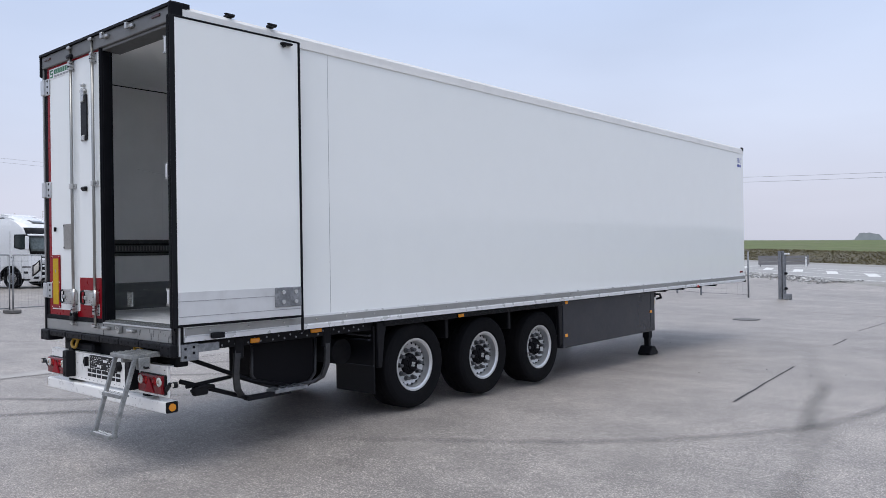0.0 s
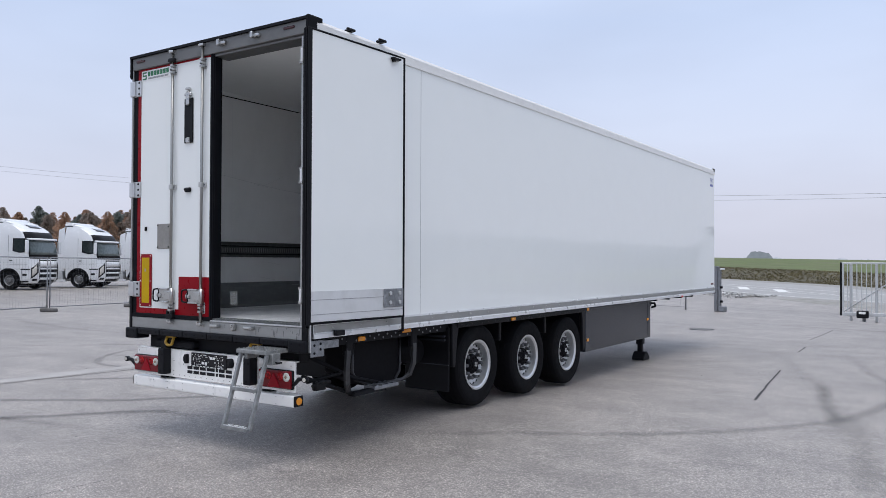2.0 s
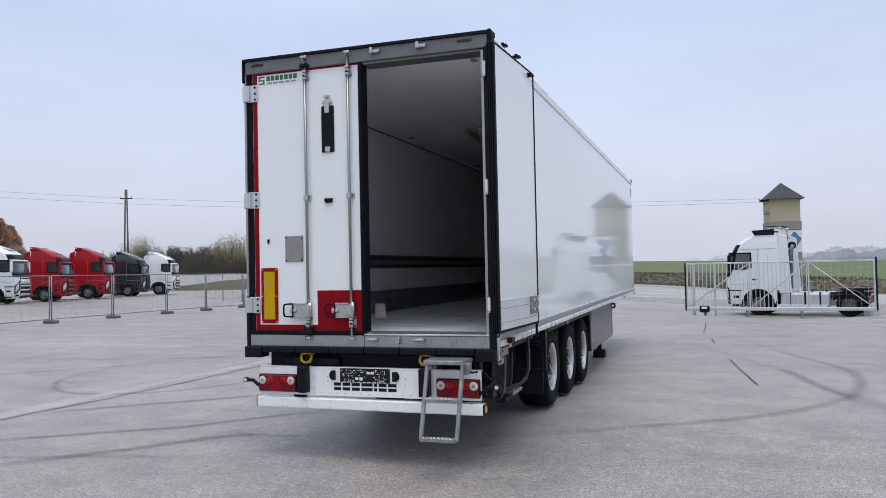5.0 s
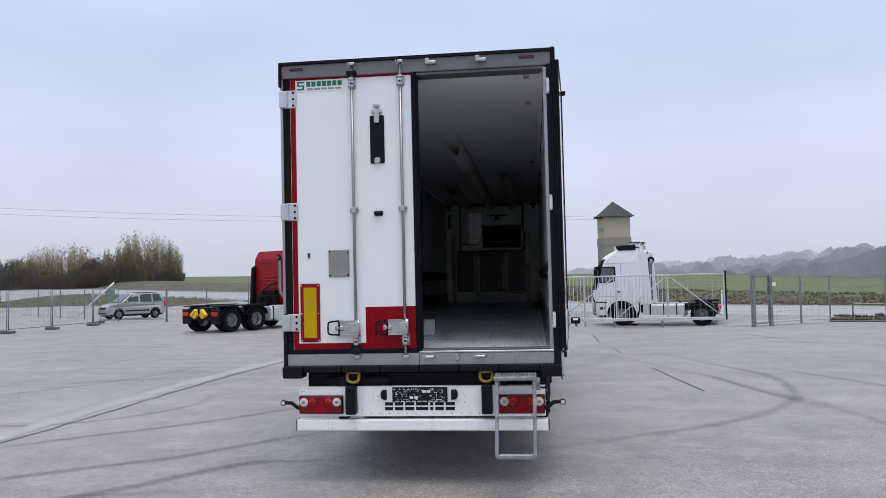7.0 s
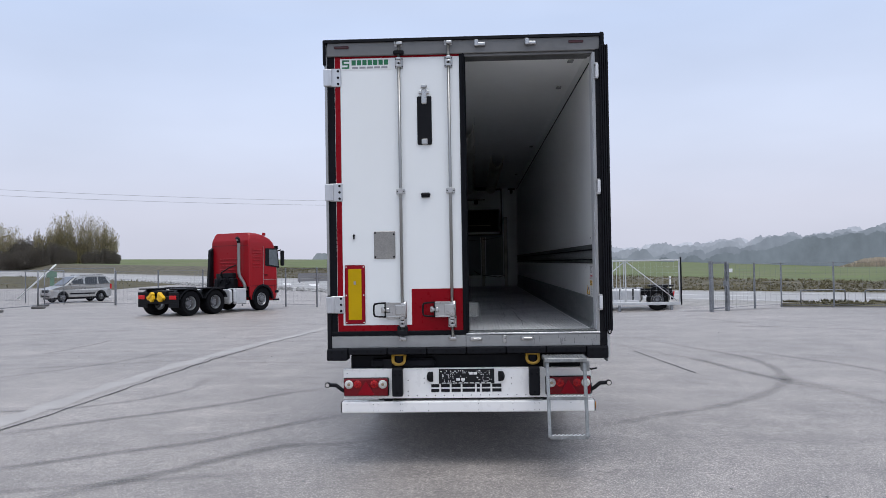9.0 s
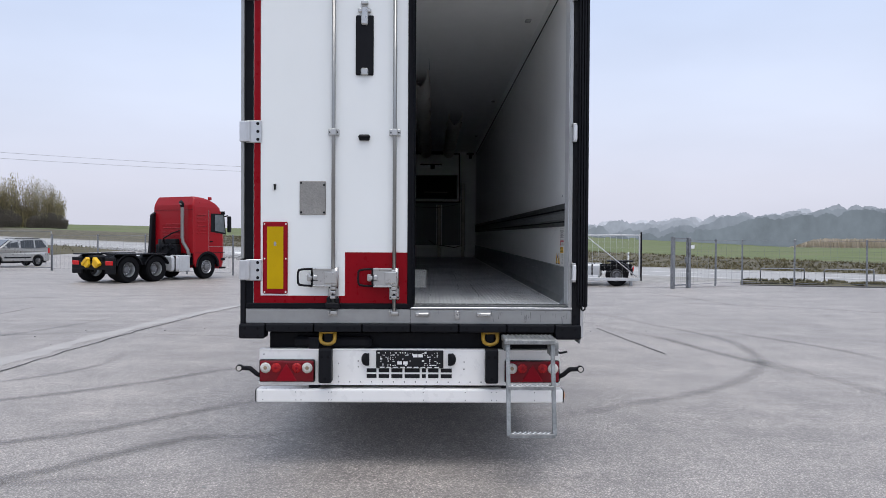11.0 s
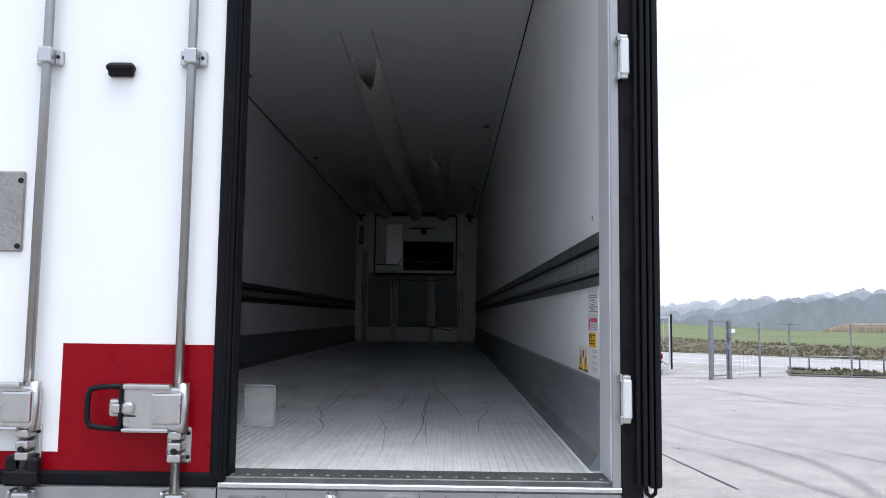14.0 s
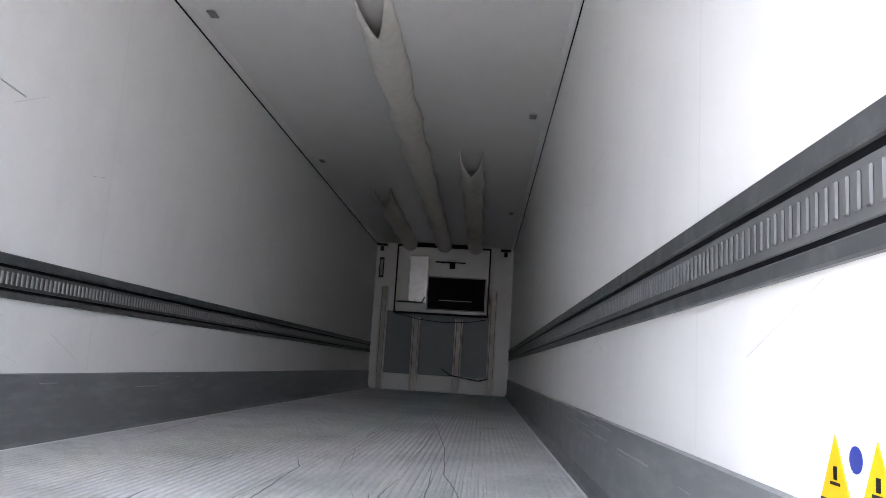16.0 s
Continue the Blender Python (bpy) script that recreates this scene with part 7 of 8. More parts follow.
def cab_fittings(cab, at, paint, z_floor, window, trim, glass):
    """Side glass, door seams, handle, mirrors, steps and wheel arches on both sides of a cab."""
    for sd in (-1, 1):
        y0, y1 = sd * 1.232, sd * 1.254
        part("window_frame", extrude(B(), window[0], *sorted((y0, y1)), "y"), M_PLAST, cab)
        part("side_window", extrude(B(), window[1], *sorted((y0, sd * 1.262)), "y"), glass, cab, "tinted side window")
        x0, x1 = window[2]
        part("door_seam", box(B(), x0 - 0.012, x0, *sorted((y0, sd * 1.2515)), z_floor + 0.10, window[3]), M_INKG, cab)
        part("door_seam", box(B(), x0, x1, *sorted((y0, sd * 1.2515)), z_floor + 0.30, z_floor + 0.312), M_INKG, cab)
        part("door_handle", box(B(), x0 + 0.05, x0 + 0.24, *sorted((y0, sd * 1.272)), 1.60, 1.65, 0.008), M_PLAST, cab)
        part("mirror", box(B(), x1 - 0.02, x1 + 0.14, *sorted((sd * 1.33, sd * 1.49)), window[4] - 0.68, window[4] + 0.04, 0.05, 3), trim, cab)
        part("mirror_arm", tube(B(), [(x1 - 0.06, sd * 1.22, window[4] + 0.02), (x1 + 0.03, sd * 1.36, window[4] + 0.07)], 0.03), M_PLAST, cab)
        arc = [math.pi * i / 14 for i in range(15)]
        part("arch_lip", extrude(B(), [(0.70 * math.cos(a), 0.52 + 0.68 * math.sin(a)) for a in arc] + [(0.61 * math.cos(a), 0.52 + 0.60 * math.sin(a)) for a in arc[::-1]], *sorted((sd * 1.14, sd * 1.262)), "y"), M_PLAST, cab)
        # side skin behind and in front of the wheel
        wing = [(0.70 * math.cos(a), 0.52 + 0.68 * math.sin(a)) for a in arc]
        part("wheel_wing", extrude(B(), wing[::-1] + [(0.74, 0.52), (0.74, z_floor + 0.02), (-0.80, z_floor + 0.02), (-0.80, 0.72), (-0.70, 0.52)], *sorted((sd * 1.17, sd * 1.245)), "y"), paint, cab)
        part("step", box(B(), 0.76, 1.10, *sorted((sd * 1.10, sd * 1.246)), 0.42, 0.50, 0.012), M_PLAST, cab)
        part("step", box(B(), 0.80, 1.06, *sorted((sd * 1.12, sd * 1.25)), 0.78, 0.90, 0.02), M_PLAST, cab)


def high_tractor(name, m, paint, label, group="", trim=None, dark=False, rear=(-3.65,), glass=None):
    """A high-roof tractor unit; its front axle stands at the origin, nose along +x."""
    trim, glass = trim or paint, glass or M_SIDEGL
    t = thing(name, m, label, "truck", group)
    at = cab_surface(HIGH_CAB)
    zs = [1.12, 1.4, 1.8, 2.05, 2.3, 2.55, 2.8, 2.95, 3.1, 3.2, 3.3, 3.4, 3.5, 3.58, 3.66, 3.73, 3.8, 3.85, 3.9]
    cab = part("cab", cab_shell(at, zs, lambda z: -0.98 + 0.10 * max(0, z - 2.6)), paint, t)
    part("bumper", cab_shell(at, [0.36, 0.45, 0.60, 0.90, 1.15], lambda z: 0.74), paint, cab)
    part("windscreen_frame", skin_patch(at, 1.80, 3.20, -0.96, 0.96, 0.022, 0.05, 8, 16), M_PLAST, cab, "black windscreen surround")
    part("windscreen", skin_patch(at, 1.95, 2.74, -0.93, 0.93, 0.032, 0.03, 5, 16), M_SCREEN, cab, "tinted windscreen")
    part("sun_visor", skin_patch(at, 2.75, 2.86, -0.94, 0.94, 0.16, 0.12, 1, 14), trim, cab)
    part("grille_back", skin_patch(at, 0.62, 1.72, -0.60, 0.60, 0.014, 0.04, 4, 8), M_CHASS, cab, "dark grille opening")
    for z0, z1 in ((0.60, 0.68), (0.86, 0.96), (1.13, 1.23), (1.29, 1.60), (1.665, 1.72)):
        part("grille_bar", skin_patch(at, z0, z1, -0.58, 0.58, 0.035, 0.03, 1, 8), M_CHASS if dark else paint, cab)
    part("front_band", skin_patch(at, 1.73, 1.79, -0.95, 0.95, 0.012, 0.04, 1, 14), M_PLAST, cab)
    part("bumper_gap", skin_patch(at, 0.38, 0.54, -0.55, 0.55, 0.014, 0.04, 1, 6), M_PLAST, cab)
    for sd in (-1, 1):
        a, c = sorted((sd * 0.66, sd * 0.93))
        part("headlight_frame", skin_patch(at, 0.78, 1.36, a, c, 0.014, 0.04, 3, 5, sd * 0.16), M_PLAST, cab)
        a, c = sorted((sd * 0.74, sd * 0.90))
        part("headlight", skin_patch(at, 0.86, 1.26, a, c, 0.026, 0.03, 3, 4, sd * 0.12), M_LENSC, cab, "slanted clear headlight")
        part("fog_light", skin_patch(at, 0.50, 0.62, *sorted((sd * 0.70, sd * 0.88)), 0.02, 0.03, 1, 3), M_PLAST, cab)
        part("skirt_line", box(B(), 0.70, 1.24, *sorted((sd * 1.225, sd * 1.254)), 1.10, 1.16, 0.008), M_PLAST, cab)
        part("side_deflector", extrude(B(), [(-0.90, 1.0), (-0.90, 3.66), (-1.26, 3.50), (-1.42, 1.0)], *sorted((sd * 1.17, sd * 1.225)), "y", 0.012), paint, t)
        part("roof_fin", extrude(B(), [(0.10, 3.66), (-0.50, 3.86), (-0.95, 3.86), (-0.95, 3.66)], *sorted((sd * 1.02, sd * 1.12)), "y", 0.02), paint, cab)
        part("fin_gap", extrude(B(), [(-0.42, 3.70), (-0.92, 3.70), (-0.92, 3.755), (-0.50, 3.755)], *sorted((sd * 1.115, sd * 1.132)), "y"), M_PLAST, cab)
        part("side_skirt", box(B(), -2.80, -0.80, *sorted((sd * 1.19, sd * 1.235)), 0.36, 0.50, 0.01), paint, t)
    part("roof_spoiler", extrude(B(), [(-0.40, 3.86), (-0.55, 3.945), (-0.95, 3.965), (-0.97, 3.90)], -1.06, 1.06, "y", 0.015), paint, cab)
    part("roof_hatch", skin_patch(at, 3.44, 3.62, -0.42, 0.42, 0.03, 0.05, 2, 4), M_GLASSD, cab)
    window = ([(1.10, 2.08), (0.92, 2.84), (0.24, 2.84), (0.22, 2.14), (0.62, 2.04)], [(1.02, 2.13), (0.87, 2.78), (0.31, 2.78), (0.29, 2.19), (0.64, 2.10)], (-0.02, 1.10), 3.0, 2.70)
    cab_fittings(cab, at, paint, 1.10, window, trim if not dark else M_PLAST, glass)
    part("cab_underside", box(B(), -0.78, 0.74, -1.10, 1.10, 0.62, 1.11), M_CHASS, cab)
    lorry_rear(t, rear, M_GATE)
    return t


row_h = 27.0


def in_row(x, y, turn=row_h):
    """Pose from the place where the right front wheel touches the ground."""
    a = radians(turn)
    px, py = x - 1.2 * math.sin(a), y + 1.2 * math.cos(a)
    return pose(px - 0.2, py - 0.18, height(px, py), 0, 0, turn) @ Matrix.Diagonal((1.045, 1.045, 1.035, 1))


white = high_tractor("tractor_unit", in_row(-42.1, 28.6), M_TWHITE, "white high-roof tractor unit parked in a row behind the fence", group="parked tractor units")
for x, y in ((-42.8, 33.4), (-41.2, 23.7), (-40.4, 18.9), (-39.5, 14.1), (-38.6, 9.3)):
    copy_thing(white, in_row(x, y))
red = high_tractor("tractor_unit", in_row(-43.5, 38.3), M_TRED, "red high-roof tractor unit parked in a row behind the fence", group="parked tractor units")
copy_thing(red, in_row(-44.6, 43.8))
high_tractor("tractor_unit", in_row(-46.6, 50.6), M_TBLACK, "black high-roof tractor unit parked in a row behind the fence", group="parked tractor units", dark=True)
copy_thing(white, in_row(-47.7, 56.2))


# white tractor unit behind the sliding gate
def gate_tractor():
    t = high_tractor("tractor_unit", pose(5.48, 31.95, -0.355, 0, 0, 165) @ Matrix.Scale(1.0, 4), M_TWHITE, "white tractor unit standing outside the sliding gate", trim=M_PLAST, glass=M_SCREEN)
    part("roof_box", extrude(B(), [(0.10, 3.60), (-0.74, 3.60), (-0.74, 3.86), (0.22, 3.82)], 1.06, 1.18, "y", 0.02), M_PLAST, t, "black wind deflector panel on the roof edge")
    part("roof_lamp_bar", box(box(B(), -0.95, -0.45, 0.72, 1.12, 3.955, 3.99, 0.01), -1.05, -0.55, -0.5, 0.5, 3.97, 4.0, 0.01), M_PLAST, t)
    stack = part("exhaust_stack", rod(B(), (-1.12, 0.86, 1.1), (-1.12, 0.86, 3.55), 0.11, 16), M_ALU, t, "silver upright exhaust stack")
    for z in (1.9, 2.5, 3.0, 3.42):
        part("stack_band", box(B(), -1.26, -0.98, 0.73, 0.99, z, z + 0.07, 0.01), M_PLAST, stack)
    part("intake_pipe", tube(B(), [(-1.30, 0.55, 1.2), (-1.30, 0.55, 2.9), (-1.42, 0.58, 3.15)], 0.10, 12), M_GALV, t)
    part("hose_reel", rod(B(), (-1.36, 0.40, 3.12), (-1.36, 0.62, 3.12), 0.16, 14), M_PLAST, t)
    part("body_crease", box(B(), -0.80, 0.86, 1.216, 1.226, 2.985, 2.995), M_INKG, t)
    part("body_crease", box(B(), -0.46, -0.452, 1.240, 1.2475, 1.2, 2.7), M_INKG, t)
    return t


gate_tractor()


# red three-axle tractor unit with a low cab in the yard
def low_tractor():
    """Seen from behind: flat cab back with pressed ribs, exhaust stack, engine parts, tandem wheels and stowed chocks."""
    t = thing("tractor_unit", pose(-10.775, 28.71, 0, 0, 0, 61.4), "red three-axle tractor unit with a black chassis standing in the yard", "truck")
    at = cab_surface(LOW_CAB)
    zs = [1.12, 1.4, 1.85, 2.2, 2.5, 2.75, 2.95, 3.05, 3.12, 3.21, 3.30, 3.38, 3.45, 3.50, 3.54, 3.57]
    cab = part("cab", cab_shell(at, zs, lambda z: -0.80 + 0.35 * max(0, z - 3.2)), M_TRED, t)
    part("bumper", cab_shell(at, [0.42, 0.50, 0.70, 0.95, 1.15], lambda z: 0.74), M_TRED, cab)
    part("windscreen", skin_patch(at, 1.95, 2.85, -0.95, 0.95, 0.012, 0.04, 6, 14), M_SCREEN, cab, "tinted windscreen")
    part("front_grille", skin_patch(at, 0.80, 1.80, -0.70, 0.70, 0.014, 0.04, 4, 8), M_PLAST, cab)
    part("sun_visor", skin_patch(at, 2.84, 2.98, -0.9, 0.9, 0.14, 0.08, 1, 12), M_PLAST, cab)
    window = ([(1.10, 1.94), (0.98, 2.86), (0.20, 2.86), (0.16, 2.06)], [(1.03, 2.02), (0.92, 2.80), (0.42, 2.80), (0.42, 2.10)], (0.06, 1.08), 2.98, 2.72)
    cab_fittings(cab, at, M_TRED, 1.10, window, M_PLAST, M_GLASSL)
    part("cab_underside", box(B(), -0.75, 0.74, -1.10, 1.10, 0.62, 1.11), M_CHASS, cab)
    # pressed ribs on the back and on the rear flank
    for z in (1.86, 2.02, 2.18, 2.34):
        part("cab_rib", box(B(), -0.835, -0.79, -0.52, 0.62, z, z + 0.06, 0.02, 2), M_TRED, cab)
    for z in (1.96, 2.12, 2.28, 2.44, 2.60, 2.76):
        part("cab_rib", box(B(), -0.62, -0.10, -1.262, -1.235, z, z + 0.05, 0.015, 2), M_TRED, cab)
    part("roof_seam", box(B(), -0.812, -0.79, -1.16, 1.16, 2.985, 3.0), M_INK, cab)
    part("body_seam", box(B(), -0.80, 1.05, -1.252, -1.243, 1.125, 1.145), M_INK, cab)
    part("roof_light", box(B(), 0.40, 0.54, -0.95, -0.82, 3.46, 3.60, 0.02), M_TRED, cab)
    part("side_deflector", extrude(B(), [(-0.80, 1.1), (-0.80, 2.92), (-1.0, 2.80), (-1.06, 1.9), (-1.12, 1.1)], 1.06, 1.22, "y", 0.03, 2), M_PLAST, t, "black rear cab deflector")
    stack = part("exhaust_stack", tube(B(), [(-0.86, -1.05, 0.95), (-0.90, -0.98, 1.25), (-1.0, -0.80, 1.60), (-1.02, -0.78, 1.8), (-1.02, -0.78, 3.12), (-1.04, -0.78, 3.22), (-1.12, -0.78, 3.30)], 0.075, 12), M_ROD, t, "silver exhaust stack")
    part("stack_tip", tube(B(), [(-1.02, -0.78, 3.10), (-1.04, -0.78, 3.24), (-1.14, -0.78, 3.33)], 0.082, 12), M_CHASS, stack)
    part("air_filter", rod(B(), (-1.02, 0.42, 1.0), (-1.02, 0.42, 1.72), 0.17, 16), M_CHASS, t)
    part("engine_block", box(box(B(), -1.16, -0.84, -0.55, 0.7, 1.02, 1.50, 0.06, 2), -1.10, -0.84, -0.45, 0.2, 1.50, 1.74, 0.05, 2), M_CHASS, t, "dark engine parts behind the cab")
    for y, z, q in ((0.05, 1.25, 0.2), (-0.22, 1.38, 0.14), (-0.42, 1.2, 0.16)):
        part("air_hose", tube(B(), [(-1.20, y + q * math.cos(a), z + q * math.sin(a)) for a in [math.tau * i / 12 for i in range(11)]], 0.022), M_RUB, t)
    part("suzi_arm", tube(B(), [(-0.86, -0.45, 2.10), (-1.05, -0.2, 1.98), (-1.10, 0.25, 1.76), (-1.1, 0.34, 1.5)], 0.03), M_CHASS, t)
    lorry_rear(t, (-2.79, -4.14), M_GATE)
    part("battery_box", box(B(), -1.62, -1.02, -1.232, -0.7, 0.36, 1.05, 0.03, 2), M_GATE, t, "pale ribbed side box")
    for y, tilt in ((-0.30, 40), (0.30, -40)):
        ck = part("wheel_chock", extrude(box(B(), -0.09, 0.09, -0.20, 0.20, -0.02, 0.12, 0.02), [(-0.17, -0.02), (0.17, -0.02), (0.10, -0.20), (-0.10, -0.20)], -0.07, 0.07, "x", 0.02), M_WARN, t, "yellow wheel chock on its holder")
        ck.matrix_local = pose(-4.92, y, 0.80, tilt, 0, 0)
    for sd in (-1, 1):
        part("mud_flap", box(B(), -4.84, -4.78, *sorted((sd * 0.66, sd * 1.25)), 0.36, 1.0, 0.02), M_PLAST, t)
        part("guard_top", box(B(), -4.80, -2.3, *sorted((sd * 0.64, sd * 1.25)), 1.10, 1.15, 0.02), M_PLAST, t)
    part("rear_platform", box(B(), -4.80, -4.0, -0.45, 0.45, 0.95, 1.05, 0.02), M_CHASS, t)
    return t


low_tractor()


def compact_car(m, label):
    """A tall hatchback; middle of the wheelbase at the origin, nose along +x."""
    c = thing("car", m, label, "car")
    tmp = bmesh.new()
    low = [(2.10, 0.30), (2.13, 0.55), (2.02, 0.80), (1.30, 0.98), (1.05, 1.02)]
    body = [(2.08, 0.28), (2.13, 0.50), (2.05, 0.78), (1.75, 0.90), (1.15, 1.02), (-1.95, 1.08), (-2.08, 0.85), (-2.10, 0.45), (-2.04, 0.28)]

    def arch(cx):
        return [(cx + 0.37 * math.cos(a), 0.31 + 0.37 * math.sin(a)) for a in [math.pi * (1 - i / 8) for i in range(9)]]

    outline = body + arch(-1.30) + arch(1.30)
    bm = extrude(B(), outline, -0.84, 0.84, "y", 0.035, 2)
    for v in bm.verts:
        if abs(v.co.x) > 1.9:
            v.co.y *= 0.88
    shell = part("body", bm, M_CARSIL, c)
    bm = extrude(B(), [(1.20, 1.00), (0.42, 1.52), (0.05, 1.60), (-1.55, 1.60), (-1.92, 1.45), (-2.02, 1.05)], -0.80, 0.80, "y", 0.06, 2)
    for v in bm.verts:
        if v.co.z > 1.2:
            v.co.y *= 0.86
    cabin = part("cabin", bm, M_CARSIL, c)
    for sd in (-1, 1):
        for pts in (((0.92, 1.08), (0.40, 1.45), (-0.05, 1.50), (-0.10, 1.08)), ((-0.22, 1.05), (-0.22, 1.52), (-1.05, 1.52), (-1.05, 1.05)), ((-1.15, 1.05), (-1.15, 1.52), (-1.60, 1.50), (-1.88, 1.10))):
            bm = B()
            vs = [bm.verts.new((p[0], sd * (0.815 - 0.28 * (p[1] - 1.05)), p[1])) for p in pts]
            ws = [bm.verts.new((p[0], sd * (0.76 - 0.28 * (p[1] - 1.05)), p[1])) for p in pts]
            bm.faces.new(vs)
            bm.faces.new(ws[::-1])
            for i in range(4):
                bm.faces.new((vs[i], ws[i], ws[(i + 1) % 4], vs[(i + 1) % 4]))
            bmesh.ops.recalc_face_normals(bm, faces=bm.faces)
            part("side_window", bm, M_GLASSD, cabin)
        part("headlight", box(B(), 1.86, 2.075, *sorted((sd * 0.50, sd * 0.76)), 0.66, 0.80, 0.03), M_LENSC, shell)
        part("tail_light", box(B(), -2.09, -1.98, *sorted((sd * 0.58, sd * 0.78)), 0.75, 1.05, 0.02), M_LENSR2, shell)
        part("side_moulding", box(B(), -0.85, 0.85, *sorted((sd * 0.838, sd * 0.855)), 0.48, 0.56, 0.005), M_PLAST, shell)
        part("wing_mirror", box(B(), 0.72, 0.84, *sorted((sd * 0.82, sd * 0.98)), 1.05, 1.18, 0.02), M_CARSIL, shell)
        for x in (1.30, -1.30):
            wheel_at(c, x, sd * 0.74, 0.31, 0.2, M_RIM, sd)
        part("roof_rail", box(B(), -1.5, 0.1, *sorted((sd * 0.60, sd * 0.64)), 1.60, 1.63), M_PLAST, cabin)
    bm = B()
    vs = [bm.verts.new(p) for p in ((1.16, -0.72, 1.05), (1.16, 0.72, 1.05), (0.45, 0.62, 1.52), (0.45, -0.62, 1.52))]
    ws = [bm.verts.new((v.co.x - 0.05, v.co.y, v.co.z - 0.03)) for v in vs]
    bm.faces.new(vs)
    bm.faces.new(ws[::-1])
    for i in range(4):
        bm.faces.new((vs[i], ws[i], ws[(i + 1) % 4], vs[(i + 1) % 4]))
    bmesh.ops.transform(bm, matrix=Matrix.Translation((0.02, 0, 0.012)), verts=bm.verts)
    bmesh.ops.recalc_face_normals(bm, faces=bm.faces)
    part("windscreen", bm, M_GLASSD, cabin)
    part("grille", box(B(), 2.0, 2.12, -0.45, 0.45, 0.60, 0.76, 0.02), M_PLAST, shell)
    part("bumper_grille", box(B(), 2.02, 2.125, -0.55, 0.55, 0.34, 0.46, 0.02), M_PLAST, shell)
    part("floor_pan", box(B(), -1.9, 1.9, -0.7, 0.7, 0.2, 0.35), M_CHASS, c)
    return c


compact_car(pose(-25.5, 41.6, 0, 0, 0, 232) @ Matrix.Diagonal((0.93, 1.0, 1.06, 1)), "silver compact estate car parked outside the fence")


# ---- fences and gates ----
def mesh_wires(bm, w, z0, z1, nx, nz, r=0.004):
    for i in range(1, nx):
        x = w * i / nx
        box(bm, x - r, x + r, -r, r, z0, z1)
    for j in range(1, nz):
        z = z0 + (z1 - z0) * j / nz
        box(bm, 0, w, -r * 0.9, r * 0.9, z - r, z + r)
    return bm


def fence_panel(p, q, h=2.0, foot=True, label="galvanised mobile mesh fence panel on concrete feet"):
    """A mobile wire mesh panel from p to q."""
    p, q = Vector(p), Vector(q)
    d = q - p
    w = d.length
    f = thing("mobile_fence", pose(p.x, p.y, height(p.x, p.y), 0, 0, math.degrees(math.atan2(d.y, d.x))), label, "fence", "mesh fence panels")
    for x in (0.06, w - 0.06):
        part("post", rod(B(), (x, 0, 0.02), (x, 0, h), 0.024, 8), M_GALV, f)
    for z in (0.18, h):
        part("rail", rod(B(), (0.06, 0, z), (w - 0.06, 0, z), 0.019, 8), M_GALV, f)
    tagged(part("wire_mesh", mesh_wires(B(), w, 0.18, h, max(4, int(w / 0.12)), 9, 0.0013), M_GALV, f), kind="stuff")
    if foot:
        part("foot", box(B(), -0.12, 0.18, -0.32, 0.32, 0, 0.13, 0.03), M_CONC, f, "concrete fence foot")
    return f


def panel_run(pts, **k):
    for a, c in zip(pts, pts[1:]):
        fence_panel(a, c, **k)


panel_run([(-20.2, 0.6), (-20.7, 3.9), (-21.2, 7.0), (-21.9, 10.6), (-22.6, 14.5), (-23.1, 18.7), (-23.1, 22.3), (-23.2, 26.2), (-23.0, 29.2), (-22.9, 32.7), (-23.6, 36.6)])
panel_run([(-24.1, 35.3), (-20.0, 35.4)], h=2.1)


def post_fence(pts, h, label, wires=True):
    for i, (a, c) in enumerate(zip(pts, pts[1:])):
        a, c = Vector(a), Vector(c)
        d = c - a
        f = thing("wire_fence", pose(a.x, a.y, height(a.x, a.y), 0, 0, math.degrees(math.atan2(d.y, d.x))), label, "fence", "yard fence bays")
        part("post", box(B(), -0.03, 0.03, -0.03, 0.03, 0, h, 0.006), M_GALV, f)
        for z in (0.12, h - 0.06):
            part("line_wire", rod(B(), (0, 0, z), (d.length, 0, z), 0.007, 6), M_GALV, f)
        if wires:
            tagged(part("wire_mesh", mesh_wires(B(), d.length, 0.10, h - 0.06, max(3, int(d.length / 0.25)), 8, 0.0016), M_GALV, f), kind="stuff")


post_fence([(-20.0, 35.4), (-17.3, 34.7), (-14.5, 33.8), (-12.0, 32.6), (-9.4, 31.3), (-7.6, 30.2), (-6.0, 29.0), (-3.72, 28.2)], 1.95, "thin galvanised post and wire yard fence")
post_fence([(9.85, 23.1), (11.3, 24.4), (12.55, 24.9), (14.4, 24.35), (16.9, 23.7), (19.6, 23.0), (22.3, 22.3), (25.1, 21.6), (28.0, 20.8), (31.5, 19.9)], 1.85, "thin galvanised post and wire yard fence")
post_fence([(-28.5, 41.0), (-31.5, 43.0), (-34.5, 45.0), (-37.5, 47.5)], 1.95, "thin galvanised post and wire yard fence")


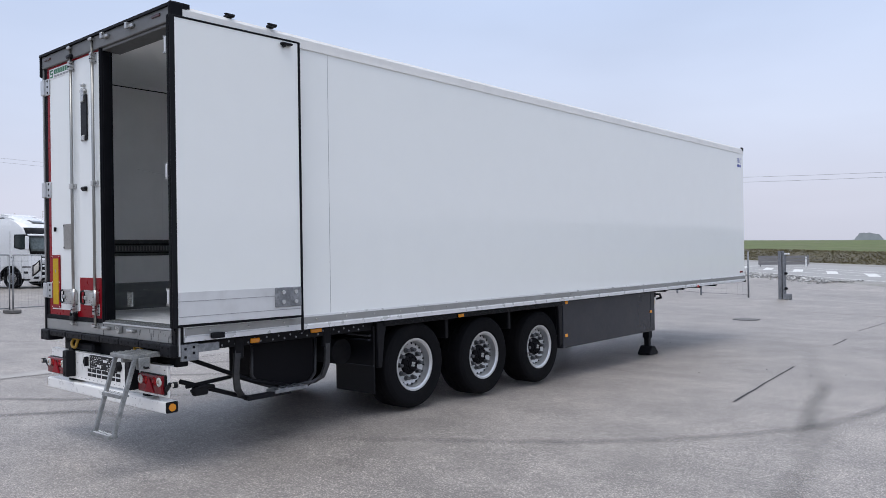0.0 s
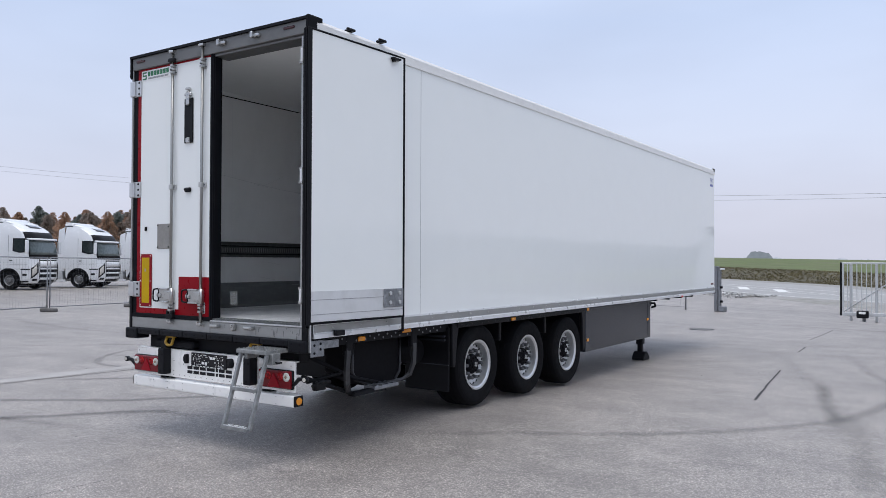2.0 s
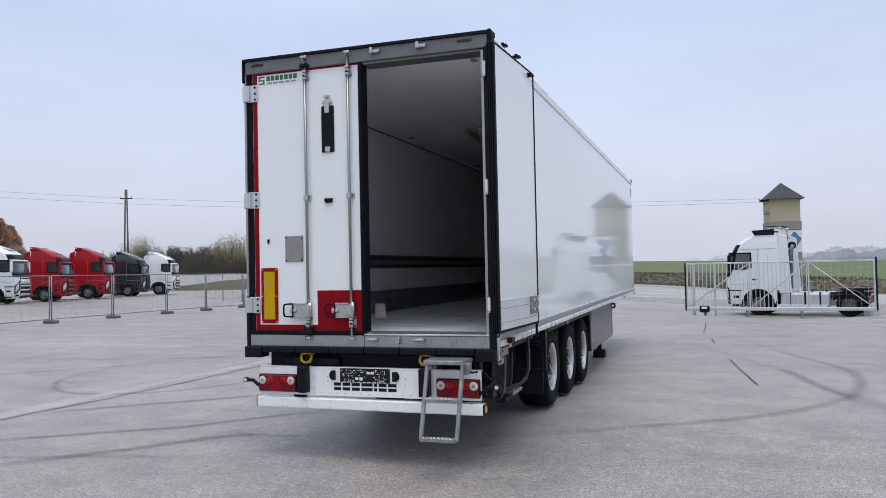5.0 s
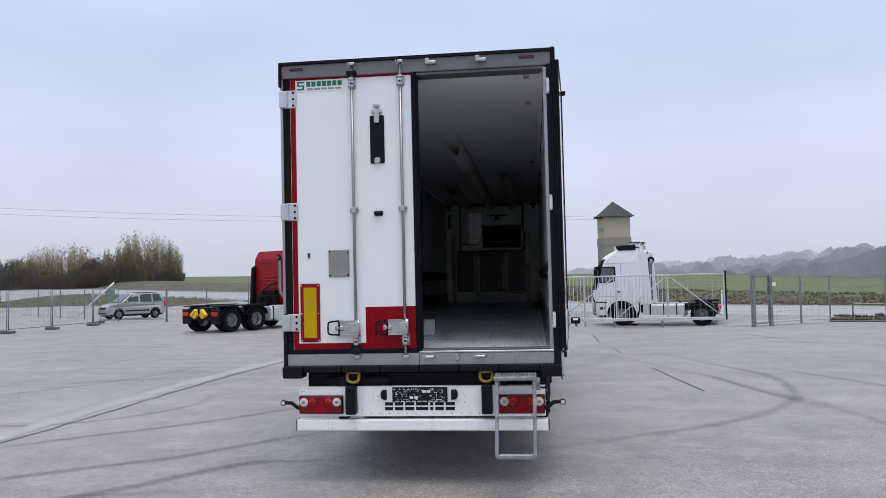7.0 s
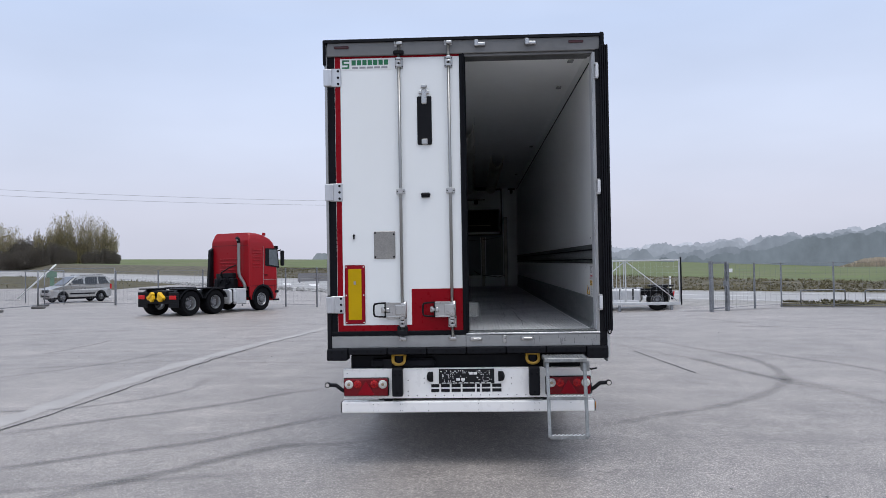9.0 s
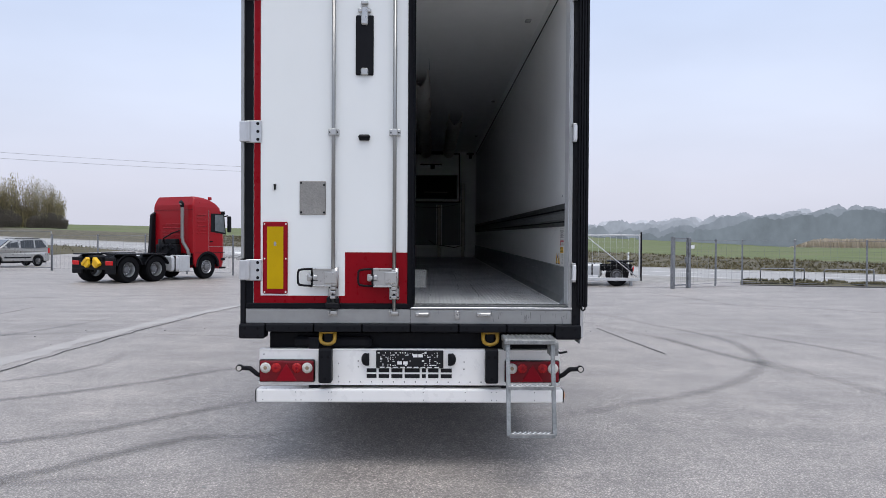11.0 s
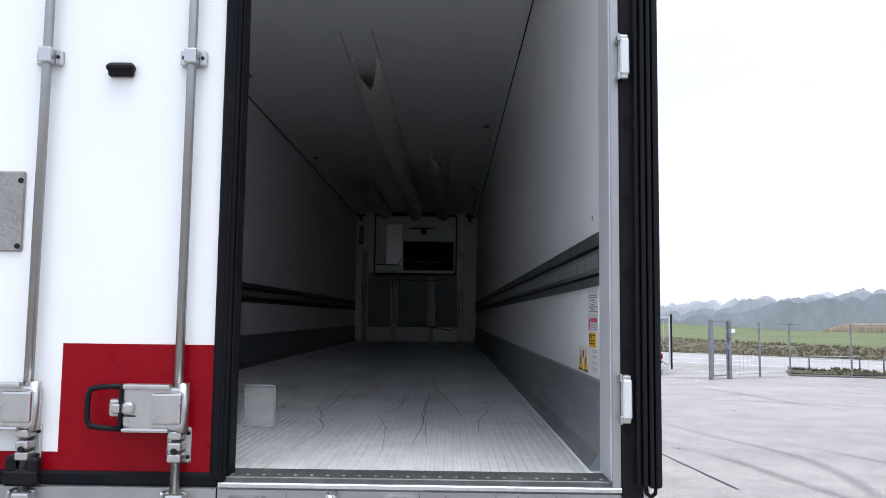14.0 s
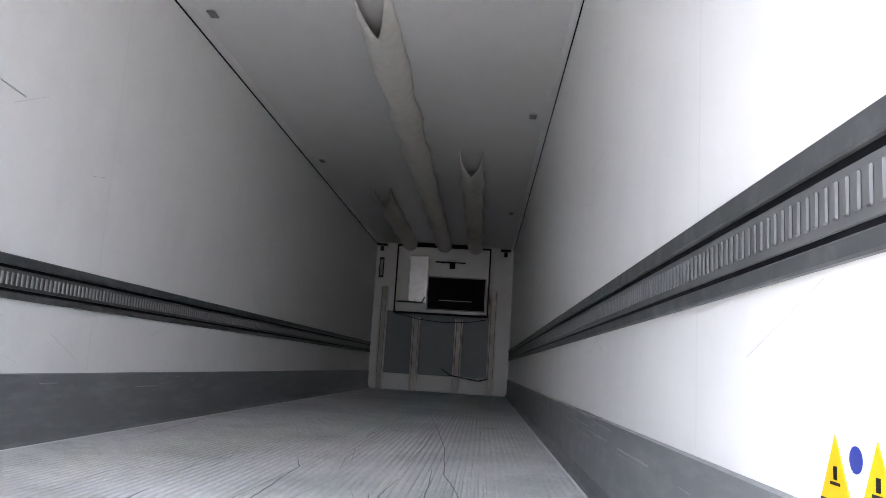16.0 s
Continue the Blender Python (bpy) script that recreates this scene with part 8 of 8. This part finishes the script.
def gate_post(x, y):
    g = thing("gate_post", pose(x, y, 0, 0, 0, -22), "wide galvanised steel gate post with latch rollers", "gate post")
    part("column", box(B(), -0.14, 0.02, -0.08, 0.08, 0, 1.86, 0.01), M_GALV, g)
    part("column", box(B(), 0.05, 0.13, -0.06, 0.06, 0, 1.80, 0.01), M_GALV, g)
    for z in (0.42, 1.0):
        part("roller", rod(B(), (0.16, -0.05, z), (0.16, 0.05, z), 0.05, 12), M_PLAST, g)
    part("catch", box(B(), 0.12, 0.30, -0.05, 0.05, 1.72, 1.78, 0.008), M_STICK, g)
    part("base_block", box(B(), 0.10, 0.34, -0.12, 0.12, 0, 0.22, 0.02), M_GALV, g)


gate_post(-2.25, 27.7)
fp = thing("fence_post", pose(-3.72, 28.2, 0), "thin galvanised steel fence post beside the gate opening", "fence post")
part("tube", rod(B(), (0, 0, -0.1), (0, 0, 1.86), 0.035, 10), M_GALV, fp)
part("cap", rod(B(), (0, 0, 1.86), (0, 0, 1.875), 0.038, 10, 0.02), M_PLAST, fp)


def sliding_gate():
    w, h0, h = 6.25, 0.16, 2.06
    g = thing("sliding_gate", pose(2.15, 29.1, -0.22, 0, 0, -1.4) @ Matrix.Diagonal((1.182, 1, 1.10, 1)), "galvanised sliding yard gate with upright bars", "gate")
    part("bottom_rail", box(B(), 0, w, -0.05, 0.05, h0, h0 + 0.12, 0.008), M_GATE, g)
    part("top_rail", box(B(), 0, w, -0.03, 0.03, h - 0.06, h, 0.006), M_GATE, g)
    for x in (0.03, 2.2, 4.15, w - 0.03):
        part("upright", box(B(), x - 0.025, x + 0.025, -0.03, 0.03, h0 + 0.12, h - 0.06, 0.006), M_GATE, g)
    bar = part("bar", box(B(), 0.148, 0.172, -0.012, 0.012, h0 + 0.12, h - 0.06), M_GATE, g)
    for i in range(1, 29):
        share("bar", bar, pose(0.14 * i, 0, 0))
    for a, c in (((0.05, h0 + 0.14), (2.15, h - 0.08)), ((2.25, h0 + 0.14), (4.1, h - 0.08)), ((4.2, h - 0.08), (w - 0.1, h0 + 0.14))):
        part("brace", rod(B(), (a[0], 0.03, a[1]), (c[0], 0.03, c[1]), 0.022, 8), M_GATE, g)
    part("end_strip", box(B(), -0.06, -0.005, -0.04, 0.04, h0, h, 0.01), M_PLAST, g)
    part("end_strip", box(B(), w + 0.005, w + 0.06, -0.04, 0.04, h0, h + 0.1, 0.01), M_PLAST, g)
    mot = part("gate_motor", box(B(), 0.45, 0.80, -0.30, -0.06, 0.10, 0.36, 0.03), M_PLAST, g, "black gate drive box")
    part("motor_lamp", box(B(), 0.52, 0.72, -0.315, -0.295, 0.24, 0.32, 0.01), M_STICK, mot)
    for x in (0.65, 2.1, 3.9, 5.9):
        part("roller_block", box(B(), x - 0.05, x + 0.05, -0.06, 0.06, -0.12, h0, 0.01), M_GALV, g)
    for x in (0.25, 1.0):
        part("guide_post", box(B(), x - 0.04, x + 0.04, 0.10, 0.18, -0.12, 2.0, 0.008), M_GATE, g)
    tagged(part("tail_mesh", mesh_wires(B(), w - 4.2, h0 + 0.12, h - 0.06, 9, 7, 0.002), M_GATE, g), kind="stuff").matrix_local = pose(4.2, 0, 0)
    return g


sliding_gate()


def walk_gate():
    a = math.degrees(math.atan2(0.56, 0.78))
    g = thing("pedestrian_gate", pose(9.02, 22.52, 0, 0, 0, a), "galvanised pedestrian gate frame with a closed mesh leaf", "gate")
    part("gate_post", box(B(), -0.06, 0.06, -0.06, 0.06, 0, 1.92, 0.008), M_GALV, g)
    part("gate_post", box(B(), 0.88, 1.00, -0.06, 0.06, 0, 1.90, 0.008), M_GALV, g)
    part("gate_leaf", box(box(box(box(B(), 0.08, 0.86, -0.02, 0.02, 1.82, 1.87), 0.08, 0.86, -0.02, 0.02, 0.10, 0.15), 0.08, 0.12, -0.02, 0.02, 0.15, 1.82), 0.82, 0.86, -0.02, 0.02, 0.15, 1.82), M_GALV, g)
    tagged(part("leaf_mesh", mesh_wires(B(), 0.7, 0.15, 1.82, 6, 10, 0.001), M_GALV, g), kind="stuff").matrix_local = pose(0.12, 0, 0)
    part("lock_box", box(B(), 0.78, 0.88, -0.05, 0.05, 0.95, 1.15, 0.01), M_GALV, g)
    part("notice_plate", box(B(), 1.0, 1.28, -0.02, 0.0, 1.48, 1.62, 0.004), M_STICK, g)


walk_gate()


def hoop_rail(x, y, turn, w):
    r_ = thing("hoop_rail", pose(x, y, height(x, y), 0, 0, turn), "low galvanised tube rail on the verge", "rail", "verge rails")
    part("tube", tube(B(), [(0, 0, 0), (0, 0, 0.52), (0.02, 0, 0.57), (0.07, 0, 0.59), (w - 0.07, 0, 0.59), (w - 0.02, 0, 0.57), (w, 0, 0.52), (w, 0, 0)], 0.028), M_GALV, r_)


hoop_rail(14.38, 27.46, 0.5, 1.92)
hoop_rail(16.72, 26.58, 0.3, 2.12)
hoop_rail(19.6, 25.2, -6, 2.2)


def verge_clutter():
    rnd = random.Random(7)
    # low dry tufts along the gravel verge
    bm = B()
    for i in range(500):
        s = rnd.uniform(-60, -12)
        n_ = rnd.uniform(29.9, 31.2)
        x, y = (n_ - s) * ROOT2, (n_ + s) * ROOT2
        z = height(x, y)
        for k in range(5):
            a, h = rnd.uniform(0, math.tau), rnd.uniform(0.10, 0.32)
            dx, dy = math.cos(a) * 0.12, math.sin(a) * 0.12
            v = [bm.verts.new((x - dy * 0.3, y + dx * 0.3, z)), bm.verts.new((x + dy * 0.3, y - dx * 0.3, z)), bm.verts.new((x + dx, y + dy, z + h))]
            bm.faces.new(v)
    ob = new("verge_tufts", mesh_of(bm, "verge_tufts", M_BANK))
    tagged(ob, "dry grass tufts along the gravel verge", "grass", kind="stuff")
    # rough dry growth on the bank beyond the road
    bm = B()
    for i in range(11000):
        s_ = rnd.uniform(-60, 110)
        n_ = 43.4 + 10 * rnd.random()
        x, y = road_xy(n_ + lay_by(s_), s_)
        z = height(x, y) - 0.05
        for k in range(4):
            a, h = rnd.uniform(0, math.tau), rnd.uniform(0.08, 0.24)
            dx, dy = math.cos(a) * 0.07, math.sin(a) * 0.07
            bm.faces.new([bm.verts.new((x - dy, y + dx, z)), bm.verts.new((x + dy, y - dx, z)), bm.verts.new((x + dx * 3, y + dy * 3, z + h))])
    ob = new("bank_growth", mesh_of(bm, "bank_growth", M_BANKG))
    tagged(ob, "rough brown dead growth on the bank", "grass", kind="stuff")
    # pale rubble strip between the fence and the road
    bm = B()
    for i in range(2600):
        s_ = rnd.uniform(36, 84)
        n_ = 29.2 + rnd.gauss(0, 0.75) + 0.03 * (s_ - 36)
        x, y = road_xy(n_, s_)
        q = rnd.uniform(0.04, 0.12)
        box(bm, -q, q, -q * 0.7, q * 0.7, -q * 0.4, q * 0.4, m=pose(x, y, height(x, y) + q * 0.2 + 0.10 * math.exp(-((n_ - 29.2 - 0.03 * (s_ - 36)) / 0.9) ** 2), rnd.uniform(-25, 25), rnd.uniform(-25, 25), rnd.uniform(0, 180)))
    ob = new("rubble_strip", mesh_of(bm, "rubble_strip", M_SLAB))
    tagged(ob, "low strip of pale broken stone outside the fence", "stones", kind="stuff")


verge_clutter()


def low_sign(x, y, turn):
    s_ = thing("plank_barrier", pose(x, y, height(x, y), 0, 0, turn), "low grey plank barrier on posts beside the road", "barrier")
    for z in (0.18, 0.48, 0.78):
        part("plank", box(B(), -2.3, 2.3, -0.03, 0.03, z, z + 0.27, 0.012), M_PLANK, s_)
    for xx in (-2.1, 0.0, 2.1):
        part("post", box(B(), xx - 0.05, xx + 0.05, 0.03, 0.12, 0, 1.05), M_PLANK, s_)


M_PLANK = mat("weathered_grey_plank", (0.20, 0.195, 0.20), 0.8, var=0.2, scale=4, stretch=(0.3, 1, 3))
low_sign(-16.6, 75.2, 27)


def marker_post(x, y):
    p_ = thing("delineator_post", pose(x, y, height(x, y)), "white roadside marker post with dark band", "post", "roadside posts")
    part("body", extrude(B(), [(-0.05, -0.035), (0.05, -0.035), (0.05, 0.035), (-0.05, 0.035)], 0, 1.0, "z", 0.01), M_STICK, p_)
    part("band", box(B(), -0.054, 0.054, -0.039, 0.039, 0.80, 0.88), M_INKG, p_)


for x, y in ((13.4, 46.3), (-14.2, 73.9)):
    marker_post(x, y)


def barrier(x, y):
    b_ = thing("barrier_arm", pose(x, y, height(x, y), 0, 0, 33), "white raised barrier arm with a green housing", "barrier")
    part("housing", box(box(B(), -0.14, 0.14, -0.12, 0.12, 0, 2.0, 0.02), -0.35, 0.3, -0.14, 0.14, 1.55, 1.95, 0.03), M_GREENB, b_)
    part("arm", tube(B(), [(-2.1, -0.16, 0.15), (-0.2, -0.16, 2.0), (0.25, -0.16, 2.45)], 0.055), M_STICK, b_)


M_GREENB = mat("faded_green_paint", (0.16, 0.27, 0.19), 0.6, var=0.2, scale=4)
barrier(-29.0, 45.0)

# ---- tower, pole and wires ----
M_SIGNB = mat("faded_blue_paint", (0.10, 0.22, 0.45), 0.8, var=0.3, scale=4)
TW = thing("transformer_tower", pose(12.3, 104, height(12.3, 104), 0, 0, 8) @ Matrix.Diagonal((0.98, 0.98, 1, 1)), "tall plastered transformer tower with dark pyramid roof", "tower")
hb = -height(12.3, 104)
part("shaft_lower", box(B(), -1.95, 1.95, -1.95, 1.95, -0.3, 6.6 + hb), M_PLASTG, TW)
part("picture_board", box(B(), -0.5, 1.93, -1.975, -1.94, 3.7 + hb, 6.5 + hb), M_STICK, TW, "white painted wall panel")
part("shaft_band", box(B(), -2.0, 2.0, -2.0, 2.0, 6.6 + hb, 7.7 + hb), M_PLASTG, TW)
part("shaft_upper", box(B(), -1.9, 1.9, -1.9, 1.9, 7.7 + hb, 10.7 + hb), M_PLASTER, TW)
bm = B()
apex = bm.verts.new((0, 0, 12.9 + hb))
ring = [bm.verts.new((x, y, 10.6 + hb)) for x, y in ((-2.45, -2.45), (2.45, -2.45), (2.45, 2.45), (-2.45, 2.45))]
for i in range(4):
    bm.faces.new((ring[i], ring[(i + 1) % 4], apex))
bm.faces.new(ring[::-1])
part("roof", bm, M_ROOFT, TW)
part("insulator_arm", tube(B(), [(-1.8, -1.5, 10.4 + hb), (-3.2, -1.7, 10.6 + hb)], 0.07), M_CHASS, TW)
part("floodlight", box(B(), -2.6, -2.0, -2.2, -1.8, 8.6 + hb, 9.1 + hb, 0.05), M_GALV, TW)
part("wall_picture", extrude(B(), [(0.85 + 0.95 * math.cos(a) * (1 + 0.22 * math.sin(3 * a)), 5.15 + hb + 1.0 * math.sin(a) * (1 + 0.25 * math.cos(5 * a))) for a in [i * math.tau / 30 for i in range(30)]], -1.995, -1.97, "y"), M_SIGNB, TW, "blue painted wall picture")


def power_pole(x, y, h):
    p_ = thing("power_pole", pose(x, y, height(x, y), 0, 0, 20), "brown wooden twin power pole with insulators", "pole")
    part("mast", rod(B(), (0.35, 0, 0), (0.1, 0, h), 0.14, 10, 0.10), M_BARK, p_)
    part("mast", rod(B(), (-0.35, 0, 0), (-0.1, 0, h), 0.14, 10, 0.10), M_BARK, p_)
    part("cross_arm", box(B(), -0.9, 0.9, -0.06, 0.06, h - 1.4, h - 1.25), M_BARK, p_)
    for xx in (-0.8, 0.0, 0.8):
        part("insulator", rod(B(), (xx, 0, h - 1.25), (xx, 0, h - 0.95), 0.07, 8), M_LENSC, p_)


power_pole(-78, 86, 14.8)


def wire(a, c, sag, r=0.025):
    a, c = Vector(a), Vector(c)
    cu = bpy.data.curves.new("power_line", "CURVE")
    cu.dimensions = "3D"
    cu.bevel_depth = r
    sp = cu.splines.new("POLY")
    sp.points.add(24)
    for i in range(25):
        k = i / 24
        p = a.lerp(c, k)
        sp.points[i].co = (p.x, p.y, p.z - sag * 4 * k * (1 - k), 1)
    cu.materials.append(M_GALV)
    ob = new("power_line", cu)
    tagged(ob, "thin sagging overhead power line", "cable", "overhead lines")


for dz, off in ((0.0, 0.0), (-0.9, 0.8)):
    wire((-78.5 + off, 86, 13.8 + dz), (-190, 60, 26 + dz), 1.0, 0.016)
    wire((-78.5 + off, 86, 13.8 + dz), (9.6, 102.5, 10.8 + dz * 0.5), 0.8, 0.016)


# ---- trees ----
def leaf_cloud(bm, rnd, c, r, n, size, mi=0, squash=1.0, upright=0.0):
    wide = 0.6 if upright < 1 else 0.28
    for _ in range(n):
        while True:
            d = Vector((rnd.uniform(-1, 1), rnd.uniform(-1, 1), rnd.uniform(-1, 1)))
            if 0.15 < d.length < 1:
                break
        p = Vector(c) + Vector((d.x * r, d.y * r, d.z * r * squash))
        u = Vector((rnd.gauss(0, 1), rnd.gauss(0, 1), rnd.gauss(0, 1) + upright)).normalized()
        v = u.orthogonal().normalized()
        s = size * rnd.uniform(0.6, 1.4)
        f = bm.faces.new([bm.verts.new(p + u * s), bm.verts.new(p + v * s * wide), bm.verts.new(p - u * s), bm.verts.new(p - v * s * wide)])
        f.material_index = mi


def make_tree(name, m, h, crown_r, leaf, label, seed, slim=False, group="", leaves=130):
    """Tapered trunk, forking limbs, and a crown of many small leaves with gaps."""
    rnd = random.Random(seed)
    t = thing(name, m, label, "tree", group)
    bm = B()
    top = Vector((rnd.uniform(-0.3, 0.3), rnd.uniform(-0.3, 0.3), h * 0.86))
    rod(bm, (0, 0, -0.2), top * 0.5, h * 0.018, 8, h * 0.012)
    rod(bm, top * 0.5, top, h * 0.012, 7, h * 0.003)
    tips = []
    for i in range(30 if leaves > 60 else 60):
        k = rnd.uniform(0.14, 0.97)
        a = rnd.uniform(0, math.tau)
        p = top * k
        reach = crown_r * rnd.uniform(0.45, 1.0) * (1.12 - 1.05 * k if slim else 1.0 - 0.75 * abs(k - 0.55))
        q = p + Vector((math.cos(a) * reach, math.sin(a) * reach, h * rnd.uniform(0.04, 0.12)))
        rod(bm, p, q, h * 0.006, 5, h * 0.002)
        tips += [(q, k), (p.lerp(q, 0.6), k)]
    part("trunk", bm, M_BARK, t)
    bm = B()
    if slim:
        for i in range(leaves * 56):
            k = 1 - rnd.random() ** 0.78
            a = rnd.uniform(0, math.tau)
            lobe = 0.80 + 0.55 * noise.noise((math.cos(a) * 1.9 + seed, math.sin(a) * 1.9, k * 9.0)) + 0.16 * math.sin(k * 38 + 2 * a + seed)
            if noise.noise((math.cos(a) * 3.2, math.sin(a) * 3.2 + seed, k * 16.0)) < -0.22:
                continue
            rr = crown_r * (1.02 - k) ** 0.64 * 1.22 * max(0.15, lobe) * rnd.random() ** 0.42
            p = Vector((math.cos(a) * rr, math.sin(a) * rr, h * (0.06 + 0.96 * k) - 0.20 * rr)) + Vector((top.x, top.y, 0)) * k
            u = Vector((math.cos(a), math.sin(a), rnd.uniform(-0.9, 0.5))).normalized()
            v = u.cross(Vector((rnd.gauss(0, 1), rnd.gauss(0, 1), rnd.gauss(0, 1)))).normalized()
            z_ = h * 0.010 * rnd.uniform(0.6, 1.7)
            bm.faces.new([bm.verts.new(p + u * z_), bm.verts.new(p + v * z_ * 0.5), bm.verts.new(p - u * z_), bm.verts.new(p - v * z_ * 0.5)])
    for q, k in tips if not slim else ():
        leaf_cloud(bm, rnd, q, crown_r * rnd.uniform(0.22, 0.38) * (1.25 - 0.85 * k if slim else 1.0), leaves, h * 0.0085, 0, 0.8)
    leaf_cloud(bm, rnd, top, crown_r * 0.12, leaves // 2, h * 0.010, 0, 3.5)
    part("crown", bm, leaf, t)
    return t


def make_willow(name, m, h, w, leaf, label, seed, group=""):
    """A many-stemmed upright bush of thin rods with sparse leaves."""
    rnd = random.Random(seed)
    t = thing(name, m, label, "bush", group)
    bm = B()
    lv = B()
    for i in range(150):
        x, y = rnd.uniform(-w, w), rnd.uniform(-3.0, 3.0)
        hh = h * (1 - 0.45 * (abs(x) / w) ** 2.2) * rnd.uniform(0.55, 1.06)
        q = Vector((x * 1.12 + rnd.uniform(-0.5, 0.5), y, hh))
        rod(bm, (x, y, -0.3), q, 0.07, 4, 0.015, cap=False)
        for k in (0.12, 0.25, 0.4, 0.55, 0.7, 0.85, 0.97):
            p = Vector((x, y, 0)).lerp(q, k)
            leaf_cloud(lv, rnd, p, 0.085 * h, 26 if k < 0.8 else 18, 0.26 if k > 0.3 else 0.3, 0, 1.7, 3.0)
    part("stem", bm, M_BARK, t)
    part("crown", lv, leaf, t)
    return t


def on_ground(x, y, turn=0, sc=1.0):
    return pose(x, y, height(x, y) - 0.1, 0, 0, turn) @ Matrix.Scale(sc, 4)


def wood_xy(az, d):
    return 3 - d * math.sin(radians(az)), -6 + d * math.cos(radians(az))


rnd = random.Random(21)
kinds = []
for i, (leaf, lab, slim) in enumerate(((M_LEAFO, "slender brown autumn tree at the wood's edge", True), (M_LEAFR, "slender rust-coloured larch at the wood's edge", True), (M_LEAFG, "dark green conifer at the wood's edge", True), (M_LEAFO, "brown autumn tree at the wood's edge", True), (M_LEAFG, "dark green tree at the wood's edge", False))):
    kinds.append(make_tree("tree", on_ground(*wood_xy(50.2 + 2.6 * i, 172 + 5 * i), 0, 1.15), 10.8, 3.0 if slim else 2.9, leaf, lab, 40 + i, slim, "wood behind the yard", 260))
kinds.append(make_tree("tree", on_ground(-150, 62), 11.5, 2.9, M_LEAFO, "nearly bare brown tree at the wood's edge", 61, False, "wood behind the yard", 16))
kinds.append(make_tree("tree", on_ground(-156, 66), 10.5, 3.2, M_HEDGE, "nearly bare brown tree at the wood's edge", 62, False, "wood behind the yard", 12))


def scatter(ids, spots):
    for x, y, sc in spots:
        ob = kinds[rnd.choice(ids)]
        c = copy_thing(ob, pose(x, y, height(x, y) - 0.2, 0, 0, rnd.uniform(0, 360)))
        c.scale = (sc * 1.22, sc * 1.22, sc * rnd.uniform(0.82, 1.12))


# wood behind the parked tractor units
spots, bare = [], []
for i in range(300):
    az = rnd.uniform(47.8, 84) if i < 175 else rnd.uniform(48.0, 63.0)
    d = rnd.uniform(165, 200)
    at = wood_xy(az, d)
    if az > 63.5 and i % 3:
        bare.append((*at, rnd.uniform(0.72, 0.95)))
    else:
        spots.append((*at, rnd.uniform(0.95, 1.12) * float(np.interp(az, (47.8, 48.6, 51, 55, 62, 64), (0.95, 1.16, 1.16, 1.03, 0.98, 0.92))) * (0.66 if az > 63.5 else 1)))
scatter((0, 1, 2, 3, 1, 2, 3), spots)
scatter((5, 6), bare)
wil = make_willow("willow_bush", on_ground(-138, 209, 30), 12.6, 11.5, M_LEAFW, "tall yellowing willow bush on the bank", 5, "bushes on the bank")
c_ = copy_thing(wil, on_ground(-112, 206.5, 208))
c_.scale = (0.84, 1, 1.06)
c_ = copy_thing(wil, on_ground(-168, 196, 100))
c_.scale = (0.8, 1, 1.1)
drk = make_willow("shrub", on_ground(-122, 210, 30), 8.0, 9.0, M_HEDGE, "dark leafless shrub on the bank", 9, "bushes on the bank")
for x, y, s_, tn in ((-152, 203, 1.05, 30), (-160, 198, 1.1, 40), (-176, 190, 0.9, 40), (-186, 180, 1.0, 50), (-196, 170, 1.0, 50), (-205, 158, 1.0, 60), (-214, 146, 1.0, 60), (-116, 199, 0.72, 30), (-131, 201, 0.66, 30), (-103, 203, 0.5, 30), (-124, 200, 0.6, 30), (-145, 197, 0.75, 30)):
    c_ = copy_thing(drk, on_ground(x, y, tn))
    c_.scale = (s_, s_, s_)
for az, s_ in ((44.6, 0.72), (42.4, 0.86), (40.9, 0.6)):
    c_ = copy_thing(drk, on_ground(*wood_xy(az, 178), 45))
    c_.scale = (s_ * 0.6, s_ * 0.6, s_)
